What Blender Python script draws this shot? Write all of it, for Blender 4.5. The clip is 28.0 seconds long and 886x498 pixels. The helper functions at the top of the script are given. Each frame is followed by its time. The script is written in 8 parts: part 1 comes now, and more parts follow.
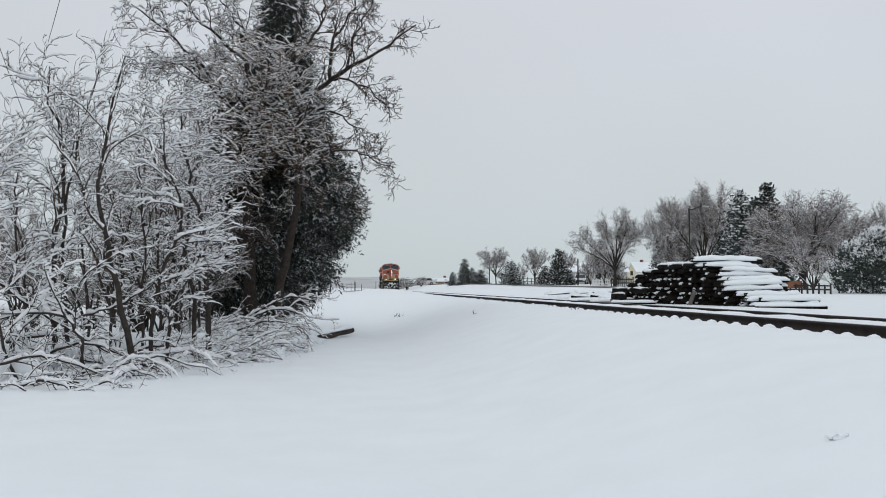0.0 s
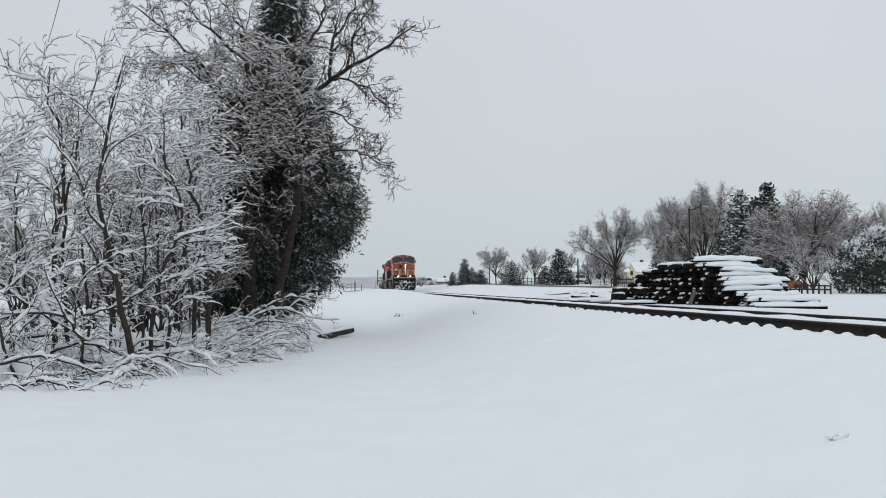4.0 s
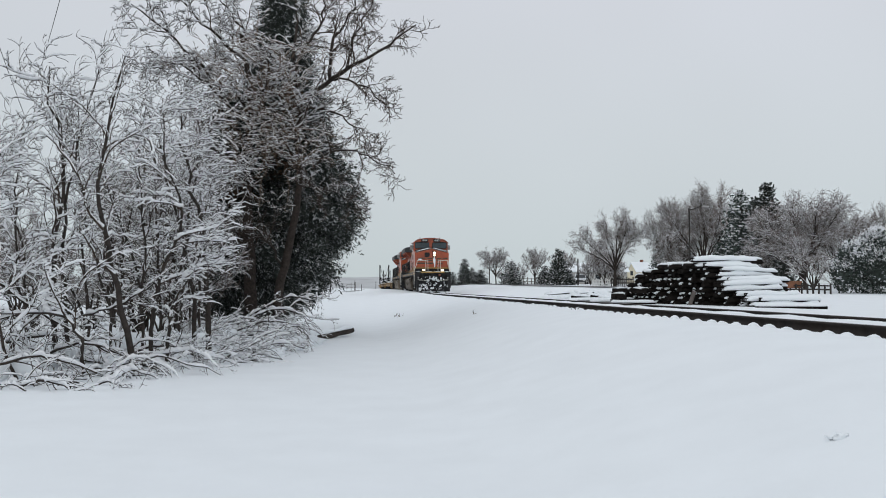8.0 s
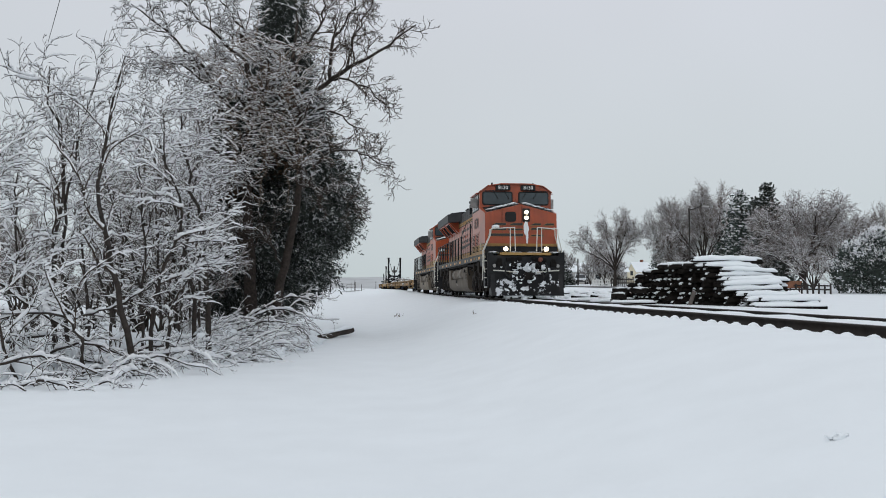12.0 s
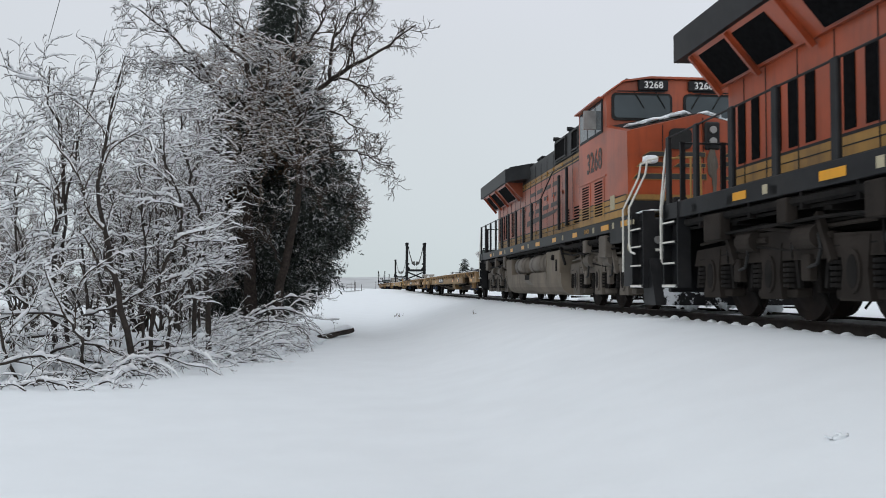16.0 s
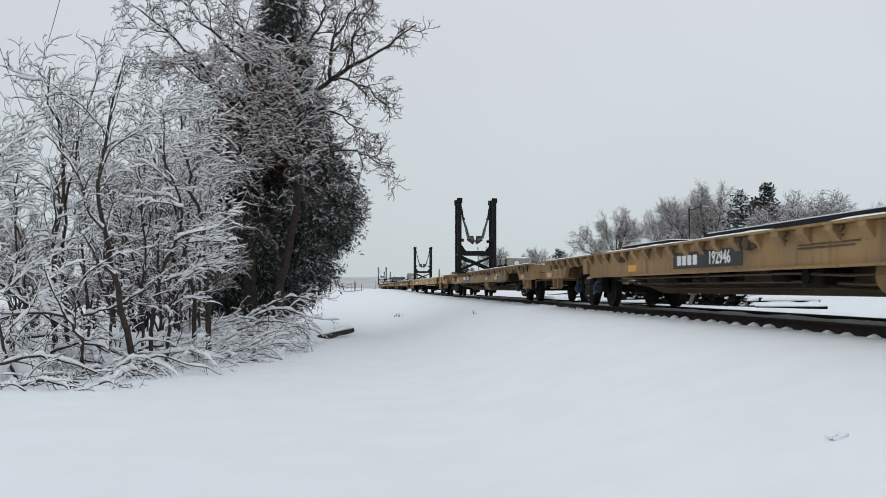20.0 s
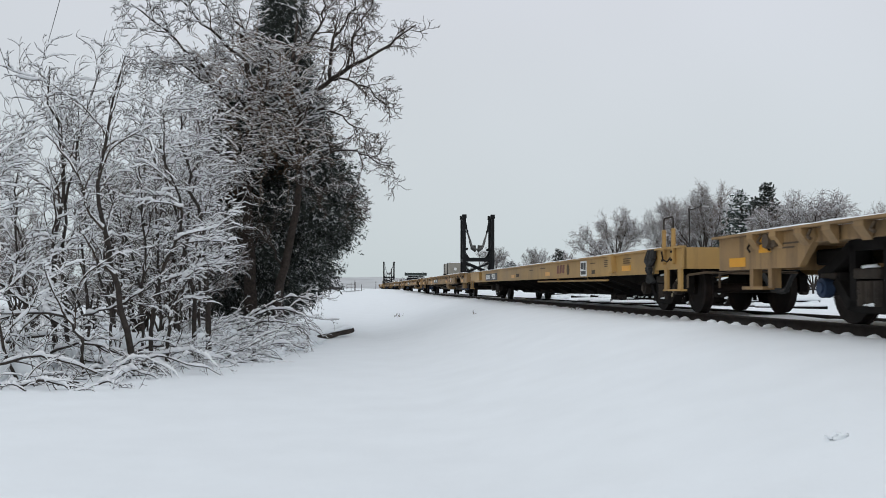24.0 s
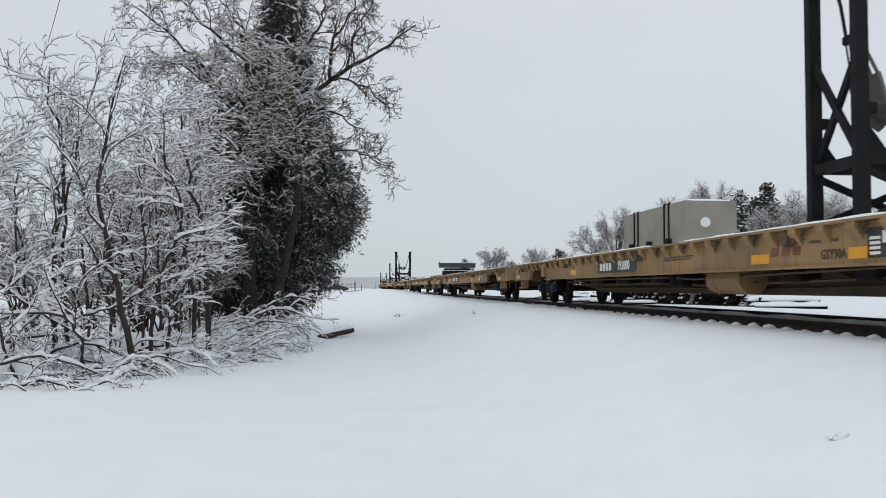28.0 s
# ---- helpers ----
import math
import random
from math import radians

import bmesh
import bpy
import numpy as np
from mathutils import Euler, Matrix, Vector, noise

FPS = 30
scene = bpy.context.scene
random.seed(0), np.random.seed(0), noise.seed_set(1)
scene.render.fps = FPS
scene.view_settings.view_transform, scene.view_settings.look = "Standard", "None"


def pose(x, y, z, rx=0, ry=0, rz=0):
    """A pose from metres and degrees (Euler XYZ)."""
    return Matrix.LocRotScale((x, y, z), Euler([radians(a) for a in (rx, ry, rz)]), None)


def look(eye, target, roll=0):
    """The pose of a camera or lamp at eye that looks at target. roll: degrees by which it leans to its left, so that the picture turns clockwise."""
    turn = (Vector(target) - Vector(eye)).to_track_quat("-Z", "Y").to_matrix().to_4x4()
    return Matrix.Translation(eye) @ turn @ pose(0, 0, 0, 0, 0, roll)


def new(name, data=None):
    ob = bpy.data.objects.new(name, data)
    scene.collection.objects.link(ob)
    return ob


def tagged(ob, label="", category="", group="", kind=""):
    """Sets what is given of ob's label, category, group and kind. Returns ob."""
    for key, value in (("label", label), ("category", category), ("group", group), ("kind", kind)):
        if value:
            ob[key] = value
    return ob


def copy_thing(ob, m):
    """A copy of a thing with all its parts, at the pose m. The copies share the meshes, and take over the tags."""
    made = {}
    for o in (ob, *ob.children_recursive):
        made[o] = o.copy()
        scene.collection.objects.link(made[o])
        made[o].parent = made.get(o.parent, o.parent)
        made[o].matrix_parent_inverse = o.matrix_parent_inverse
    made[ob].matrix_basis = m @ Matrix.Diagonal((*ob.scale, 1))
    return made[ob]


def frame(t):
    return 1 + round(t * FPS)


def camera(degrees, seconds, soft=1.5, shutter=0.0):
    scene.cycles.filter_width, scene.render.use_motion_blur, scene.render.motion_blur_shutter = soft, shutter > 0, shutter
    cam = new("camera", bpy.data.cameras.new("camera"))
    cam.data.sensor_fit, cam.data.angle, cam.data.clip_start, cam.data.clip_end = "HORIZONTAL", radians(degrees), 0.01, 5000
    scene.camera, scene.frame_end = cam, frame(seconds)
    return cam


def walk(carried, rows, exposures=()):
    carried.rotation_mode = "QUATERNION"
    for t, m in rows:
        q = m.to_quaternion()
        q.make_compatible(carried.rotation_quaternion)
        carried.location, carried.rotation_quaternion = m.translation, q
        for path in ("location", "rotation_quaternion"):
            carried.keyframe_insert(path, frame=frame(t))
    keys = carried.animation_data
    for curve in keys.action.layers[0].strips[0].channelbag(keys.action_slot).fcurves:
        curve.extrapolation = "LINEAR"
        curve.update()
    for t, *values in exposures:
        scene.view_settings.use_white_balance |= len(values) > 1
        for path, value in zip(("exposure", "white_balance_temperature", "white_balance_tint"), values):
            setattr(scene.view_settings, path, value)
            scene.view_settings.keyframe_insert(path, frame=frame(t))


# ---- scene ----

# ---- camera ----
cam = camera(52.36, 28.0, soft=0.95, shutter=0.12)
EYE = (0.0, 0.0, 0.414)
AIM = (0.0, math.cos(radians(2.476)), 0.414 + math.sin(radians(2.476)))
walk(cam, [(0.0, look(EYE, AIM, 0.094)), (28.0, look(EYE, AIM, 0.094))], [(0.0, 0.02), (12.0, 0.02), (14.5, 0.24), (15.2, 0.23), (16.0, 0.15), (17.0, 0.17), (18.0, 0.14), (19.0, 0.0), (20.0, 0.08), (28.0, 0.08)])

# ---- overcast winter sky and a wide, weak sun ----
world = bpy.data.worlds.new("overcast_sky")
scene.world = world
world.use_nodes = True
wn = world.node_tree.nodes
wl = world.node_tree.links
wn.clear()
sky = wn.new("ShaderNodeTexSky")
sky.sky_type = "NISHITA"
sky.sun_disc = False
sky.sun_elevation = radians(35)
sky.sun_rotation = radians(200)
sky.air_density, sky.dust_density, sky.ozone_density = 1.0, 4.0, 1.0
grey_sky = wn.new("ShaderNodeHueSaturation")
grey_sky.inputs["Saturation"].default_value = 0.08
wl.new(sky.outputs[0], grey_sky.inputs["Color"])
clear_bg = wn.new("ShaderNodeBackground")
clear_bg.inputs["Strength"].default_value = 0.006
wl.new(grey_sky.outputs[0], clear_bg.inputs["Color"])
# cloud deck: brighter towards the zenith, as an overcast sky is
tc = wn.new("ShaderNodeTexCoord")
sep = wn.new("ShaderNodeSeparateXYZ")
wl.new(tc.outputs["Generated"], sep.inputs[0])
deck = wn.new("ShaderNodeValToRGB")
deck.color_ramp.elements[0].position = 0.0
deck.color_ramp.elements[0].color = (0.554, 0.622, 0.640, 1)
deck.color_ramp.elements[1].position = 1.0
deck.color_ramp.elements[1].color = (0.79, 0.842, 0.90, 1)
mid_deck = deck.color_ramp.elements.new(0.32)
mid_deck.color = (0.612, 0.642, 0.695, 1)
wl.new(sep.outputs["Z"], deck.inputs[0])
cloud_noise = wn.new("ShaderNodeTexNoise")
cloud_noise.inputs["Scale"].default_value = 1.3
cloud_noise.inputs["Detail"].default_value = 3.0
wl.new(tc.outputs["Generated"], cloud_noise.inputs["Vector"])
cloud_mix = wn.new("ShaderNodeMixRGB")
cloud_mix.blend_type = "MULTIPLY"
cloud_mix.inputs[0].default_value = 1.0
cloud_ramp = wn.new("ShaderNodeValToRGB")
cloud_ramp.color_ramp.elements[0].color = (0.93, 0.93, 0.92, 1)
cloud_ramp.color_ramp.elements[1].color = (1.05, 1.05, 1.06, 1)
cloud_ramp.color_ramp.elements[0].position = 0.3
cloud_ramp.color_ramp.elements[1].position = 0.7
wl.new(cloud_noise.outputs["Fac"], cloud_ramp.inputs[0])
wl.new(deck.outputs[0], cloud_mix.inputs[1])
wl.new(cloud_ramp.outputs[0], cloud_mix.inputs[2])
cloud_bg = wn.new("ShaderNodeBackground")
cloud_bg.inputs["Strength"].default_value = 0.96
wl.new(cloud_mix.outputs[0], cloud_bg.inputs["Color"])
both = wn.new("ShaderNodeAddShader")
wl.new(clear_bg.outputs[0], both.inputs[0])
wl.new(cloud_bg.outputs[0], both.inputs[1])
wout = wn.new("ShaderNodeOutputWorld")
wl.new(both.outputs[0], wout.inputs[0])

sun_data = bpy.data.lights.new("sun", "SUN")
sun_data.energy = 0.25
sun_data.angle = radians(60)
sun_data.color = (1.0, 0.98, 0.95)
sun = new("sun", sun_data)
sun.matrix_world = look((-30, -40, 45), (10, 30, 0))

# ---- the track's line: arc length s grows towards the camera ----
TRACK_STEP = 1.0
_s = np.arange(-420.0, 120.0 + TRACK_STEP, TRACK_STEP)
_sc = np.clip(_s, -215.0, 60.0)
_th = radians(5.5336) - 9.6131e-06 * _sc + 3.68445e-06 * _sc ** 2 / 2 + 9.5657e-08 * _sc ** 3 / 6
_x = np.concatenate([[0], np.cumsum((np.sin(_th[1:]) + np.sin(_th[:-1])) / 2 * TRACK_STEP)])
_y = np.concatenate([[0], np.cumsum(-(np.cos(_th[1:]) + np.cos(_th[:-1])) / 2 * TRACK_STEP)])
_x += 3.527 - np.interp(0, _s, _x)
_y += 32.125 - np.interp(0, _s, _y)


def on_track(s):
    return float(np.interp(s, _s, _x)), float(np.interp(s, _s, _y)), float(np.interp(s, _s, _th))


def track_pose(s):
    x, y, th = on_track(s)
    return pose(x, y, 0, 0, 0, math.degrees(th) - 90)


def track_x(y):
    return np.interp(y, _y[::-1], _x[::-1])


def train_front(t):
    return 10.402548 * t - 127.7244 - 0.03545 * (t - 12) ** 2 / 2


# ---- materials ----
MATS = {}


def mat(name, base, rough=0.6, metal=0.0, var=0.15, scale=6.0, stain=None, stain_amount=0.0, stain_scale=1.2, bump=0.0, bump_scale=40.0, snow=0.0, snow_from=0.35, emit=None, emit_strength=0.0, spec=0.5, streak=None, streak_amount=0.0, stain_edge=(0.45, 0.7)):
    m = bpy.data.materials.new(name)
    m.use_nodes = True
    n, l = m.node_tree.nodes, m.node_tree.links
    b = n["Principled BSDF"]
    b.inputs["Roughness"].default_value = rough
    b.inputs["Metallic"].default_value = metal
    b.inputs["Specular IOR Level"].default_value = spec
    co = n.new("ShaderNodeTexCoord")
    fine = n.new("ShaderNodeTexNoise")
    fine.inputs["Scale"].default_value = scale
    fine.inputs["Detail"].default_value = 6.0
    l.new(co.outputs["Object"], fine.inputs["Vector"])
    ramp = n.new("ShaderNodeValToRGB")
    lo = [c * (1 - var) for c in base]
    hi = [min(1, c * (1 + var)) for c in base]
    ramp.color_ramp.elements[0].position, ramp.color_ramp.elements[1].position = 0.3, 0.7
    ramp.color_ramp.elements[0].color = (*lo, 1)
    ramp.color_ramp.elements[1].color = (*hi, 1)
    l.new(fine.outputs["Fac"], ramp.inputs[0])
    colour = ramp.outputs[0]
    if stain is not None:
        big = n.new("ShaderNodeTexNoise")
        big.inputs["Scale"].default_value = stain_scale
        big.inputs["Detail"].default_value = 8.0
        big.inputs["Roughness"].default_value = 0.65
        l.new(co.outputs["Object"], big.inputs["Vector"])
        br = n.new("ShaderNodeValToRGB")
        br.color_ramp.elements[0].position, br.color_ramp.elements[1].position = stain_edge
        l.new(big.outputs["Fac"], br.inputs[0])
        mul = n.new("ShaderNodeMath")
        mul.operation = "MULTIPLY"
        mul.inputs[1].default_value = stain_amount
        l.new(br.outputs[0], mul.inputs[0])
        mix = n.new("ShaderNodeMixRGB")
        mix.inputs[2].default_value = (*stain, 1)
        l.new(mul.outputs[0], mix.inputs[0])
        l.new(colour, mix.inputs[1])
        colour = mix.outputs[0]
    if streak is not None:
        # rain-washed vertical streaks of rust and soot
        mp = n.new("ShaderNodeMapping")
        mp.inputs["Scale"].default_value = (5.0, 5.0, 0.45)
        l.new(co.outputs["Object"], mp.inputs["Vector"])
        sk = n.new("ShaderNodeTexNoise")
        sk.inputs["Scale"].default_value = 1.0
        sk.inputs["Detail"].default_value = 7.0
        sk.inputs["Roughness"].default_value = 0.7
        l.new(mp.outputs[0], sk.inputs["Vector"])
        kr = n.new("ShaderNodeMapRange")
        kr.inputs["From Min"].default_value = 0.5
        kr.inputs["From Max"].default_value = 0.68
        kr.inputs["To Max"].default_value = streak_amount
        l.new(sk.outputs["Fac"], kr.inputs["Value"])
        mk = n.new("ShaderNodeMixRGB")
        mk.inputs[2].default_value = (*streak, 1)
        l.new(kr.outputs[0], mk.inputs[0])
        l.new(colour, mk.inputs[1])
        colour = mk.outputs[0]
    if snow > 0:
        # fallen snow on faces that look upwards, broken up by noise
        geo = n.new("ShaderNodeNewGeometry")
        sp = n.new("ShaderNodeSeparateXYZ")
        l.new(geo.outputs["Normal"], sp.inputs[0])
        sn = n.new("ShaderNodeTexNoise")
        sn.inputs["Scale"].default_value = 3.0
        sn.inputs["Detail"].default_value = 4.0
        l.new(co.outputs["Object"], sn.inputs["Vector"])
        ad = n.new("ShaderNodeMath")
        ad.operation = "ADD"
        l.new(sp.outputs["Z"], ad.inputs[0])
        l.new(sn.outputs["Fac"], ad.inputs[1])
        sr = n.new("ShaderNodeMapRange")
        sr.inputs["From Min"].default_value = snow_from + 0.5
        sr.inputs["From Max"].default_value = snow_from + 0.75
        sr.inputs["To Max"].default_value = snow
        l.new(ad.outputs[0], sr.inputs["Value"])
        ms = n.new("ShaderNodeMixRGB")
        ms.inputs[2].default_value = (0.84, 0.86, 0.9, 1)
        l.new(sr.outputs[0], ms.inputs[0])
        l.new(colour, ms.inputs[1])
        colour = ms.outputs[0]
    l.new(colour, b.inputs["Base Color"])
    if bump > 0:
        bn = n.new("ShaderNodeTexNoise")
        bn.inputs["Scale"].default_value = bump_scale
        bn.inputs["Detail"].default_value = 5.0
        l.new(co.outputs["Object"], bn.inputs["Vector"])
        bp = n.new("ShaderNodeBump")
        bp.inputs["Strength"].default_value = bump
        bp.inputs["Distance"].default_value = 0.02
        l.new(bn.outputs["Fac"], bp.inputs["Height"])
        l.new(bp.outputs[0], b.inputs["Normal"])
    if emit is not None:
        b.inputs["Emission Color"].default_value = (*emit, 1)
        b.inputs["Emission Strength"].default_value = emit_strength
    MATS[name] = m
    return m


SNOW = mat("fresh_snow", (0.848, 0.878, 0.9), 0.75, var=0.02, scale=1.5, bump=0.25, bump_scale=7.0, spec=0.25)
SNOW_CLUMP = mat("snow_on_twigs", (0.86, 0.865, 0.88), 0.8, var=0.03, scale=4, spec=0.2)
BARK = mat("grey_bark", (0.046, 0.038, 0.033), 0.9, var=0.35, scale=9, bump=0.6, bump_scale=30, snow=0.6, snow_from=0.55, spec=0.2)
TRUNK = mat("furrowed_trunk_bark", (0.046, 0.037, 0.032), 0.95, var=0.45, scale=14, bump=1.0, bump_scale=22, spec=0.15)
TWIG_DEAD = mat("dead_brown_shoots", (0.17, 0.122, 0.09), 0.9, var=0.35, scale=4, spec=0.2)
TWIG = mat("brown_twigs", (0.06, 0.045, 0.036), 0.9, var=0.3, scale=5, snow=0.3, snow_from=0.6, spec=0.2)
TWIG_FAR = mat("frosted_twigs", (0.15, 0.115, 0.096), 0.9, var=0.3, scale=2, snow=0.85, snow_from=0.14, spec=0.2)
NEEDLE = mat("dark_evergreen", (0.046, 0.054, 0.047), 0.85, var=0.5, scale=1.6, snow=0.6, snow_from=0.5, spec=0.2)
NEEDLE_DRY = mat("dry_brown_evergreen", (0.11, 0.07, 0.045), 0.9, var=0.4, scale=2.5, spec=0.2)
NEEDLE_FAR = mat("snowy_spruce_needles", (0.055, 0.07, 0.06), 0.85, var=0.4, scale=1.2, snow=0.7, snow_from=0.42, spec=0.2)
RAIL = mat("rusty_rail_steel", (0.03, 0.026, 0.024), 0.8, 0.0, var=0.3, scale=8, stain=(0.05, 0.032, 0.022), stain_amount=0.35, spec=0.2)
RAIL_HEAD = mat("worn_rail_head", (0.2, 0.19, 0.185), 0.35, 0.8, var=0.15, scale=3)
TIE = mat("creosoted_timber", (0.014, 0.0115, 0.01), 0.9, var=0.5, scale=6, bump=0.6, bump_scale=25, spec=0.12)
BALLAST = mat("dark_ballast_and_shade", (0.035, 0.032, 0.03), 0.95, var=0.5, scale=22, bump=1.0, bump_scale=30)
ORANGE = mat("loco_orange", (0.37, 0.072, 0.026), 0.3, var=0.07, scale=1.5, stain=(0.17, 0.045, 0.026), stain_amount=0.6, stain_scale=0.9, streak=(0.1, 0.035, 0.024), streak_amount=0.35)
ORANGE_FADED = mat("faded_loco_orange", (0.4, 0.085, 0.035), 0.4, var=0.14, scale=1.2, stain=(0.18, 0.058, 0.036), stain_amount=0.7, stain_scale=0.7, streak=(0.13, 0.045, 0.03), streak_amount=0.5)
YELLOW = mat("loco_yellow", (0.37, 0.2, 0.045), 0.55, var=0.14, scale=2, stain=(0.16, 0.095, 0.045), stain_amount=0.65, streak=(0.1, 0.065, 0.04), streak_amount=0.45)
BLACK = mat("loco_black", (0.012, 0.0125, 0.014), 0.5, var=0.3, scale=2.5, stain=(0.045, 0.042, 0.04), stain_amount=0.4, spec=0.22)
DECAL = mat("decal_black", (0.03, 0.03, 0.03), 0.6, var=0.2, scale=3)
DECAL_GREY = mat("decal_dark_grey", (0.075, 0.06, 0.055), 0.6, var=0.2, scale=3)
UNDER = mat("road_grime_grey", (0.135, 0.115, 0.094), 0.85, var=0.3, scale=3, stain=(0.05, 0.042, 0.035), stain_amount=0.75, stain_scale=1.5, bump=0.2)
# darker copy of the grime grey: shade under the lead locomotive put into colour
UNDER_SHADED = mat("shaded_truck_grey", (0.034, 0.028, 0.024), 0.9, var=0.4, scale=3, stain=(0.01, 0.009, 0.0085), stain_amount=0.8, stain_scale=1.5, bump=0.2, spec=0.12)
UNDER_DARK = mat("underframe_dark", (0.012, 0.011, 0.0105), 0.9, var=0.35, scale=4, stain=(0.036, 0.03, 0.026), stain_amount=0.4, spec=0.12)
TANK = mat("fuel_tank_grey", (0.105, 0.085, 0.064), 0.8, var=0.16, scale=1.5, stain=(0.085, 0.068, 0.052), stain_amount=0.7, stain_scale=0.8, bump=0.15, bump_scale=12, streak=(0.07, 0.055, 0.042), streak_amount=0.6)
TANK_PALE = mat("dusty_fuel_tank_tan", (0.2, 0.166, 0.126), 0.8, var=0.16, scale=1.5, stain=(0.1, 0.08, 0.06), stain_amount=0.6, stain_scale=0.8, bump=0.15, bump_scale=12, streak=(0.09, 0.07, 0.052), streak_amount=0.5)
RESERVOIR = mat("air_reservoir_grey", (0.17, 0.145, 0.118), 0.7, var=0.15, scale=2, stain=(0.08, 0.066, 0.052), stain_amount=0.6)
PLOUGH = mat("snow_plastered_plough", (0.012, 0.012, 0.013), 0.7, var=0.3, scale=5, stain=(0.68, 0.7, 0.73), stain_amount=0.95, stain_scale=2.4, bump=0.5, bump_scale=9, spec=0.2, stain_edge=(0.57, 0.6))
CREAM = mat("dirty_cream_plate", (0.42, 0.37, 0.25), 0.7, var=0.15, scale=6, stain=(0.22, 0.18, 0.12), stain_amount=0.5)
SCREEN = mat("soot_black_screen", (0.006, 0.006, 0.0065), 0.95, var=0.4, scale=12, spec=0.05)
WHEEL = mat("wheel_steel", (0.018, 0.015, 0.014), 0.85, 0.0, var=0.3, scale=5, stain=(0.06, 0.036, 0.027), stain_amount=0.5, spec=0.25)
WHITE = mat("white_paint", (0.75, 0.75, 0.73), 0.5, var=0.06, scale=4)
RAILING = mat("frosted_white_handrail", (0.68, 0.66, 0.6), 0.5, var=0.08, scale=5)
# the bluish base colour carries sky reflection painted into the panes
GLASS = mat("sky_tinted_cab_glass", (0.045, 0.06, 0.068), 0.06, var=0.15, scale=1.0, spec=0.5)
RUBBER = mat("black_rubber", (0.012, 0.012, 0.012), 0.8, var=0.2)
LAMP = mat("lit_lamp_lens", (1, 0.93, 0.75), 0.3, emit=(1.0, 0.82, 0.56), emit_strength=7.0)
STEEL = mat("bare_steel", (0.32, 0.31, 0.3), 0.5, 0.6, var=0.2, scale=5)
FLAT_TAN = mat("flatcar_yellow_tan", (0.32, 0.195, 0.08), 0.7, var=0.18, scale=1.8, stain=(0.1, 0.07, 0.042), stain_amount=0.8, stain_scale=0.9, streak=(0.085, 0.05, 0.028), streak_amount=0.65)
FLAT_PALE = mat("flatcar_pale_yellow", (0.41, 0.245, 0.075), 0.6, var=0.1, scale=1.2, stain=(0.22, 0.145, 0.075), stain_amount=0.5, stain_scale=0.7, streak=(0.15, 0.085, 0.04), streak_amount=0.4)
FLAT_UNDER = mat("flatcar_grimy_underframe", (0.085, 0.056, 0.031), 0.85, var=0.25, scale=2, stain=(0.04, 0.032, 0.025), stain_amount=0.6)
REFLECT = mat("yellow_reflector", (0.68, 0.31, 0.015), 0.4, var=0.08, scale=5)
TOWER = mat("tower_black_steel", (0.009, 0.01, 0.011), 0.7, var=0.3, scale=3, stain=(0.024, 0.02, 0.018), stain_amount=0.35, spec=0.15)
STRAP = mat("grey_webbing", (0.11, 0.107, 0.1), 0.9, var=0.2, scale=7)
CRATE = mat("weathered_crate_grey", (0.3, 0.28, 0.24), 0.85, var=0.12, scale=3, stain=(0.19, 0.17, 0.15), stain_amount=0.5)
BEAM = mat("dark_green_bolster", (0.035, 0.05, 0.046), 0.55, var=0.2, scale=3)
CAR_FRAME = mat("rusty_truck_casting", (0.05, 0.04, 0.032), 0.85, var=0.35, scale=4, stain=(0.02, 0.017, 0.015), stain_amount=0.7, stain_scale=2.5, spec=0.25)
AXLE_BLUE = mat("bearing_cap_blue", (0.02, 0.04, 0.085), 0.6, var=0.2)
PIPE_RED = mat("brick_red", (0.17, 0.06, 0.04), 0.7, var=0.2)


# ---- mesh helpers ----
def box(bm, x0, x1, y0, y1, z0, z1, bevel=0.0):
    m = Matrix.LocRotScale(((x0 + x1) / 2, (y0 + y1) / 2, (z0 + z1) / 2), None, (abs(x1 - x0), abs(y1 - y0), abs(z1 - z0)))
    g = bmesh.ops.create_cube(bm, size=1.0, matrix=m)
    if bevel > 0:
        es = {e for v in g["verts"] for e in v.link_edges}
        bmesh.ops.bevel(bm, geom=list(es), offset=bevel, segments=1, affect="EDGES")
    return bm


def prism(bm, prof, axis, a, b):
    """Extrude a closed profile along an axis from a to b. Profile pairs: (y, z) for x, (x, z) for y, (x, y) for z."""
    def at(p, t):
        return {"x": (t, p[0], p[1]), "y": (p[0], t, p[1]), "z": (p[0], p[1], t)}[axis]
    va = [bm.verts.new(at(p, a)) for p in prof]
    vb = [bm.verts.new(at(p, b)) for p in prof]
    n = len(prof)
    fs = [bm.faces.new(va), bm.faces.new(vb)]
    for i in range(n):
        fs.append(bm.faces.new((va[i], va[(i + 1) % n], vb[(i + 1) % n], vb[i])))
    bmesh.ops.recalc_face_normals(bm, faces=fs)
    return bm


def cyl(bm, p0, p1, r, n=12, r2=None):
    p0, p1 = Vector(p0), Vector(p1)
    d = p1 - p0
    q = d.to_track_quat("Z", "Y").to_matrix().to_4x4()
    bmesh.ops.create_cone(bm, cap_ends=True, segments=n, radius1=r, radius2=r if r2 is None else r2, depth=d.length,
                          matrix=Matrix.Translation((p0 + p1) / 2) @ q)
    return bm


def pipe(bm, pts, r, n=6):
    for a, b in zip(pts[:-1], pts[1:]):
        cyl(bm, a, b, r, n)
    return bm


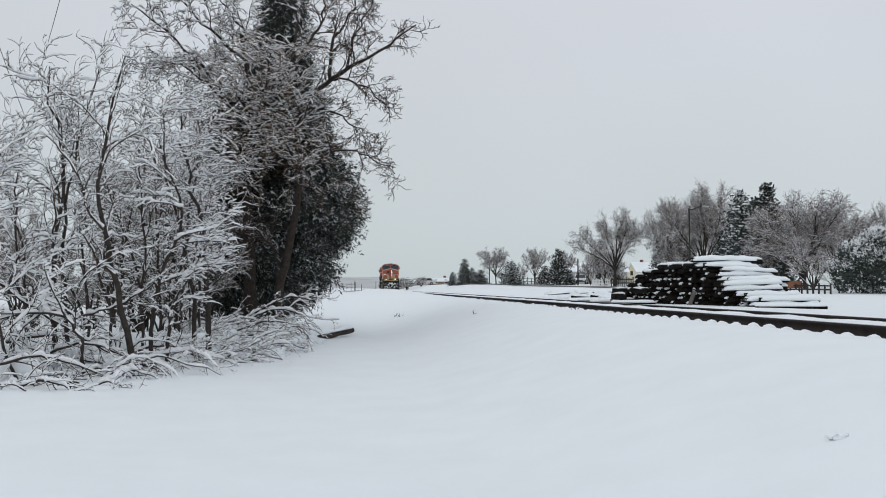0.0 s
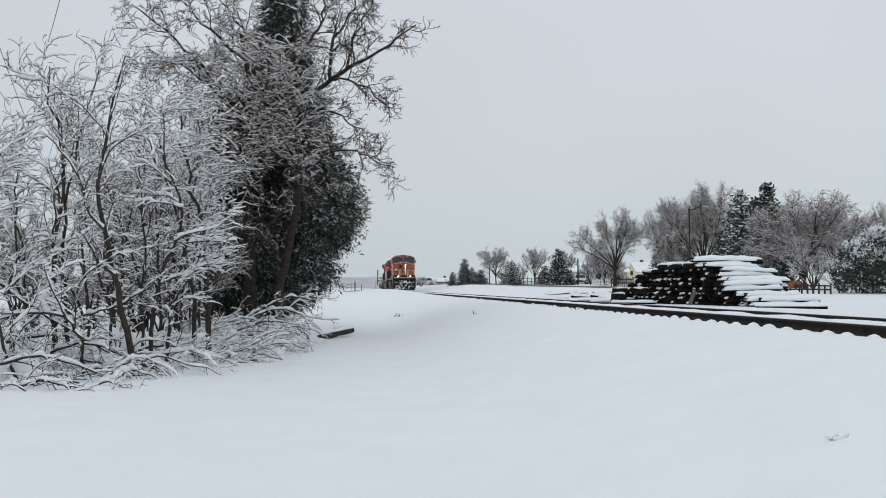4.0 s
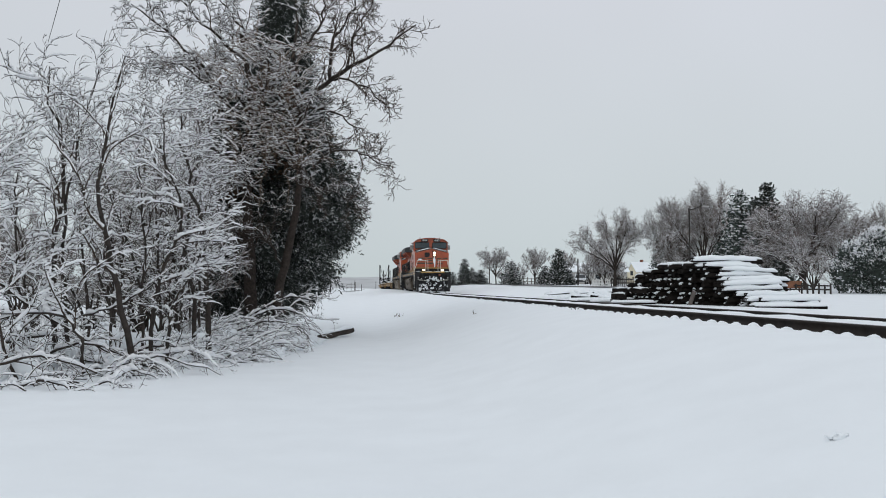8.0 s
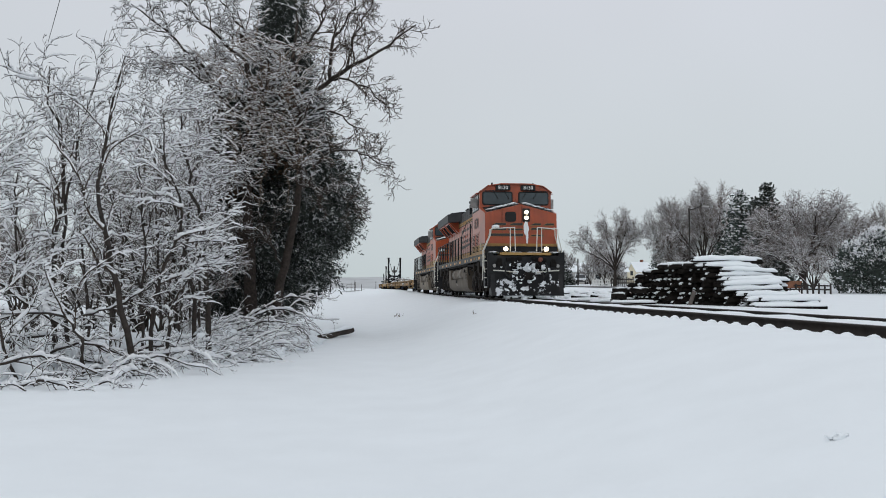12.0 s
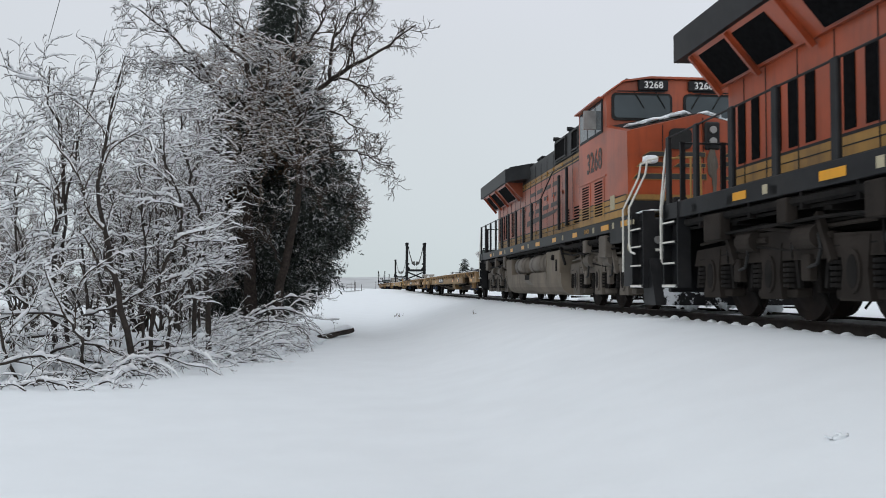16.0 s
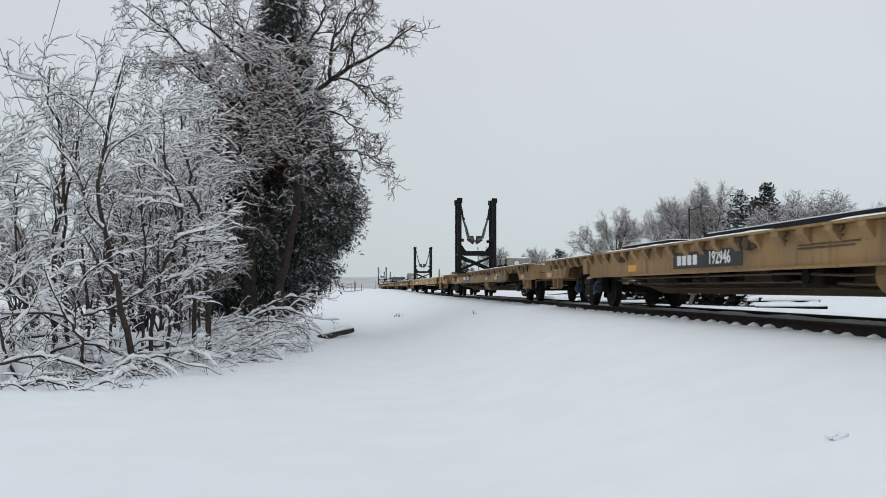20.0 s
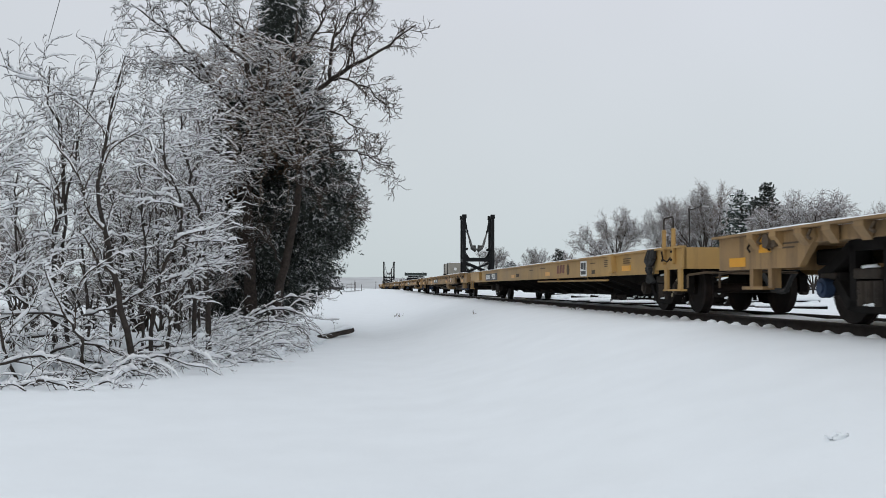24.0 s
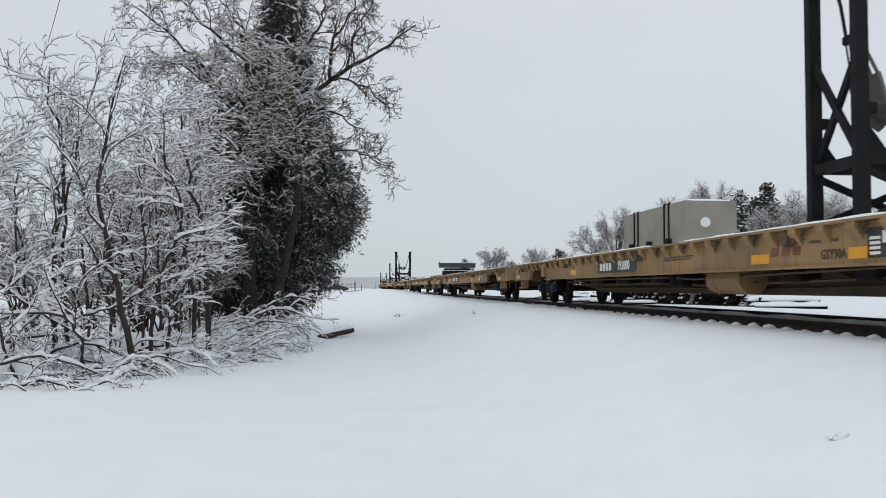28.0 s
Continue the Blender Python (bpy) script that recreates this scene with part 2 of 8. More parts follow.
def beam(bm, a, b, w, h):
    """A square bar from a to b."""
    a, b = Vector(a), Vector(b)
    d = b - a
    q = d.to_track_quat("X", "Z").to_matrix().to_4x4()
    m = Matrix.Translation((a + b) / 2) @ q @ Matrix.Diagonal((d.length, w, h, 1))
    bmesh.ops.create_cube(bm, size=1.0, matrix=m)
    return bm


def lens_blob(bm, c, rx, ry, rz, seed=0, rough=0.15, sub=2):
    """An uneven rounded lump."""
    g = bmesh.ops.create_icosphere(bm, subdivisions=sub, radius=1.0)
    for v in g["verts"]:
        k = 1 + rough * noise.noise(v.co * 1.7 + Vector((seed * 3.1, 0, 0)))
        v.co = Vector((c[0] + v.co.x * rx * k, c[1] + v.co.y * ry * k, c[2] + v.co.z * rz * k))
    return bm


def snow_ridge(L, w, h, seed=0, n=16):
    """A rounded, uneven ridge of snow along x from 0 to L, w wide and about h thick."""
    bm = bmesh.new()
    rows = []
    m = 7
    for i in range(n + 1):
        t = i / n
        end = min(1.0, 11.0 * t + 0.42, 11.0 * (1 - t) + 0.42)
        a = 1 + 0.35 * noise.noise(Vector((t * L * 2.1, seed * 7.7, 0.3)))
        b = 1 + 0.14 * noise.noise(Vector((t * L * 3.0, seed * 3.1, 5.0)))
        row = []
        for j in range(m):
            e = math.pi * j / (m - 1)
            row.append(bm.verts.new((t * L, -math.cos(e) * w / 2 * b * (0.55 + 0.45 * end), math.sin(e) ** 0.7 * h * a * end - 0.012)))
        rows.append(row)
    for r0, r1 in zip(rows[:-1], rows[1:]):
        for j in range(m - 1):
            bm.faces.new((r0[j], r1[j], r1[j + 1], r0[j + 1]))
        bm.faces.new((r0[m - 1], r1[m - 1], r1[0], r0[0]))
    bm.faces.new(rows[0]), bm.faces.new(rows[-1][::-1])
    bmesh.ops.recalc_face_normals(bm, faces=bm.faces[:])
    return bm


def finish(name, bm, material, smooth=False):
    me = bpy.data.meshes.new(name)
    bm.to_mesh(me)
    bm.free()
    me.materials.append(material)
    if smooth:
        me.shade_smooth()
    return me


def part(name, bm, material, parent, label="", smooth=False):
    ob = new(name, finish(name, bm, material, smooth))
    ob.parent = parent
    if label:
        tagged(ob, label)
    return ob


def thing(name, label, category, group="", kind=""):
    return tagged(new(name), label, category, group, kind)


def solid(name, bm, material, label, category="", group="", kind="", smooth=False):
    return tagged(new(name, finish(name, bm, material, smooth)), label, category, group, kind)


def raw_mesh(name, verts, faces, material, smooth=False):
    """A mesh out of computed arrays; faces is an (n, k) array."""
    me = bpy.data.meshes.new(name)
    verts = np.asarray(verts, dtype=np.float32)
    faces = np.asarray(faces, dtype=np.int32)
    k = faces.shape[1]
    me.vertices.add(len(verts))
    me.vertices.foreach_set("co", verts.ravel())
    me.loops.add(faces.size)
    me.loops.foreach_set("vertex_index", faces.ravel())
    me.polygons.add(len(faces))
    me.polygons.foreach_set("loop_start", np.arange(0, faces.size, k, dtype=np.int32))
    me.update(calc_edges=True)
    me.materials.append(material)
    if smooth:
        me.shade_smooth()
    return me


def text_part(name, body, size, material, parent, m, label="", bold=0.0):
    cu = bpy.data.curves.new(name, "FONT")
    cu.body = body
    cu.size = size
    cu.align_x, cu.align_y = "CENTER", "CENTER"
    cu.extrude = 0.003
    cu.offset = bold
    cu.resolution_u = 2
    cu.materials.append(material)
    tmp = bpy.data.objects.new(name, cu)
    scene.collection.objects.link(tmp)
    bpy.context.view_layer.update()
    me = bpy.data.meshes.new_from_object(tmp.evaluated_get(bpy.context.evaluated_depsgraph_get()))
    bpy.data.objects.remove(tmp)
    ob = new(name, me)
    ob.parent = parent
    ob.matrix_basis = m
    if label:
        tagged(ob, label)
    return ob


# ---- snow-covered ground: one sheet to the horizon ----
def sstep(a, b, v):
    t = np.clip((v - a) / (b - a), 0, 1)
    return t * t * (3 - 2 * t)


def wave(x, y):
    return (0.5 * np.sin(x * 0.83 + 1.3 * np.sin(y * 0.37)) + 0.35 * np.sin(y * 0.71 + x * 0.29 + 2.0) + 0.3 * np.sin(x * 1.9 - y * 1.1 + 0.7))


def ground_z(x, y):
    x, y = np.asarray(x, dtype=float), np.asarray(y, dtype=float)
    d = track_x(y) - x
    rise = sstep(45, 120, y)
    aside = sstep(2.5, 8.0, d)
    field = -1.1 + 0.75 * sstep(24, 75, y) + (0.62 * sstep(60, 125, y) + 0.5 * sstep(150, 500, y)) * (1 - aside) - 0.15 * sstep(75, 190, y) * aside
    field += 0.2 * sstep(6, 16, d) * (1 - sstep(20, 60, y))
    shoulder = -0.105 + 0.335 * rise
    left = shoulder + (field - shoulder) * sstep(1.6, 6.0, d)
    far_right = -0.1 + 0.62 * sstep(40, 85, y) + 0.5 * sstep(80, 140, y) + 0.6 * sstep(150, 500, y)
    far_right -= 0.12 * sstep(2, 8, -d) * (1 - sstep(30, 60, y))
    right = -0.17 + (far_right + 0.17) * sstep(1.8, 9.0, -d)
    bed = -0.2 - 0.06 * (1 - sstep(0.75, 1.1, np.abs(d)))
    near = np.abs(d)
    z = np.where(d > 0, left, right)
    z = bed + (z - bed) * sstep(0.92, 1.12, near)
    z = z + 0.02 * wave(x, y) * sstep(1.5, 3.5, near)
    # a shallow dip across the field below the bank
    z = z - 0.05 * np.exp(-((y - 31 - 0.15 * x) / 2.2) ** 2) * sstep(3.0, 5.0, d) * (1 - sstep(9, 13, d))
    return z


def ground_at(x, y):
    return float(ground_z(np.array([x]), np.array([y]))[0])


def make_ground():
    ys = np.concatenate([np.linspace(-2500, -60, 8), np.linspace(-50, 2, 27), np.arange(2.5, 60, 0.5), np.arange(60, 150, 1.5), np.linspace(150, 600, 60), np.linspace(650, 4000, 14)])
    ds = np.concatenate([[-4000, -1500, -600, -250, -140, -100], np.linspace(-80, -12, 50), np.linspace(-11.5, -3, 24), np.linspace(-2.8, 2.8, 57), np.linspace(3, 25, 70), np.linspace(26, 80, 36), [100, 140, 250, 600, 1500, 4000]])
    Y, D = np.meshgrid(ys, ds, indexing="ij")
    X = track_x(Y) - D
    Z = ground_z(X, Y)
    v = np.stack([X, Y, Z], -1).reshape(-1, 3)
    ny, nd = Y.shape
    i = np.arange(ny * nd).reshape(ny, nd)
    f = np.stack([i[:-1, 1:], i[:-1, :-1], i[1:, :-1], i[1:, 1:]], -1).reshape(-1, 4)[:, ::-1]
    ob = new("ground", raw_mesh("ground", v, f, SNOW, True))
    tagged(ob, "smooth fresh snow covering the open field and railway verge", "snow field", "", "structure")


make_ground()


# ---- the railway track ----
def sweep(s0, s1, step, prof):
    """Carry a closed (lateral, height) profile along the track."""
    ss = np.arange(s0, s1 + step, step)
    xs, ys = np.interp(ss, _s, _x), np.interp(ss, _s, _y)
    th = np.interp(ss, _s, _th)
    p = np.array(prof)
    X = xs[:, None] - p[None, :, 0] * np.cos(th)[:, None]
    Y = ys[:, None] - p[None, :, 0] * np.sin(th)[:, None]
    Z = np.repeat(p[None, :, 1], len(ss), 0)
    v = np.stack([X, Y, Z], -1).reshape(-1, 3)
    k = len(p)
    i = np.arange(len(ss) * k).reshape(len(ss), k)
    j = np.roll(i, -1, axis=1)
    f = np.stack([i[:-1], i[1:], j[1:], j[:-1]], -1).reshape(-1, 4)
    return v, f


railway = thing("railway_track", "single railway track with dark rails and snow-covered sleepers", "railway track", "", "structure")


def make_track():
    for side in (1, -1):
        c = side * 0.755
        web = [(c - 0.07, -0.185), (c + 0.07, -0.185), (c + 0.07, -0.17), (c + 0.011, -0.15), (c + 0.011, -0.045), (c + 0.036, -0.03), (c + 0.036, -0.004), (c - 0.036, -0.004), (c - 0.036, -0.03), (c - 0.011, -0.045), (c - 0.011, -0.15), (c - 0.07, -0.17)]
        v, f = sweep(-330, 60, 2.0, web)
        ob = new("rail", raw_mesh("rail", v, f, RAIL))
        ob.parent = railway
        top = [(c - 0.034, -0.004), (c + 0.034, -0.004), (c + 0.03, 0.0), (c - 0.03, 0.0)]
        v, f = sweep(-330, 60, 2.0, top)
        hd = new("rail_head", raw_mesh("rail_head", v, f, RAIL_HEAD))
        hd.parent = ob
    # snow lying between the rails and the ballast shoulders beside them
    v, f = sweep(-330, 60, 0.6, [(-0.64, -0.25), (0.64, -0.25), (0.64, -0.075), (0.48, -0.03), (-0.48, -0.03), (-0.64, -0.075)])
    v[:, 2] += 0.012 * np.sin(v[:, 1] * 7.3) + 0.008 * np.sin(v[:, 1] * 2.9 + v[:, 0] * 5)
    ob = new("snow_bed", raw_mesh("snow_bed", v, f, SNOW, True))
    ob.parent = railway
    # one dark colour covers both the gravel and the shade below the rail
    for side in (1, -1):
        lo, hi = sorted((side * 0.8, side * 1.32))
        v, f = sweep(-330, 60, 1.0, [(lo, -0.32), (hi, -0.32), (hi, -0.185), (lo, -0.175)])
        ob = new("ballast", raw_mesh("ballast", v, f, BALLAST))
        ob.parent = railway
        tagged(ob, "dark strip of stone ballast and rail shade", kind="stuff")


make_track()


def make_sleepers():
    rng = random.Random(5)
    bm = bmesh.new()
    box(bm, -0.115, 0.115, -1.3, 1.3, -0.36, -0.175, 0.012)
    sleeper = finish("sleeper", bm, TIE)
    humps = []
    for k in range(4):
        b = bmesh.new()
        rings = []
        for rr, zz in ((1.0, 0.0), (0.82, 0.3), (0.55, 0.72), (0.15, 1.0)):
            ring = []
            for a in range(10):
                c, e = math.cos(a * math.pi / 5), math.sin(a * math.pi / 5)
                w = 1 + 0.3 * noise.noise(Vector((c * 1.3 + k * 5.0, e * 1.3, rr * 2)))
                ring.append(b.verts.new((c * 0.1 * rr * w, e * 0.13 * rr * w, zz * 0.085 * (0.85 + 0.15 * w))))
            rings.append(ring)
        for r0, r1 in zip(rings[:-1], rings[1:]):
            for a in range(10):
                b.faces.new((r0[a], r0[(a + 1) % 10], r1[(a + 1) % 10], r1[a]))
        b.faces.new(rings[-1]), b.faces.new(rings[0][::-1])
        humps.append(finish("snow_mound", b, SNOW, True))
    n = 0
    s = 27.0
    while s > -110 and n < 280:
        m = track_pose(s + rng.uniform(-0.02, 0.02))
        ob = new("sleeper", sleeper)
        ob.parent = railway
        ob.matrix_basis = m @ pose(0, 0, 0, 0, 0, rng.uniform(-0.7, 0.7))
        for side in (-1, 1):
            h = new("snow_mound", humps[(n * 3 + n // 4) % 4])
            h.parent = ob
            h.matrix_basis = pose(rng.uniform(-0.02, 0.02), side * (1.14 + rng.uniform(-0.03, 0.03)), -0.135 + rng.uniform(-0.012, 0.012), 0, 0, rng.uniform(-8, 8)) @ Matrix.Diagonal((rng.uniform(0.65, 0.95), rng.uniform(0.7, 1.0), rng.uniform(0.65, 0.95), 1))
        s -= 0.495
        n += 1


# ---- train: shared running gear ----
def wheelset(r, parent, x, axle_y=1.0):
    """Axle and two wheels that turn together."""
    bm = bmesh.new()
    cyl(bm, (0, -axle_y, 0), (0, axle_y, 0), 0.085, 10)
    for side in (-1, 1):
        y = side * 0.72
        cyl(bm, (0, y - 0.03 * side, 0), (0, y + 0.075 * side, 0), r, 28)
        cyl(bm, (0, y - 0.055 * side, 0), (0, y - 0.03 * side, 0), r + 0.028, 28)
        cyl(bm, (0, y + 0.075 * side, 0), (0, y + 0.1 * side, 0), r * 0.78, 24, r * 0.6)
        cyl(bm, (0, y + 0.1 * side, 0), (0, y + 0.16 * side, 0), r * 0.3, 14)
    ob = part("wheelset", bm, WHEEL, parent)
    ob.location = (x, 0, r)
    return ob


def spring(bm, c, r, z0, z1, coils=4):
    for i in range(coils):
        z = z0 + (z1 - z0) * (i + 0.5) / coils
        cyl(bm, (c[0], c[1], z - 0.022), (c[0], c[1], z + 0.022), r, 10)
    cyl(bm, (c[0], c[1], z0), (c[0], c[1], z1), r * 0.55, 8)


ROLLING = []


def loco_truck(parent, axles, paint):
    mid = sum(axles) / 3
    tr = thing_part("truck", parent)
    for y in (-1.14, 1.14):
        s = -1 if y < 0 else 1
        bm = bmesh.new()
        a, c = max(axles), min(axles)
        prof = [(a + 0.72, 0.76), (a + 0.62, 1.0), (a - 0.55, 1.04), (mid + 0.9, 1.14), (mid - 0.9, 1.14), (c + 0.55, 1.04), (c - 0.62, 1.0), (c - 0.72, 0.76)]
        prism(bm, prof, "y", *sorted((y - 0.09 * s, y + 0.155 * s)))
        for ax in axles:
            prism(bm, [(ax - 0.3, 0.98), (ax - 0.24, 0.62), (ax - 0.3, 0.28), (ax + 0.3, 0.28), (ax + 0.24, 0.62), (ax + 0.3, 0.98)], "y", y + 0.05 * s, y + 0.17 * s)
            box(bm, ax - 0.52, ax + 0.52, y - 0.1, y + 0.12, 0.3, 0.42, 0.02)
        part("side_frame", bm, paint, tr)
        for ax in axles:
            bm = bmesh.new()
            prism(bm, [(ax + 0.15 * math.cos(q * 0.3927), 0.6 + 0.24 * math.sin(q * 0.3927)) for q in range(16)], "y", *sorted((y + 0.165 * s, y + 0.2 * s)))
            part("journal_box", bm, paint, tr)
            # a dark oval plate stands for shade in the frame's oval recess
            bm = bmesh.new()
            prism(bm, [(ax + 0.105 * math.cos(q * 0.3927), 0.6 + 0.185 * math.sin(q * 0.3927)) for q in range(16)], "y", *sorted((y + 0.19 * s, y + 0.206 * s)))
            part("bearing_cover", bm, UNDER_DARK, tr)
            for e in (-0.66, 0.66):
                bm = bmesh.new()
                box(bm, ax + e - 0.06, ax + e + 0.06, y - 0.32 * s, y - 0.1 * s, 0.36, 0.78, 0.02)
                part("brake_shoe", bm, UNDER_DARK, tr)
                bm = bmesh.new()
                beam(bm, (ax + e * 0.86, y + 0.11 * s, 0.98), (ax + e, y + 0.11 * s, 0.42), 0.05, 0.07)
                part("brake_hanger", bm, UNDER_DARK, tr)
            bm = bmesh.new()
            pipe(bm, [(ax + 0.5, y + 0.14 * s, 1.12), (ax + 0.56, y + 0.16 * s, 0.8), (ax + 0.6, y * 0.8, 0.35), (ax + 0.52, y * 0.68, 0.12)], 0.02, 6)
            part("sand_pipe", bm, UNDER_DARK, tr)
            # a black disc stands for the dark inside of a round hole
            bm = bmesh.new()
            cyl(bm, (ax + 0.55, y + 0.155 * s, 0.93), (ax + 0.55, y + 0.162 * s, 0.93), 0.05, 12)
            part("frame_hole", bm, RUBBER, tr)
        for k, (dz, dy, rr) in enumerate(((1.14, 0.13, 0.026), (1.2, 0.06, 0.02), (0.9, 0.14, 0.018))):
            bm = bmesh.new()
            pipe(bm, [(c - 0.5, y + dy * s, dz - 0.05), (c + 0.4, y + dy * s, dz), (mid - 0.3, y + (dy + 0.05) * s, dz + 0.06), (mid + 0.5, y + dy * s, dz - 0.02), (a + 0.4, y + dy * s, dz)], rr, 6)
            part("brake_pipe", bm, UNDER_DARK if k else paint, tr)
        for ax in (mid + 0.95, mid - 0.95):
            bm = bmesh.new()
            pipe(bm, [(ax + 0.3, y + 0.2 * s, 1.05), (ax + 0.42, y + 0.24 * s, 0.86), (ax + 0.3, y + 0.22 * s, 0.7), (ax + 0.05, y + 0.2 * s, 0.66)], 0.022, 6)
            part("air_hose", bm, RUBBER, tr)
            bm = bmesh.new()
            box(bm, ax - 0.1, ax + 0.1, y + 0.1 * s, y + 0.22 * s, 0.5, 0.82, 0.02)
            part("slack_adjuster", bm, paint, tr)
        for ax in axles:
            for e in (-0.42, 0.42):
                bm = bmesh.new()
                spring(bm, (ax + e, y + 0.08 * s), 0.12, 0.42, 0.74, 5)
                part("coil_spring", bm, UNDER_DARK, tr)
        for ax, dz in ((mid + 1.0, 0.0), (mid - 0.6, 0.02)):
            bm = bmesh.new()
            cyl(bm, (ax - 0.22, y + 0.16 * s, 1.02 + dz), (ax + 0.24, y + 0.16 * s, 1.02 + dz), 0.15, 14)
            cyl(bm, (ax + 0.24, y + 0.16 * s, 1.02 + dz), (ax + 0.5, y + 0.16 * s, 1.02 + dz), 0.045, 8)
            cyl(bm, (ax - 0.28, y + 0.16 * s, 1.02 + dz), (ax - 0.22, y + 0.16 * s, 1.02 + dz), 0.11, 12)
            part("brake_cylinder", bm, paint, tr)
        bm = bmesh.new()
        beam(bm, (mid + 1.25, y + 0.2 * s, 1.28), (mid + 1.55, y + 0.2 * s, 0.72), 0.08, 0.08)
        beam(bm, (mid - 1.3, y + 0.2 * s, 1.2), (mid - 1.0, y + 0.2 * s, 0.75), 0.08, 0.08)
        part("damper", bm, paint, tr)
    bm = bmesh.new()
    box(bm, min(axles) - 0.5, max(axles) + 0.5, -0.55, 0.55, 0.35, 1.2, 0.05)
    part("traction_motor_block", bm, UNDER_DARK, tr)
    for ax in axles:
        ROLLING.append((wheelset(0.533, tr, ax), 0.533))
    return tr


def thing_part(name, parent):
    """A part that only holds sub-parts: a small solid bolster carries them."""
    bm = bmesh.new()
    box(bm, -0.05, 0.05, -0.05, 0.05, 0.9, 1.0)
    return part(name, bm, UNDER_DARK, parent)


def stripe(bm, x0, x1, y, z0, z1, out=0.006):
    s = 1 if y > 0 else -1
    box(bm, x0, x1, y, y + s * out, z0, z1)


def rounded(a0, a1, z0, z1, r, n=4):
    """Outline of a rectangle with rounded corners."""
    pts = []
    for cx, cz, t0 in ((a1 - r, z1 - r, 0), (a0 + r, z1 - r, 90), (a0 + r, z0 + r, 180), (a1 - r, z0 + r, 270)):
        for k in range(n + 1):
            t = radians(t0 + 90 * k / n)
            pts.append((cx + r * math.cos(t), cz + r * math.sin(t)))
    return pts


def slanted(bm, pts, y, out=0.006):
    s = 1 if y > 0 else -1
    prism(bm, pts, "y", y, y + s * out)


LOCO = 22.3


def build_loco(number, faded, label):
    body_paint = ORANGE_FADED if faded else ORANGE
    tank_paint = TANK_PALE if faded else TANK
    lo = thing("locomotive", label, "locomotive", "diesel locomotives")
    H = 0.96          # half width of the engine hood
    # underframe and walkway sill
    bm = bmesh.new()
    box(bm, -21.35, -0.95, -1.5, 1.5, 1.54, 1.8, 0.01)
    part("walkway_sill", bm, BLACK, lo)
    bm = bmesh.new()
    box(bm, -20.8, -1.0, -0.75, 0.75, 1.12, 1.54)
    for x in (-6.3, -7.2, -15.3, -16.4, -18.9, -5.2, -3.6):
        box(bm, x - 0.09, x + 0.09, -1.35, 1.35, 1.3, 1.54)
    part("center_sill", bm, UNDER_DARK, lo)
    for y in (-1.42, 1.42):
        runs = (([(-20.5, y, 1.45), (-15.2, y, 1.45), (-14.8, y, 1.5), (-6.8, y, 1.5), (-6.4, y, 1.42), (-2.2, y, 1.42)], 0.06),
                ([(-20.5, y * 0.95, 1.36), (-6.9, y * 0.95, 1.4), (-2.5, y * 0.95, 1.33)], 0.025),
                ([(-6.9, y * 0.97, 1.3), (-5.8, y * 0.97, 1.2), (-4.9, y * 0.97, 1.25), (-2.0, y * 0.97, 1.22)], 0.022),
                ([(-7.0, y * 1.01, 1.48), (-6.7, y * 1.01, 1.2), (-6.5, y * 1.0, 1.0)], 0.03),
                ([(-5.3, y, 1.42), (-5.2, y, 1.24), (-4.6, y, 1.18), (-4.55, y, 1.0)], 0.02),
                ([(-15.3, y, 1.45), (-15.5, y, 1.2), (-16.4, y, 1.22), (-19.5, y, 1.18)], 0.022),
                ([(-3.6, y * 0.9, 1.5), (-3.55, y * 0.92, 1.15), (-2.6, y * 0.92, 1.1)], 0.03))
        for k, (run, rr) in enumerate(runs):
            bm = bmesh.new()
            pipe(bm, run, rr, 6)
            part("air_pipe", bm, UNDER_DARK, lo)
        for x in (-2.4, -3.4, -4.8, -5.6, -6.4, -8.0, -9.6, -11.2, -12.8, -14.4, -15.6, -16.8, -18.2, -19.9):
            bm = bmesh.new()
            box(bm, x - 0.03, x + 0.03, y * 0.9, y * 1.03, 1.34, 1.56)
            part("pipe_bracket", bm, UNDER_DARK, lo)
        s = 1 if y > 0 else -1
        for (x0, x1, z0, z1) in ((-3.05, -2.55, 1.05, 1.5), (-4.4, -4.15, 1.2, 1.48), (-15.4, -15.05, 1.12, 1.5), (-19.6, -19.0, 1.1, 1.48), (-17.3, -17.05, 1.2, 1.5)):
            bm = bmesh.new()
            box(bm, x0, x1, y - 0.1, y + 0.06, z0, z1, 0.015)
            part("equipment_box", bm, UNDER if faded else UNDER_SHADED, lo)
    # engine hood, built up from its paint bands
    for z0, z1, m, nm in ((1.8, 2.2, YELLOW, "hood_lower_band"), (2.2, 3.68, body_paint, "hood_side"), (3.68, 3.9, YELLOW, "hood_upper_band")):
        bm = bmesh.new()
        box(bm, -19.95, -4.7, -H, H, z0, z1)
        part(nm, bm, m, lo)
    bm = bmesh.new()
    prism(bm, [(-H, 3.9), (-H, 4.36), (-H + 0.2, 4.46), (H - 0.2, 4.46), (H, 4.36), (H, 3.9)], "x", -14.0, -9.5)
    part("hood_roof", bm, BLACK, lo, "black roof section of the engine hood")
    bm = bmesh.new()
    prism(bm, [(-H - 0.05, 3.91), (-H - 0.05, 4.54), (-H + 0.18, 4.66), (H - 0.18, 4.66), (H + 0.05, 4.54), (H + 0.05, 3.91)], "x", -9.5, -4.72)
    part("blower_housing", bm, BLACK, lo, "taller black housing behind the cab")
    for y in (-1, 1):
        for x in (-8.02, -7.5, -6.68, -5.7, -5.2):
            bm = bmesh.new()
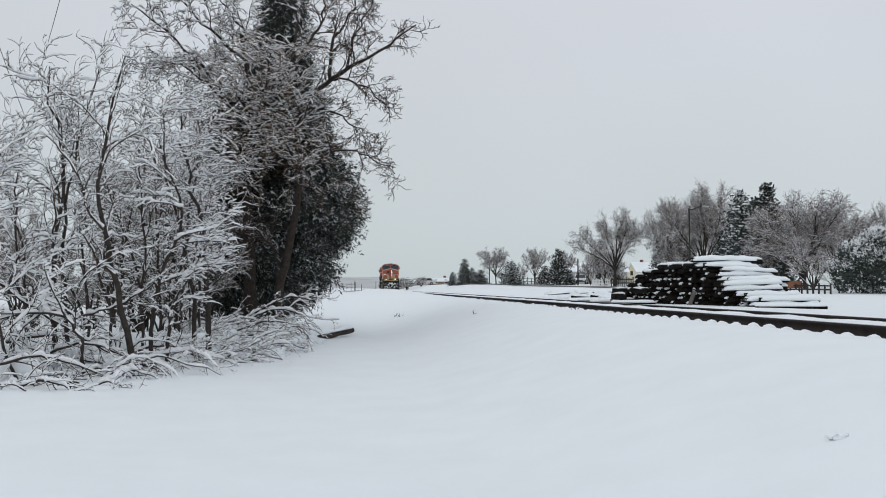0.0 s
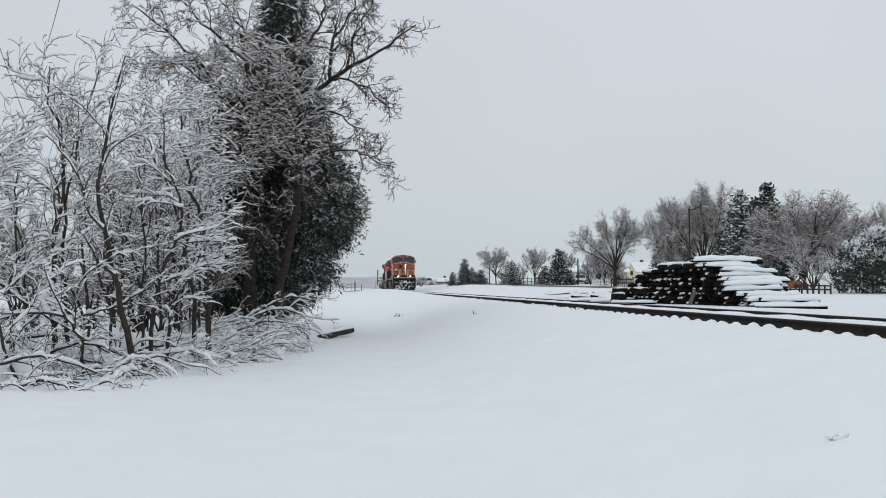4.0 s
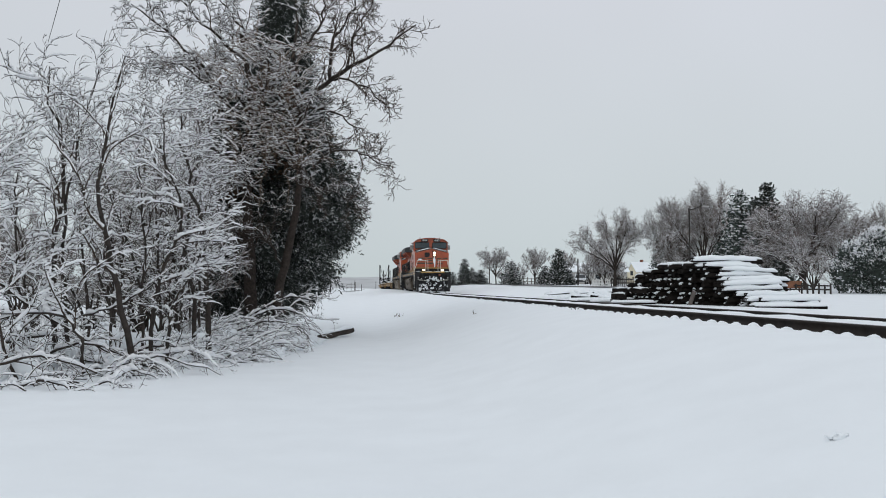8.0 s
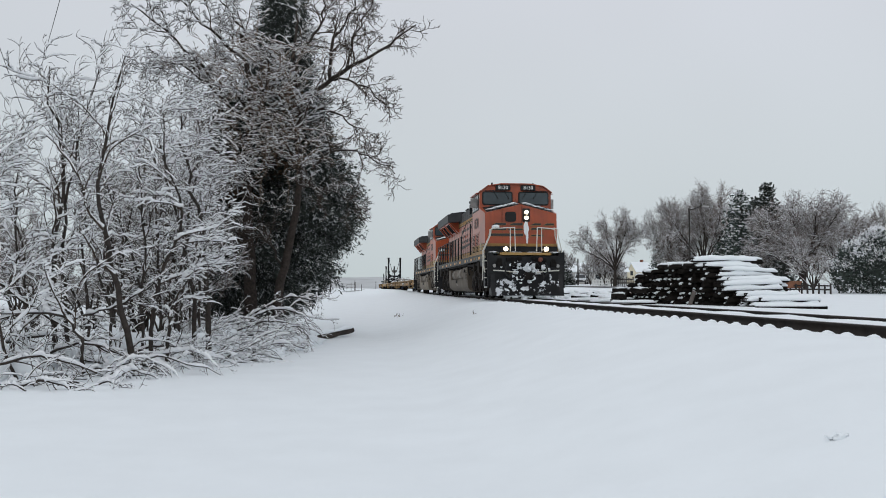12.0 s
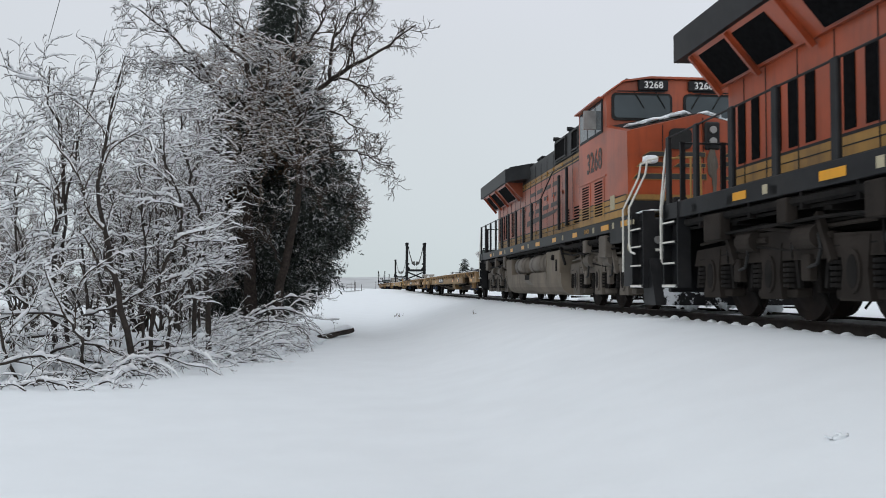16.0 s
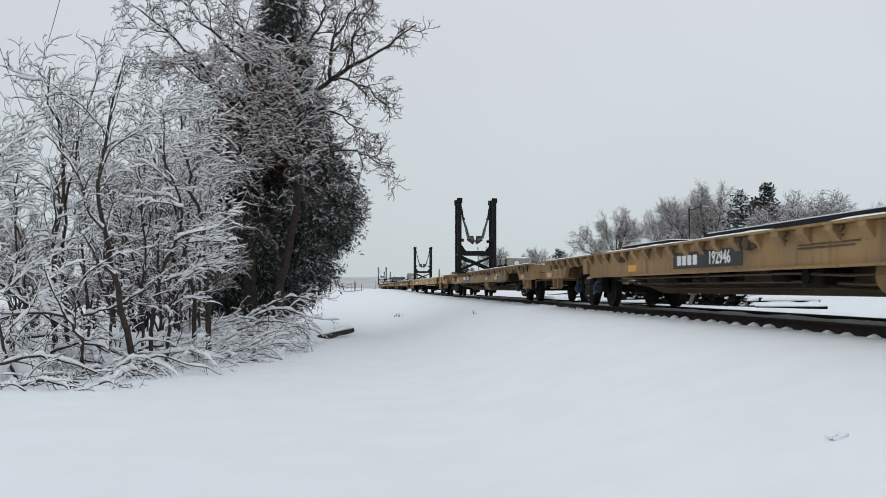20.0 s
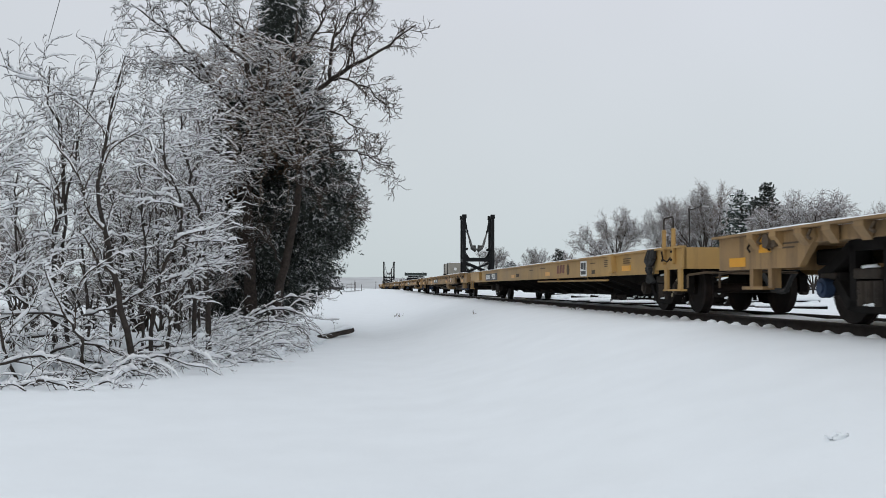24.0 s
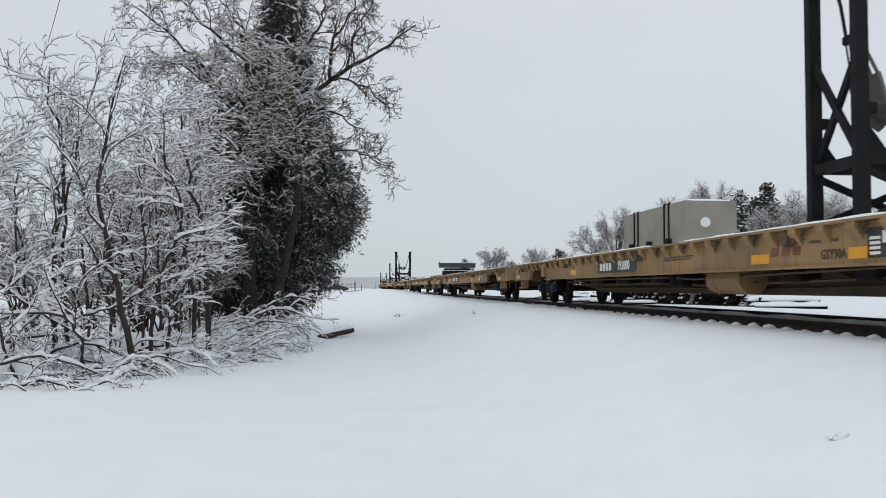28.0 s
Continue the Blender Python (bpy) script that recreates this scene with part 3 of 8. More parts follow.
            stripe(bm, x - 0.012, x + 0.012, y * (H + 0.05), 3.93, 4.54, 0.01)
            part("housing_joint", bm, RUBBER, lo)
    bm = bmesh.new()
    prism(bm, [(-H, 3.9), (-H, 4.2), (-H + 0.2, 4.3), (H - 0.2, 4.3), (H, 4.2), (H, 3.9)], "x", -19.95, -14.0)
    part("rear_hood_roof", bm, BLACK, lo)
    # radiator wing
    bm = bmesh.new()
    a = [(-20.6, 1.58), (-14.55, 1.58), (-13.35, H), (-13.35, -H), (-14.55, -1.58), (-20.6, -1.58)]
    prism(bm, a, "z", 4.0, 4.44)
    prism(bm, [(-20.5, 1.4), (-14.6, 1.4), (-13.6, H - 0.1), (-13.6, -H + 0.1), (-14.6, -1.4), (-20.5, -1.4)], "z", 4.44, 4.52)
    part("radiator_wing", bm, BLACK, lo, "black overhanging radiator housing")
    for y in (-1, 1):
        bm = bmesh.new()
        prism(bm, [(y * 1.5, 4.0), (y * H, 4.0), (y * H, 3.5), (y * (H + 0.06), 3.5)], "x", -20.2, -14.7)
        part("radiator_soffit", bm, body_paint, lo)
        # sloping intake screens under the wing
        for x0, x1 in ((-19.9, -18.9), (-18.7, -17.7), (-16.9, -15.3)):
            bm = bmesh.new()
            q = [Vector((x0, y * (H + 0.10), 3.53)), Vector((x1, y * (H + 0.10), 3.53)), Vector((x1, y * 1.43, 3.965)), Vector((x0, y * 1.43, 3.965))]
            off = Vector((0, y * 0.02, -0.02))
            lowv = [bm.verts.new(p) for p in q]
            hiv = [bm.verts.new(p + off) for p in q]
            bm.faces.new(lowv), bm.faces.new(hiv)
            for i in range(4):
                bm.faces.new((lowv[i], lowv[(i + 1) % 4], hiv[(i + 1) % 4], hiv[i]))
            bmesh.ops.recalc_face_normals(bm, faces=bm.faces[:])
            part("intake_screen", bm, SCREEN, lo)
        for x in (-20.1, -18.8, -17.3, -15.0):
            bm = bmesh.new()
            beam(bm, (x, y * (H + 0.05), 3.4), (x, y * 1.5, 3.98), 0.06, 0.08)
            part("wing_bracket", bm, body_paint, lo)
    # hood doors, joints, hinges and louvres
    for y in (-1, 1):
        yy = y * H
        xs = (-5.9, -7.55, -8.8, -9.9, -10.75, -11.6, -12.45, -13.3, -14.2, -15.1, -16.0, -16.9, -17.8, -18.7, -19.4)
        for x in xs:
            bm = bmesh.new()
            stripe(bm, x - 0.009, x + 0.009, yy, 1.85, 4.25, 0.008)
            part("door_joint", bm, BLACK, lo)
        for x in xs[2:10]:
            for z in (2.1, 3.0, 3.75):
                bm = bmesh.new()
                stripe(bm, x + 0.06, x + 0.12, yy, z, z + 0.1, 0.03)
                part("latch", bm, YELLOW if z < 2.2 or z > 3.7 else body_paint, lo)
        for zz in (2.2, 3.68, 3.905):
            bm = bmesh.new()
            stripe(bm, -19.95, -4.72, yy, zz - 0.018, zz + 0.018, 0.005)
            part("pinstripe", bm, BLACK, lo)
        for zz in (1.94, 2.07, 3.79):
            bm = bmesh.new()
            stripe(bm, -19.9, -4.8, yy, zz - 0.008, zz + 0.008, 0.005)
            part("pinstripe", bm, BLACK, lo)
        # upper air-intake grilles in the black roof side
        for x0, x1 in ((-9.3, -8.1), (-7.35, -6.75), (-6.6, -5.8)):
            bm = bmesh.new()
            yg = y * (H + 0.05)
            stripe(bm, x0, x1, yg, 4.0, 4.46, 0.012)
            part("roof_grille", bm, SCREEN, lo)
            bm = bmesh.new()
            for xa, xb, za, zb in ((x0 - 0.05, x0, 3.96, 4.5), (x1, x1 + 0.05, 3.96, 4.5), (x0, x1, 3.96, 4.0), (x0, x1, 4.46, 4.5)):
                stripe(bm, xa, xb, yg, za, zb, 0.04)
            part("grille_frame", bm, BLACK, lo)
        # small louvre groups low on the hood
        for x0 in (-6.3, -7.4, -8.45):
            bm = bmesh.new()
            for i in range(6):
                stripe(bm, x0, x0 + 0.5, yy, 2.1 + i * 0.075, 2.14 + i * 0.075, 0.012)
            part("louvre", bm, SCREEN, lo)
        # rear compartment: tall dark vents between orange pillars
        for x0 in (-19.6, -19.15, -18.5, -18.05, -17.6, -16.7, -16.25):
            bm = bmesh.new()
            stripe(bm, x0, x0 + 0.24, yy, 2.25, 3.15, 0.012)
            part("vent", bm, SCREEN, lo)
    # painted emblem on the long hood: slanted dark shapes and a swoosh
    for y in (-1, 1):
        yy = y * (H + 0.007)
        tone = DECAL_GREY if faded else DECAL
        for i in range(4):
            x0 = -13.6 + i * 1.12
            lean = -0.3 * y
            for xa, xb, za, zb in ((0.0, 0.82, 2.75, 2.88), (0.06, 0.6, 3.04, 3.15), (0.0, 0.86, 3.33, 3.45)):
                bm = bmesh.new()
                k0, k1 = lean * (za - 2.75) / 0.7, lean * (zb - 2.75) / 0.7
                slanted(bm, [(x0 + xa + k0, za), (x0 + xb + k0, za), (x0 + xb + k1, zb), (x0 + xa + k1, zb)], yy, 0.004)
                part("emblem", bm, tone, lo)
        bm = bmesh.new()
        slanted(bm, [(-13.9, 2.42), (-9.6, 2.56), (-9.3, 2.66), (-13.8, 2.6)], yy)
        part("emblem", bm, tone, lo)
        # readable road number on the cab side
        rot = Matrix.Rotation(radians(90), 4, "X") if y < 0 else Matrix.Rotation(radians(180), 4, "Z") @ Matrix.Rotation(radians(90), 4, "X")
        text_part("road_number", number, 0.62, DECAL_GREY, lo, Matrix.Translation((-3.42, y * 1.506, 3.12)) @ rot, bold=0.012)
    # cab
    bm = bmesh.new()
    cab_prof = [(-1.5, 2.2), (-1.5, 4.4), (-1.15, 4.64), (-0.6, 4.72), (0.6, 4.72), (1.15, 4.64), (1.5, 4.4), (1.5, 2.2)]
    prism(bm, cab_prof, "x", -4.75, -2.45)
    part("cab", bm, body_paint if not faded else ORANGE_FADED, lo)
    bm = bmesh.new()
    prism(bm, [(-1.53, 4.385), (-1.17, 4.645), (-0.6, 4.725), (0.6, 4.725), (1.17, 4.645), (1.53, 4.385), (1.53, 4.42), (1.17, 4.68), (0.6, 4.77), (-0.6, 4.77), (-1.17, 4.68), (-1.53, 4.42)], "x", -4.85, -2.35)
    part("cab_roof", bm, ORANGE if not faded else ORANGE_FADED, lo)
    bm = bmesh.new()
    box(bm, -4.75, -1.15, -1.503, 1.503, 1.8, 2.2)
    part("cab_lower_band", bm, YELLOW, lo)
    for y in (-1, 1):
        for zz in (1.95, 2.08, 2.2):
            bm = bmesh.new()
            stripe(bm, -4.75, -1.15, y * 1.503, zz - 0.012, zz + 0.012, 0.005)
            part("pinstripe", bm, BLACK, lo)
        bm = bmesh.new()
        stripe(bm, -4.62, -2.72, y * 1.5, 3.66, 4.36, 0.012)
        part("window_frame", bm, BLACK, lo)
        for x0, x1 in ((-4.55, -3.95), (-3.88, -3.3), (-3.22, -2.8)):
            bm = bmesh.new()
            stripe(bm, x0, x1, y * 1.512, 3.71, 4.31, 0.008)
            part("side_window", bm, GLASS, lo)
        bm = bmesh.new()
        box(bm, -4.7, -2.65, y * 1.5, y * 1.62, 4.36, 4.39)
        part("sun_visor", bm, body_paint, lo)
        bm = bmesh.new()
        box(bm, -3.28, -3.2, y * 1.52, y * 1.78, 3.8, 4.2)
        part("mirror", bm, STEEL, lo)
        for x0, x1 in ((-4.5, -3.75), (-3.45, -2.65)):
            bm = bmesh.new()
            stripe(bm, x0, x1, y * 1.5, 1.9, 2.2, 0.014)
            part("louvre_panel", bm, YELLOW, lo)
            bm = bmesh.new()
            stripe(bm, x0, x1, y * 1.5, 2.2, 2.7, 0.014)
            part("louvre_panel", bm, body_paint, lo)
            bm = bmesh.new()
            for i in range(13):
                stripe(bm, x0 + 0.1, x1 - 0.1, y * 1.513, 1.93 + i * 0.058, 1.962 + i * 0.058, 0.006)
            part("louvre_slots", bm, SCREEN, lo, "dark louvre slots")
        bm = bmesh.new()
        stripe(bm, -4.7, -2.5, y * 1.5, 2.72, 2.75, 0.02)
        part("drip_strip", bm, body_paint, lo)
        bm = bmesh.new()
        stripe(bm, -2.2, -1.88, y * 1.508, 1.98, 2.26, 0.004)
        part("data_plate", bm, CREAM, lo)
    # sloping nose with a ridge down its middle
    bm = bmesh.new()
    pts_f = [(-1.15, -1.46, 2.2), (-1.15, 1.46, 2.2), (-1.2, 1.46, 3.42), (-1.2, 0.0, 3.78), (-1.2, -1.46, 3.42)]
    pts_b = [(-2.45, -1.5, 2.2), (-2.45, 1.5, 2.2), (-2.45, 1.5, 3.72), (-2.45, 0.0, 4.0), (-2.45, -1.5, 3.72)]
    vf = [bm.verts.new(p) for p in pts_f]
    vb = [bm.verts.new(p) for p in pts_b]
    bm.faces.new(vf), bm.faces.new(vb)
    for i in range(5):
        bm.faces.new((vf[i], vf[(i + 1) % 5], vb[(i + 1) % 5], vb[i]))
    bmesh.ops.recalc_face_normals(bm, faces=bm.faces[:])
    part("nose", bm, ORANGE, lo)
    # wet black anti-glare panels with snow on the nose slopes
    for y in (-1, 1):
        bm = bmesh.new()
        q = [Vector((-1.3, y * 0.06, 3.79)), Vector((-1.3, y * 1.36, 3.47)), Vector((-2.43, y * 1.4, 3.73)), Vector((-2.43, y * 0.06, 4.0))]
        low = [bm.verts.new(p) for p in q]
        up = [bm.verts.new(p + Vector((0, 0, 0.014))) for p in q]
        bm.faces.new(low), bm.faces.new(up)
        for i in range(4):
            bm.faces.new((low[i], low[(i + 1) % 4], up[(i + 1) % 4], up[i]))
        bmesh.ops.recalc_face_normals(bm, faces=bm.faces[:])
        part("glare_panel", bm, BLACK, lo)
        bm = bmesh.new()
        for k in range(7):
            t = (k + 0.5) / 7
            lens_blob(bm, (-1.62 - 0.12 * (k % 3), y * (0.15 + 1.15 * t), 3.905 - 0.29 * t - 0.03), 0.4 if k % 3 else 0.22, 0.17, 0.04, k, 0.6)
        part("nose_snow", bm, SNOW, lo, "thin wet snow lying on the nose", True)
    # windshields and number boards
    for y in (-1, 1):
        bm = bmesh.new()
        prism(bm, rounded(*sorted((y * 0.12, y * 1.4)), 3.86, 4.43, 0.1), "x", -2.452, -2.42)
        part("windshield_gasket", bm, RUBBER, lo)
        bm = bmesh.new()
        prism(bm, rounded(*sorted((y * 0.17, y * 1.35)), 3.91, 4.38, 0.08), "x", -2.425, -2.405)
        part("windshield", bm, GLASS, lo)
        for k in (0.5, 0.95):
            bm = bmesh.new()
            pipe(bm, [(-2.38, y * k, 4.48), (-2.39, y * (k - 0.22), 4.12)], 0.012, 5)
            part("wiper", bm, RUBBER, lo)
        bm = bmesh.new()
        pipe(bm, [(-2.36, y * 0.3, 4.45), (-2.36, y * 1.3, 4.45)], 0.014, 5)
        part("windshield_rail", bm, BLACK, lo)
        bm = bmesh.new()
        box(bm, -2.6, -2.36, y * 0.22, y * 0.84, 4.48, 4.7, 0.015)
        part("number_board", bm, BLACK, lo)
        text_part("board_number", number, 0.205, WHITE, lo, Matrix.Translation((-2.352, y * 0.53, 4.585)) @ Matrix.Rotation(radians(90), 4, "Z") @ Matrix.Rotation(radians(90), 4, "X"), bold=0.002)
    bm = bmesh.new()
    box(bm, -4.1, -3.2, -0.5, 0.5, 4.72, 4.86, 0.05)
    part("roof_cooler", bm, BLACK, lo)
    for x, y, z0, z1, rr in ((-3.0, -0.9, 4.6, 4.86, 0.035), (-3.0, 0.85, 4.6, 4.86, 0.035), (-4.5, 0.2, 4.7, 4.95, 0.02)):
        bm = bmesh.new()
        cyl(bm, (x, y, z0), (x, y, z1), rr, 8)
        part("antenna", bm, BLACK, lo)
    for x in (-9.4, -7.75):
        bm = bmesh.new()
        cyl(bm, (x, -H - 0.1, 4.62), (x, -H + 0.04, 4.62), 0.06, 10)
        box(bm, x - 0.04, x + 0.04, -H - 0.05, -H + 0.1, 4.5, 4.66)
        part("lifting_eye", bm, BLACK, lo)
    bm = bmesh.new()
    box(bm, -11.9, -11.1, -0.45, 0.45, 4.53, 4.64, 0.04)
    box(bm, -13.1, -12.4, -0.8, 0.8, 4.5, 4.6, 0.04)
    part("exhaust_stack", bm, BLACK, lo)
    # nose front: door, round window, headlights, emblem
    bm = bmesh.new()
    box(bm, -1.19, -1.155, 0.03, 0.035, 2.22, 3.7)
    box(bm, -1.19, -1.155, -0.77, -0.765, 2.22, 3.55)
    part("nose_door_joint", bm, BLACK, lo)
    bm = bmesh.new()
    prism(bm, rounded(-0.64, -0.2, 3.08, 3.48, 0.1), "x", -1.2, -1.14)
    part("nose_window", bm, RUBBER, lo)
    bm = bmesh.new()
    box(bm, -1.21, -1.13, 0.06, 0.36, 3.08, 3.62, 0.03)
    part("headlight_box", bm, BLACK, lo)
    for z in (3.24, 3.46):
        bm = bmesh.new()
        cyl(bm, (-1.15, 0.21, z), (-1.085, 0.21, z), 0.076 if not faded else 0.07, 16)
        part("headlight", bm, LAMP if not faded else STEEL, lo, "lit twin headlight" if not faded else "unlit headlight")
    bm = bmesh.new()
    lens_blob(bm, (-1.15, 0.21, 2.8), 0.022, 0.1, 0.3, 3, 0.5, 3)
    lens_blob(bm, (-1.15, 0.24, 2.55), 0.022, 0.05, 0.3, 6, 0.6, 3)
    part("frost_streak", bm, SNOW if not faded else UNDER, lo, "frost and snow plastered below the headlight")
    # winged emblem: dark slanted panels with yellow edges
    for y0, y1, z0, z1 in ((-1.18, -0.62, 2.94, 3.02), (-1.28, -0.62, 2.74, 2.82), (-0.5, 0.06, 2.94, 3.02), (-0.56, 0.06, 2.74, 2.8), (0.38, 0.8, 2.94, 3.02), (0.36, 0.8, 2.76, 2.84), (0.9, 1.34, 2.94, 3.02), (0.86, 1.22, 2.78, 2.84), (-1.36, 0.08, 2.5, 2.6), (0.36, 0.9, 2.5, 2.56)):
        for grow, x1, paint, nm in ((0.012, -1.143, YELLOW, "emblem_edge"), (0.0, -1.138, DECAL, "emblem")):
            bm = bmesh.new()
            k = 0.16 if z1 > 2.9 else 0.1
            prism(bm, [(y0 - grow * 2, z0 - grow), (y1 + grow, z0 - grow), (y1 + grow, z1 + grow), (y0 + k - grow, z1 + grow)], "x", -1.17, x1)
            part(nm, bm, paint, lo)
    bm = bmesh.new()
    lens_blob(bm, (-1.05, -1.05, 2.86), 0.07, 0.16, 0.08, 1, 0.4)
    part("horn_snow", bm, SNOW, lo, "clump of snow on the nose bracket")
    bm = bmesh.new()
    box(bm, -1.17, -1.12, -1.47, 1.47, 2.1, 2.2)
    part("nose_stripe", bm, YELLOW, lo)
    bm = bmesh.new()
    box(bm, -1.18, -1.1, -1.47, 1.47, 1.8, 2.08)
    part("nose_base", bm, BLACK, lo)
    # front platform, ditch lights, pilot, steps
    bm = bmesh.new()
    box(bm, -1.15, -0.12, -1.0, 1.0, 1.7, 1.8)
    box(bm, -0.14, -0.06, -0.95, 0.95, 1.7, 1.8)
    part("front_platform", bm, FLAT_PALE, lo)
    for y in (-1, 1):
        bm = bmesh.new()
        lens_blob(bm, (-0.55, y * 0.35, 1.815), 0.4, 0.3, 0.03, 4 + y, 0.5, 3)
        lens_blob(bm, (-0.7, y * 1.2, 1.815), 0.35, 0.22, 0.05, 7 + y, 0.5, 3)
        part("platform_snow", bm, SNOW, lo, "", True)
    for y in (-0.8, 0.8):
        bm = bmesh.new()
        box(bm, -0.4, -0.12, y - 0.13, y + 0.13, 1.8, 2.06, 0.03)
        part("ditch_light_housing", bm, BLACK, lo)
        bm = bmesh.new()
        cyl(bm, (-0.12, y, 1.94), (-0.07, y, 1.94), 0.088 if not faded else 0.085, 16)
        part("ditch_light", bm, LAMP if not faded else STEEL, lo, "lit ditch light" if not faded else "unlit ditch light")
    bm = bmesh.new()
    box(bm, -1.0, -0.1, -1.4, 1.4, 0.75, 1.68, 0.03)
    part("pilot_sheet", bm, BLACK, lo)
    bm = bmesh.new()
    prism(bm, [(-0.45, 0.95), (-0.05, 0.95), (0.12, 0.5), (0.28, 0.12), (-0.35, 0.12)], "y", -1.42, 1.42)
    part("snow_plough", bm, BLACK, lo)
    bm = bmesh.new()
    prism(bm, [(-0.045, 0.95), (-0.03, 0.95), (0.135, 0.5), (0.295, 0.12), (0.28, 0.12), (0.12, 0.5)], "y", -1.25, 1.25)
    part("plough_blade", bm, PLOUGH, lo, "front of the plough plastered with packed snow")
    bm = bmesh.new()
    rng = random.Random(len(number) + faded)
    for k in range(46):
        y = rng.triangular(-1.1, 1.1, -0.15)
        z = 0.16 + rng.random() ** 1.5 * (0.62 - 0.35 * abs(y))
        q = rng.uniform(0.6, 1.7)
        lens_blob(bm, (0.215 - 0.36 * (z - 0.12), y, z), 0.035, 0.1 * q, 0.13 * q, k, 1.0, 2)
    for k in range(34):
        y = rng.gauss(-0.05, 0.36)
        q = rng.uniform(0.5, 1.4)
        lens_blob(bm, (-0.08, y, 1.2 + rng.gauss(0, 0.13)), 0.03, 0.1 * q, 0.09 * q, k + 130, 0.7, 1)
    for k in range(7):
        lens_blob(bm, (0.52, -0.14 + 0.045 * k, 0.9 + rng.uniform(-0.08, 0.1)), 0.16, 0.05, 0.07, k + 50, 0.5)
    part("packed_snow", bm, SNOW, lo, "snow packed on the plough and coupler", True)
    bm = bmesh.new()
    box(bm, -0.4, 0.5, -0.12, 0.12, 0.76, 0.98, 0.04)
    box(bm, 0.4, 0.72, -0.19, 0.15, 0.72, 1.02, 0.06)
    part("coupler", bm, UNDER_DARK, lo)
    for y in (-0.55, 0.5, -0.82, 0.76):
        bm = bmesh.new()
        pipe(bm, [(-0.05, y, 1.25), (0.08, y * 0.8, 1.38), (0.14, y * 0.45, 1.42), (0.12, y * 0.15, 1.3)] if abs(y) < 0.6 else [(-0.05, y, 1.4), (0.08, y, 1.32), (0.16, y * 1.06, 1.0), (0.14, y * 0.86, 0.82), (0.1, y * 0.78, 1.0)], 0.034, 7)
        part("air_hose", bm, RUBBER, lo)
    for y in (-1, 1):
        bm = bmesh.new()
        pipe(bm, [(-0.08, y * 1.3, 1.1), (0.06, y * 0.9, 1.08), (0.06, y * 0.4, 1.02)], 0.024, 6)
        part("uncoupling_lever", bm, RAILING, lo)
    for y, z in ((-1.05, 1.5), (-0.7, 1.52), (0.72, 1.5), (1.08, 1.48), (-0.25, 1.56), (0.28, 1.56)):
        bm = bmesh.new()
        box(bm, -0.1, -0.03, y - 0.08, y + 0.08, z - 0.07, z + 0.07, 0.015)
        part("jumper_socket", bm, UNDER_DARK, lo)
    for y in (-1, 1):
        bm = bmesh.new()
        box(bm, -0.1, -0.05, y * 0.35, y * 0.6, 1.15, 1.6, 0.01)
        box(bm, -0.1, -0.04, y * 0.95, y * 1.2, 1.25, 1.45, 0.02)
        part("hose_bracket", bm, UNDER_DARK, lo)
        bm = bmesh.new()
        cyl(bm, (-0.1, y * 1.25, 1.28), (-0.06, y * 1.25, 1.28), 0.07, 12)
        part("round_badge", bm, STEEL, lo)
    bm = bmesh.new()
    lens_blob(bm, (-0.04, 0.55, 1.52), 0.04, 0.1, 0.1, 5, 0.2)
    part("glad_hand", bm, PIPE_RED, lo)
    for end, x0 in (("front", -0.12), ("rear", -21.3)):
        for y in (-1, 1):
            bm = bmesh.new()
            x1 = x0 - 0.62 if end == "front" else x0 + 0.6
            box(bm, min(x0, x1), max(x0, x1), y * 1.3, y * 1.38, 0.42, 1.8)
            box(bm, min(x0, x1) - 0.03, min(x0, x1), y * 1.3, y * 1.52, 0.42, 1.8)
            box(bm, max(x0, x1), max(x0, x1) + 0.03, y * 1.3, y * 1.52, 0.42, 1.8)
            part("step_well", bm, BLACK, lo)
            for z in (0.46, 0.82, 1.16, 1.48):
                bm = bmesh.new()
                box(bm, min(x0, x1), max(x0, x1), y * 1.36, y * 1.55, z - 0.02, z + 0.012)
                part("step", bm, BLACK, lo)
                # a pale strip paints the light caught by each step's edge
                bm = bmesh.new()
                box(bm, min(x0, x1) + 0.02, max(x0, x1) - 0.02, y * 1.55, y * 1.562, z - 0.012, z + 0.014)
                part("step_edge", bm, RAILING, lo)
            # the lowest step's lit edge, painted as a white strip
            bm = bmesh.new()
            box(bm, min(x0, x1), max(x0, x1), y * 1.53, y * 1.56, 0.43, 0.475)
            part("step_edge", bm, WHITE, lo)
    # black side panels behind the front steps, with a badge and a notice strip
    for y in (-1, 1):
        bm = bmesh.new()
        box(bm, -2.25, -0.76, y * 1.42, y * 1.5, 1.3, 1.56, 0.01)
        box(bm, -1.32, -0.76, y * 1.42, y * 1.5, 0.45, 1.32, 0.01)
        part("side_panel", bm, BLACK, lo)
        bm = bmesh.new()
        cyl(bm, (-0.98, y * 1.5, 1.2), (-0.98, y * 1.508, 1.2), 0.09, 18)
        part("round_badge", bm, CREAM, lo)
        bm = bmesh.new()
        stripe(bm, -1.12, -0.66, y * 1.5, 1.6, 1.69, 0.006)
        part("notice_strip", bm, CREAM, lo)
    # handrails: front grab rails, white; side rail with flat black posts
    for y in (-1, 1):
        for dx, dy in ((-1.2, 1.55), (-0.76, 1.57)):
            bm = bmesh.new()
            foot = [(dx, y * dy, 0.72)] if dx < -1 else [(dx + 0.34, y * dy, 1.04), (dx + 0.1, y * dy, 1.08), (dx, y * dy, 1.22)]
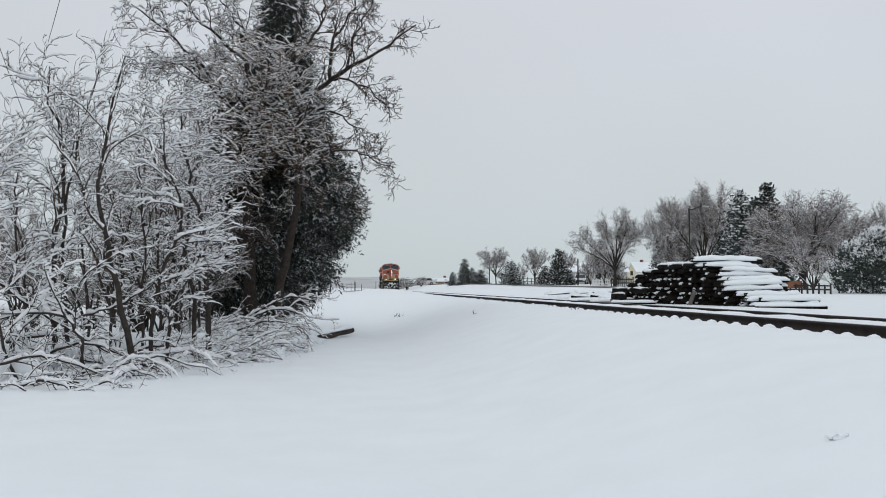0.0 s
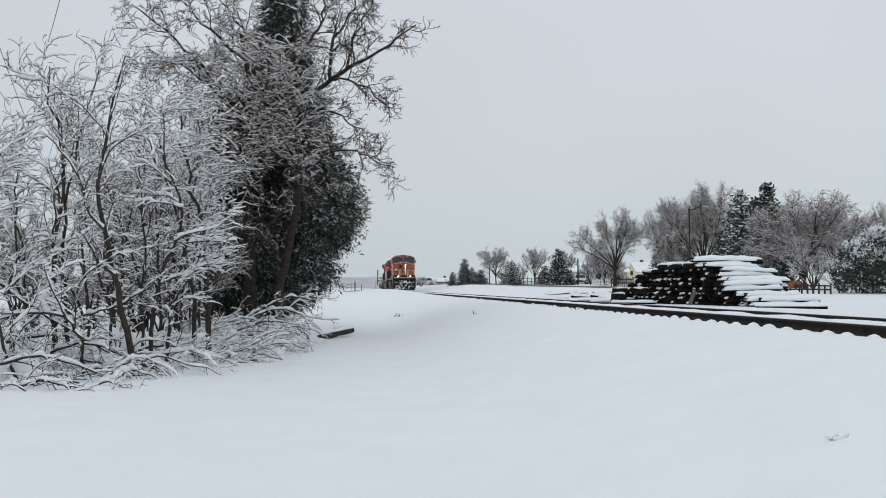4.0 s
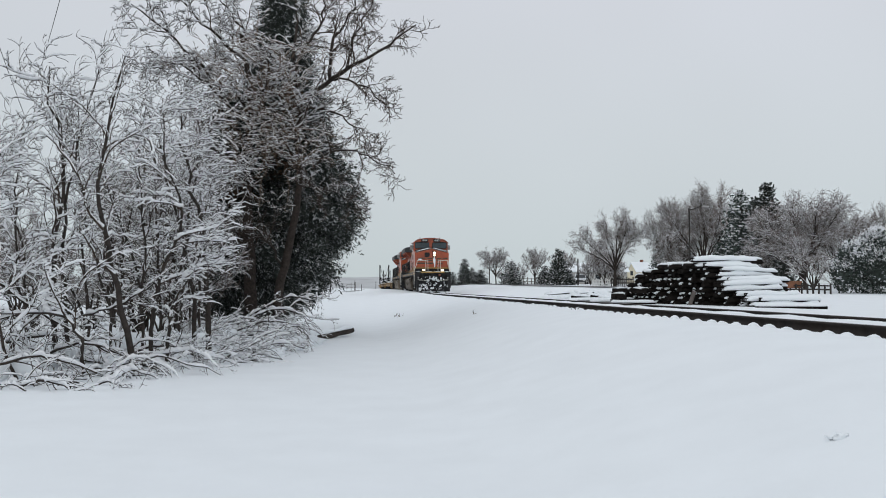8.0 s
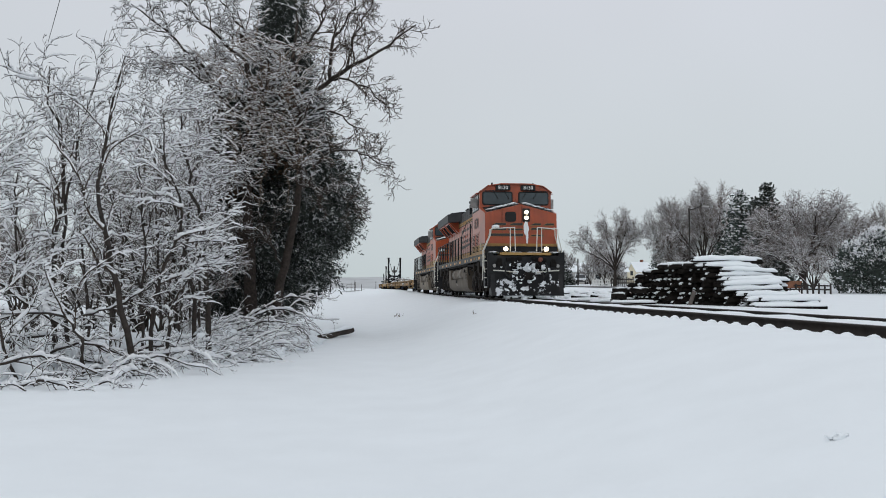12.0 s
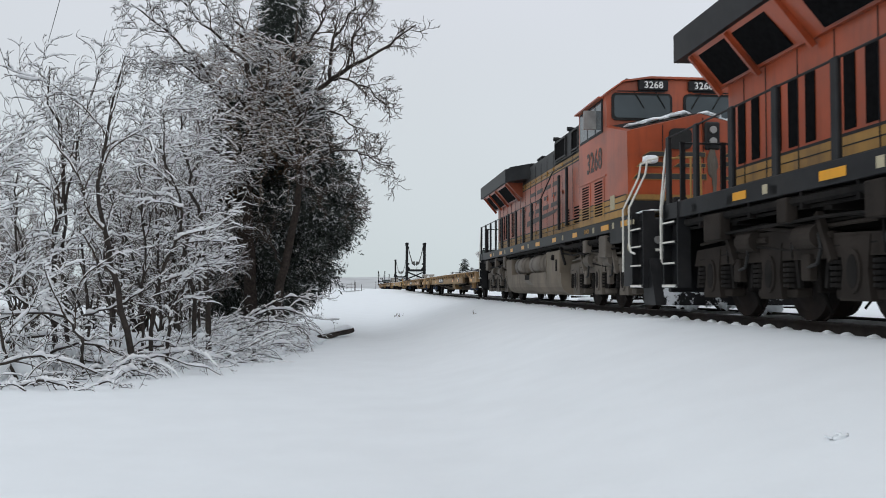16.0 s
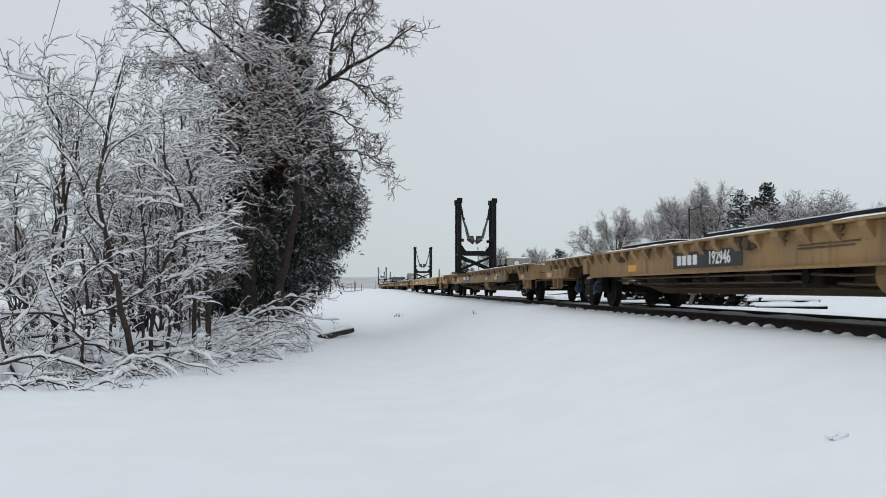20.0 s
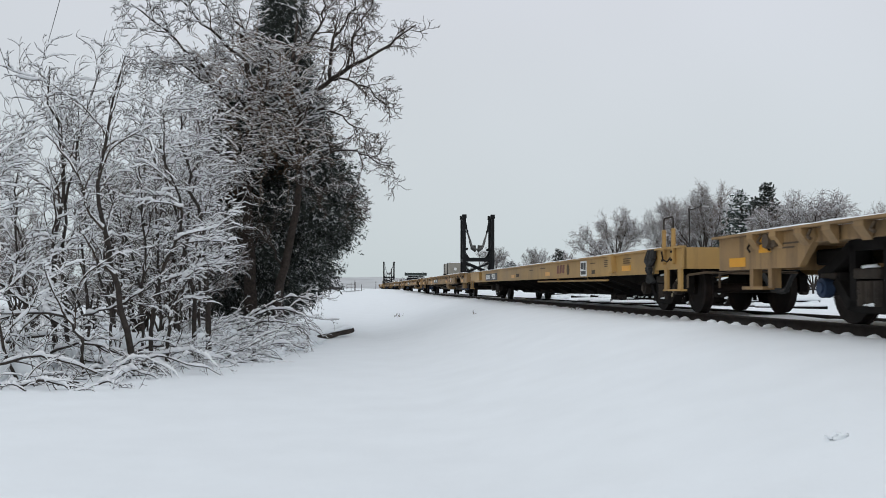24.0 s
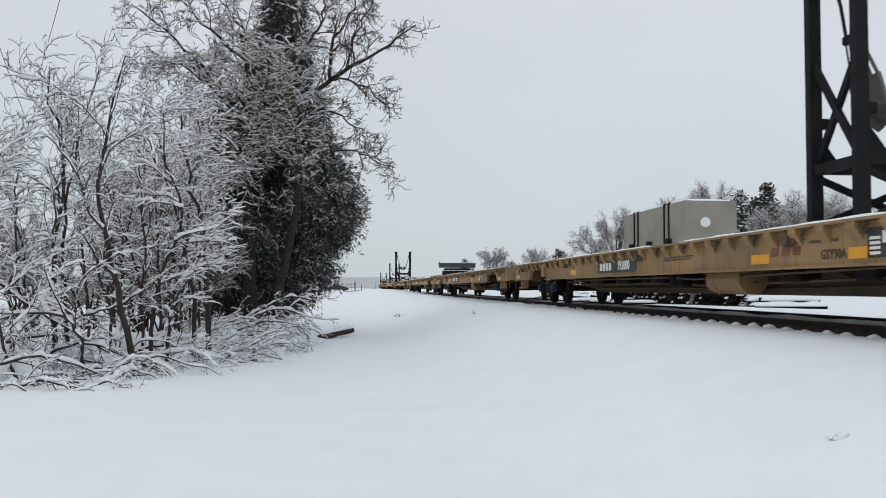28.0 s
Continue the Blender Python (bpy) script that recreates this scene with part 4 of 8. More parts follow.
            pipe(bm, foot + [(dx, y * dy, 1.9), (dx + 0.3, y * (dy - 0.22), 2.5), (dx + 0.36, y * (dy - 0.24), 2.74), (dx + 0.44, y * (dy - 0.42), 2.78)], 0.02, 7)
            part("grab_rail", bm, RAILING, lo)
        bm = bmesh.new()
        pipe(bm, [(-0.16, y * 1.11, 2.74), (-0.12, y * 0.45, 2.78), (-0.12, y * 0.42, 1.85)], 0.02, 7)
        pipe(bm, [(-0.12, y * 0.62, 2.77), (-0.12, y * 0.62, 1.85)], 0.02, 7)
        part("grab_rail", bm, RAILING if not faded else YELLOW, lo)
        bm = bmesh.new()
        pipe(bm, [(-9.3, y * 1.46, 2.9), (-21.25, y * 1.46, 2.9)], 0.017, 6)
        pipe(bm, [(-9.3, y * 1.46, 2.9), (-8.5, y * 1.3, 3.55), (-5.0, y * 1.2, 3.62)], 0.017, 6)
        part("hand_rail", bm, BLACK, lo)
        for x in (-9.3, -10.6, -11.9, -13.2, -14.6, -16.0, -17.4, -18.7, -20.0, -21.2):
            bm = bmesh.new()
            box(bm, x - 0.075, x + 0.075, y * 1.43, y * 1.49, 1.62, 2.92, 0.012)
            box(bm, x - 0.11, x + 0.11, y * 1.42, y * 1.5, 1.56, 1.7, 0.012)
            part("rail_post", bm, BLACK, lo)
        for x, z0, z1 in ((-8.6, 2.0, 3.5), (-7.7, 2.05, 3.6), (-6.2, 2.55, 3.75)):
            bm = bmesh.new()
            box(bm, x - 0.06, x + 0.06, y * (H + 0.1), y * (H + 0.17), z0, z1, 0.02)
            part("door_grab_post", bm, BLACK, lo)
        for k, x in enumerate((-2.9, -5.4, -7.6, -9.8, -12.0, -14.0, -16.3, -18.6, -1.5)):
            bm = bmesh.new()
            stripe(bm, x, x + (0.42 if k % 3 else 0.55), y * 1.5, 1.6, 1.71, 0.006)
            part("reflector", bm, REFLECT, lo)
        for x in (-2.1, -3.6, -6.5, -11.0, -15.2, -17.7):
            bm = bmesh.new()
            stripe(bm, x, x + 0.14, y * 1.5, 1.6, 1.72, 0.005)
            part("stencil_plate", bm, CREAM, lo)
        if y < 0:
            text_part("model_lettering", "ES44C4", 0.13, YELLOW, lo, Matrix.Translation((-4.1, -1.507, 1.66)) @ Matrix.Rotation(radians(90), 4, "X"), bold=0.003)
    # rear end rails
    bm = bmesh.new()
    for y in (-1.2, -0.5, 0.5, 1.2):
        box(bm, -21.3, -21.24, y - 0.04, y + 0.04, 1.8, 2.85)
    pipe(bm, [(-21.27, -1.25, 2.83), (-21.27, 1.25, 2.83)], 0.018, 6)
    part("rear_rail", bm, BLACK, lo)
    bm = bmesh.new()
    pipe(bm, [(-21.5, -1.5, 0.9), (-21.5, -1.5, 1.75), (-21.38, -1.46, 2.6), (-21.3, -1.45, 2.8)], 0.02, 7)
    pipe(bm, [(-21.75, -1.4, 0.85), (-21.75, -1.4, 1.7), (-21.45, -1.4, 2.4)], 0.018, 7)
    part("grab_rail", bm, RAILING, lo)
    bm = bmesh.new()
    box(bm, -21.45, -21.3, -1.4, 1.4, 0.35, 1.6, 0.02)
    part("rear_pilot", bm, BLACK, lo)
    bm = bmesh.new()
    box(bm, -22.0, -21.4, -0.12, 0.12, 0.76, 0.98, 0.04)
    part("rear_coupler", bm, UNDER_DARK, lo)
    # fuel tank with its air reservoirs in a side recess
    bm = bmesh.new()
    tank_side = [(1.47, 0.8), (1.47, 0.56), (1.44, 0.44), (1.37, 0.34), (1.26, 0.27), (1.1, 0.24)]
    prism(bm, [(-a, b) for a, b in tank_side] + tank_side[::-1], "x", -14.75, -6.75)
    part("fuel_tank", bm, tank_paint, lo)
    # the core's near-black colour stands for shade in the reservoir recess
    for x0, x1, w, z1, nm in ((-8.55, -6.95, 1.47, 1.38, "tank_end"), (-14.95, -13.95, 1.47, 1.36, "tank_end"), (-13.95, -8.55, 0.95, 1.4, "tank_core")):
        bm = bmesh.new()
        box(bm, x0, x1, -w, w, 0.755, z1, 0.02)
        part(nm, bm, tank_paint if nm == "tank_end" else UNDER_DARK, lo)
    for y in (-1, 1):
        for x in (-7.0, -14.9, -8.5):
            bm = bmesh.new()
            stripe(bm, x - 0.03, x + 0.03, y * 1.47, 0.66, 1.34, 0.012)
            part("tank_weld", bm, tank_paint, lo)
        for x0, x1 in ((-13.95, -11.6), (-10.9, -8.55)):
            bm = bmesh.new()
            prism(bm, [(x0, 0.78), (x0 + (0.06 if x0 < -12 else 0.2), 0.85), (x1 - (0.2 if x0 < -12 else 0.06), 0.85), (x1, 0.78)], "y", y * 1.4, y * 1.47)
            part("tank_lip", bm, tank_paint, lo)
        # no cut here: a flat dark strip stands for the shaded notch
        bm = bmesh.new()
        stripe(bm, -11.6, -10.9, y * 1.47, 0.66, 0.8, 0.006)
        part("tank_notch", bm, UNDER_DARK, lo)
        bm = bmesh.new()
        prism(bm, [(-11.6, 0.64), (-10.95, 0.64), (-10.3, 0.5), (-11.0, 0.52)], "y", y * 1.471, y * 1.477)
        part("pale_smear", bm, RESERVOIR, lo, "pale slanted patch below the tank notch")
        bm = bmesh.new()
        cyl(bm, (-7.6, y * 1.44, 1.2), (-7.6, y * 1.53, 1.22), 0.07, 12)
        part("fuel_filler", bm, UNDER_DARK, lo)
        bm = bmesh.new()
        stripe(bm, -7.35, -7.2, y * 1.47, 0.85, 1.15, 0.015)
        part("sight_gauge", bm, UNDER_DARK, lo)
    for y in (-1.2, 1.2):
        for x0, x1 in ((-13.4, -11.5), (-11.0, -8.75)):
            bm = bmesh.new()
            cyl(bm, (x0 + 0.15, y, 1.1), (x1 - 0.15, y, 1.1), 0.29, 20)
            cyl(bm, (x0, y, 1.1), (x0 + 0.15, y, 1.1), 0.16, 20, 0.29)
            cyl(bm, (x1 - 0.15, y, 1.1), (x1, y, 1.1), 0.29, 20, 0.16)
            part("air_reservoir", bm, RESERVOIR, lo, "cylindrical grey air tank", True)
            for x in (x0 + 0.55, x1 - 0.55):
                bm = bmesh.new()
                cyl(bm, (x - 0.025, y, 1.1), (x + 0.025, y, 1.1), 0.3, 20)
                part("tank_strap", bm, UNDER, lo)
    loco_truck(lo, (-1.95, -3.85, -5.8), UNDER if faded else UNDER_SHADED)
    loco_truck(lo, (-15.95, -17.9, -19.8), UNDER if faded else UNDER_SHADED)
    return lo


loco_lead = build_loco("8130", False, "orange and black diesel locomotive with lit headlights leading the train")
loco_trail = build_loco("3268", True, "faded orange and black diesel locomotive coupled behind the leader")


# ---- flatcars ----
def car_truck(parent, x, blue=False):
    tr = thing_part("truck", parent)
    tr.location = (x, 0, 0)
    for y in (-1.0, 1.0):
        s = -1 if y < 0 else 1
        # cast side frame: top chord, bottom chord and columns round open windows
        bm = bmesh.new()
        top = [(-1.08, 0.56), (-0.78, 0.66), (-0.36, 0.9), (0.36, 0.9), (0.78, 0.66), (1.08, 0.56)]
        low = [(-0.72, 0.52), (-0.4, 0.22), (0.4, 0.22), (0.72, 0.52)]
        for line, hh in ((top, 0.13), (low, 0.12)):
            for p, q in zip(line[:-1], line[1:]):
                beam(bm, (p[0], y, p[1]), (q[0], y, q[1]), 0.16, hh)
        for dx in (-0.33, 0.33):
            box(bm, dx - 0.06, dx + 0.06, y - 0.08, y + 0.08, 0.2, 0.9)
        for ax in (-0.85, 0.85):
            prism(bm, [(ax - 0.24, 0.6), (ax - 0.24, 0.36), (ax - 0.15, 0.36), (ax - 0.13, 0.54), (ax + 0.13, 0.54), (ax + 0.15, 0.36), (ax + 0.24, 0.36), (ax + 0.24, 0.6)], "y", y - 0.07, y + 0.07)
        part("side_frame", bm, UNDER_DARK, tr)
        bm = bmesh.new()
        box(bm, -0.36, 0.36, y - 0.07, y + 0.07, 0.14, 0.22, 0.02)
        part("spring_plank", bm, UNDER_DARK, tr)
        for dx in (-0.16, 0.0, 0.16):
            bm = bmesh.new()
            spring(bm, (dx, y + 0.05 * s), 0.072, 0.22, 0.5, 6)
            part("coil_spring", bm, CAR_FRAME, tr)
        for dx in (-0.42, 0.42):
            bm = bmesh.new()
            beam(bm, (dx * 1.15, y * 0.8, 0.85), (dx * 0.9, y * 0.8, 0.2), 0.05, 0.07)
            part("brake_lever", bm, UNDER_DARK, tr)
        bm = bmesh.new()
        box(bm, -0.25, 0.25, *sorted((y - 0.06 * s, y + 0.13 * s)), 0.52, 0.64, 0.02)
        part("bolster_end", bm, CAR_FRAME, tr)
        for k in range(4):
            bm = bmesh.new()
            zc = 0.27 + 0.08 * k
            beam(bm, (0.43 + 0.07 * k, y + 0.084 * s, zc), (0.475 + 0.07 * k, y + 0.084 * s, zc + 0.055), 0.012, 0.045)
            part("cast_marking", bm, CREAM, tr)
        bm = bmesh.new()
        lens_blob(bm, (0, y + 0.06 * s, 0.65), 0.17, 0.06, 0.03, 2, 0.5, 2)
        lens_blob(bm, (0.05, y + 0.09 * s, 0.24), 0.14, 0.04, 0.022, 5, 0.7, 2)
        part("snow_clump", bm, SNOW, tr, "", True)
        for ax in (-0.85, 0.85):
            bm = bmesh.new()
            cyl(bm, (ax, y + 0.06 * s, 0.42), (ax, y + 0.17 * s, 0.42), 0.115, 14)
            cyl(bm, (ax, y + 0.17 * s, 0.42), (ax, y + 0.2 * s, 0.42), 0.07, 10)
            part("bearing_cap", bm, AXLE_BLUE if blue else CAR_FRAME, tr)
            bm = bmesh.new()
            box(bm, ax - 0.17, ax + 0.17, y - 0.09, y + 0.09, 0.52, 0.6, 0.015)
            part("bearing_adapter", bm, CAR_FRAME, tr)
    for ax in (-0.85, 0.85):
        ROLLING.append((wheelset(0.42, tr, ax, 1.05), 0.42))
    return tr


LEN_A, LEN_C = 26.9, 26.0


def side_text(body, size, x, z, parent, material, name="lettering", y=-1.545, bold=0.004):
    return text_part(name, body, size, material, parent, Matrix.Translation((x, y, z)) @ Matrix.Rotation(radians(90), 4, "X"), bold=bold)


def bars(parent, rows, y=-1.536, material=None):
    """Lettering too small to read: plain bars."""
    for x0, x1, z0, z1 in rows:
        bm = bmesh.new()
        stripe(bm, x0, x1, y, z0, z1, 0.004)
        part("lettering_bar", bm, material or FLAT_UNDER, parent)


def build_flatcar_a(number, label, markings=()):
    """Long flat car: deep side sills, an open notch over each truck, stake pockets along the deck."""
    c = thing("flatcar", label, "flatcar", "flatcars of the train")
    L = LEN_A
    bm = bmesh.new()
    box(bm, -L + 0.05, -0.05, -1.42, 1.42, 1.02, 1.08)
    part("deck", bm, FLAT_TAN, c)
    bm = bmesh.new()
    box(bm, -L + 0.3, -0.3, -1.3, 1.3, 1.08, 1.1)
    part("deck_snow", bm, SNOW, c, "thin snow lying on the deck")
    for y in (-1, 1):
        bm = bmesh.new()
        box(bm, -22.2, -4.7, y * 1.45, y * 1.53, 0.66, 1.09)
        prism(bm, [(-4.7, 0.7), (-4.7, 1.09), (-4.35, 1.09), (-4.55, 0.9)], "y", y * 1.45, y * 1.53)
        prism(bm, [(-22.2, 0.7), (-22.2, 1.09), (-22.55, 1.09), (-22.35, 0.9)], "y", y * 1.45, y * 1.53)
        part("side_sill", bm, FLAT_TAN, c)
        bm = bmesh.new()
        box(bm, -22.2, -4.7, y * 1.45, y * 1.58, 0.64, 0.67)
        part("sill_flange", bm, FLAT_TAN, c)
        bm = bmesh.new()
        box(bm, -L, 0.0, y * 1.5, y * 1.64, 1.095, 1.125)
        part("deck_lip", bm, FLAT_TAN, c)
        for x0, ln in ((-12.5, 12.3), (-21.0, 7.6), (-26.4, 4.2)):
            sn = part("edge_snow", snow_ridge(ln, 0.2, 0.045, int(ln), 60), SNOW, c, "", True)
            sn.location = (x0, y * 1.5, 1.125)
        bm = bmesh.new()
        box(bm, -22.6, -4.3, y * 1.25, y * 1.44, 0.9, 1.03)
        part("inner_stringer", bm, FLAT_UNDER, c)
        # end aprons beyond the trucks and the thin sill over the notch
        for x0, x1, xs in ((-2.3, -0.02, -2.65), (-L + 0.02, -L + 2.3, -L + 2.65)):
            bm = bmesh.new()
            box(bm, x0, x1, y * 1.45, y * 1.53, 0.66, 1.09)
            xin = x0 if xs < x0 else x1
            prism(bm, [(xin, 0.68), (xin, 1.09), (xs, 1.09), (xs, 0.98)], "y", y * 1.45, y * 1.53)
            part("end_apron", bm, FLAT_TAN, c)
            bm = bmesh.new()
            xm = (x0 + x1) / 2
            for dx in (-0.42, 0.1):
                xa = xm + dx if x0 > -5 else xm - dx - 0.1
                box(bm, xa, xa + 0.1, y * 1.4, y * 1.52, 0.42, 0.66)
            box(bm, xm - 0.4, xm + 0.2, y * 1.38, y * 1.54, 0.4, 0.44)
            part("sill_step", bm, FLAT_TAN, c)
            bm = bmesh.new()
            stripe(bm, xm + 0.1, xm + 0.42, y * 1.53, 0.86, 1.08, 0.006)
            stripe(bm, xm - 0.8, xm - 0.3, y * 1.53, 0.7, 0.82, 0.006)
            part("reflector", bm, REFLECT, c)
            for k in range(2):
                bm = bmesh.new()
                xg = xm + (0.45 if k else -0.1)
                pipe(bm, [(xg, y * 1.56, 1.06), (xg + 0.04, y * 1.58, 0.98), (xg - 0.03, y * 1.58, 0.93), (xg + 0.04, y * 1.58, 0.88)], 0.014, 5)
                part("tie_hook", bm, UNDER_DARK, c)
        for x0, x1 in ((-4.45, -2.5), (-L + 2.5, -L + 4.45)):
            bm = bmesh.new()
            box(bm, x0, x1, y * 1.4, y * 1.5, 0.93, 1.09)
            part("notch_sill", bm, FLAT_TAN, c)
        bm = bmesh.new()
        prism(bm, [(-4.72, 0.72), (-4.72, 1.06), (-4.4, 1.06), (-4.4, 0.72)], "y", y * 1.535, y * 1.6)
        prism(bm, [(-L + 4.4, 0.72), (-L + 4.4, 1.06), (-L + 4.72, 1.06), (-L + 4.72, 0.72)], "y", y * 1.535, y * 1.6)
        part("jacking_pad", bm, FLAT_TAN, c)
        # stake pockets and tie-down anchors along the deck edge
        k = 0
        x = -0.9
        while x > -L + 0.6:
            bm = bmesh.new()
            prism(bm, [(y * 1.53, 1.1), (y * 1.63, 1.1), (y * 1.63, 1.04), (y * 1.53, 0.9)], "x", x - 0.09, x + 0.09)
            part("stake_pocket", bm, FLAT_TAN, c)
            if k % 2 == 1:
                bm = bmesh.new()
                pipe(bm, [(x - 0.42, y * 1.57, 1.08), (x - 0.47, y * 1.59, 1.0), (x - 0.4, y * 1.59, 0.97)], 0.02, 5)
                part("tie_anchor", bm, FLAT_UNDER, c)
            if k % 9 == 4:
                bm = bmesh.new()
                cyl(bm, (x + 0.45, y * 1.54, 0.99), (x + 0.45, y * 1.64, 0.99), 0.09, 10)
                box(bm, x + 0.28, x + 0.62, y * 1.54, y * 1.6, 0.92, 1.08, 0.01)
                part("winch", bm, FLAT_UNDER, c)
            k += 1
            x -= 0.62
        for xr in (-7.3, -9.6, -15.2, -19.4):
            bm = bmesh.new()
            stripe(bm, xr, xr + 0.5, y * 1.53, 0.72, 0.84, 0.006)
            part("reflector", bm, REFLECT, c)
    # fishbelly centre sill, brake gear
    bm = bmesh.new()
    prism(bm, [(-2.0, 1.0), (-2.0, 0.72), (-4.6, 0.66), (-6.8, 0.32), (-20.1, 0.32), (-22.3, 0.66), (-24.9, 0.72), (-24.9, 1.0)], "y", -0.62, 0.62)
    part("center_sill", bm, FLAT_UNDER, c)
    bm = bmesh.new()
    cyl(bm, (-11.8, -1.05, 0.55), (-10.6, -1.05, 0.55), 0.22, 16)
    part("brake_reservoir", bm, FLAT_TAN, c)
    bm = bmesh.new()
    box(bm, -13.4, -12.9, -1.25, -0.85, 0.45, 0.66, 0.03)
    cyl(bm, (-13.2, -1.3, 0.56), (-13.2, -0.8, 0.56), 0.1, 10)
    part("brake_valve", bm, UNDER_DARK, c)
    for x in (-14.1, -16.2, -18.0, -9.2, -7.6):
        bm = bmesh.new()
        box(bm, x - 0.2, x + 0.2, -1.2, -0.9, 0.5, 0.66, 0.03)
        part("brake_box", bm, UNDER_DARK, c)
    for z, yy in ((0.6, -1.3), (0.5, -1.1), (0.42, -0.75)):
        bm = bmesh.new()
        pipe(bm, [(-21.5, yy, z + 0.08), (-19.5, yy, z), (-13.5, yy, z), (-12.4, yy + 0.1, z - 0.04), (-5.0, yy, z + 0.06)], 0.02, 5)
        part("brake_pipe", bm, FLAT_UNDER, c)
    for k in range(11):
        x = -5.6 - k * 1.55
        bm = bmesh.new()
        prism(bm, [(-1.42, 0.8), (-0.6, 0.5), (0.6, 0.5), (1.42, 0.8), (1.42, 1.02), (-1.42, 1.02)], "x", x - 0.05, x + 0.05)
        part("cross_bearer", bm, FLAT_UNDER, c)
    # car ends: end plates, couplers, uncoupling rods, grab irons
    for x, s in ((0.0, 1), (-L, -1)):
        bm = bmesh.new()
        box(bm, x - 0.06 * s, x, -1.5, 1.5, 0.68, 1.09, 0.01)
        part("end_plate", bm, FLAT_TAN, c)
        bm = bmesh.new()
        box(bm, x - 0.8 * s, x + 0.62 * s, -0.13, 0.13, 0.74, 0.96, 0.03)
        box(bm, x + 0.5 * s, x + 0.78 * s, -0.18, 0.18, 0.7, 1.0, 0.05)
        part("coupler", bm, UNDER_DARK, c)
        bm = bmesh.new()
        pipe(bm, [(x + 0.1 * s, -1.48, 0.42), (x + 0.1 * s, -1.48, 0.62), (x + 0.12 * s, -1.2, 0.66), (x + 0.14 * s, -0.3, 0.64)], 0.018, 6)
        pipe(bm, [(x + 0.05 * s, -1.35, 0.9), (x + 0.09 * s, -1.35, 0.86), (x + 0.09 * s, -0.7, 0.86)], 0.014, 6)
        part("uncoupling_rod", bm, FLAT_UNDER, c)
        bm = bmesh.new()
        pipe(bm, [(x + 0.1 * s, -0.3, 0.72), (x + 0.3 * s, -0.32, 0.56), (x + 0.5 * s, -0.3, 0.38), (x + 0.7 * s, -0.28, 0.36), (x + 0.86 * s, -0.26, 0.42)], 0.034, 7)
        part("air_hose", bm, RUBBER, c)
        # stencilled notices on the end plate, too small to read
        for z, ya, yb in ((1.0, -1.2, -0.25), (0.9, -1.05, -0.2), (0.8, -1.15, -0.15)):
            yy = ya
            while yy < yb:
                bm = bmesh.new()
                box(bm, x, x + 0.004 * s, yy, min(yy + 0.13, yb), z - 0.025, z + 0.025)
                part("lettering_bar", bm, FLAT_UNDER, c)
                yy += 0.17
    plate_x = -15.7
    bm = bmesh.new()
    stripe(bm, plate_x - 1.3, plate_x + 1.3, -1.53, 0.72, 0.97, 0.008)
    part("number_panel", bm, DECAL, c, "black panel with the car's white number")
    bars(c, [(plate_x - 1.1 + i * 0.22, plate_x - 0.94 + i * 0.22, 0.77, 0.92) for i in range(4)], -1.54, WHITE)
    side_text(number, 0.26, plate_x + 0.55, 0.845, c, WHITE, "car_number")
    bars(c, [(-12.9, -11.6, 0.90, 0.92), (-12.9, -11.7, 0.86, 0.88), (-5.6, -5.0, 0.92, 0.95), (-5.6, -5.1, 0.86, 0.89), (-8.1, -7.5, 0.92, 0.95), (-2.2, -1.5, 0.93, 0.945), (-2.2, -1.6, 0.89, 0.905), (-2.2, -1.55, 0.85, 0.865), (-25.0, -24.6, 0.94, 0.96), (-25.0, -24.7, 0.89, 0.91)])
    bm = bmesh.new()
    stripe(bm, -6.95, -6.5, -1.53, 0.72, 1.02, 0.006)
    part("notice_panel", bm, DECAL, c)
    bars(c, [(-6.9, -6.72, 0.9 - i * 0.05, 0.93 - i * 0.05) for i in range(4)] + [(-6.68, -6.55, 0.86, 0.98)], -1.538, WHITE)
    bm = bmesh.new()
    for x0 in (-9.0, -8.72, -8.45):
        slanted(bm, [(x0 - 0.06, 0.8), (x0 + 0.13, 0.8), (x0 + 0.18, 1.0), (x0 - 0.01, 1.0)], -1.53)
    part("emblem", bm, PIPE_RED, c)
    for x, z, body, size in markings:
        side_text(body, size, x, z, c, FLAT_UNDER, "stencil", -1.535, 0.002)
    car_truck(c, -3.8, True)
    car_truck(c, -L + 2.95, True)
    return c


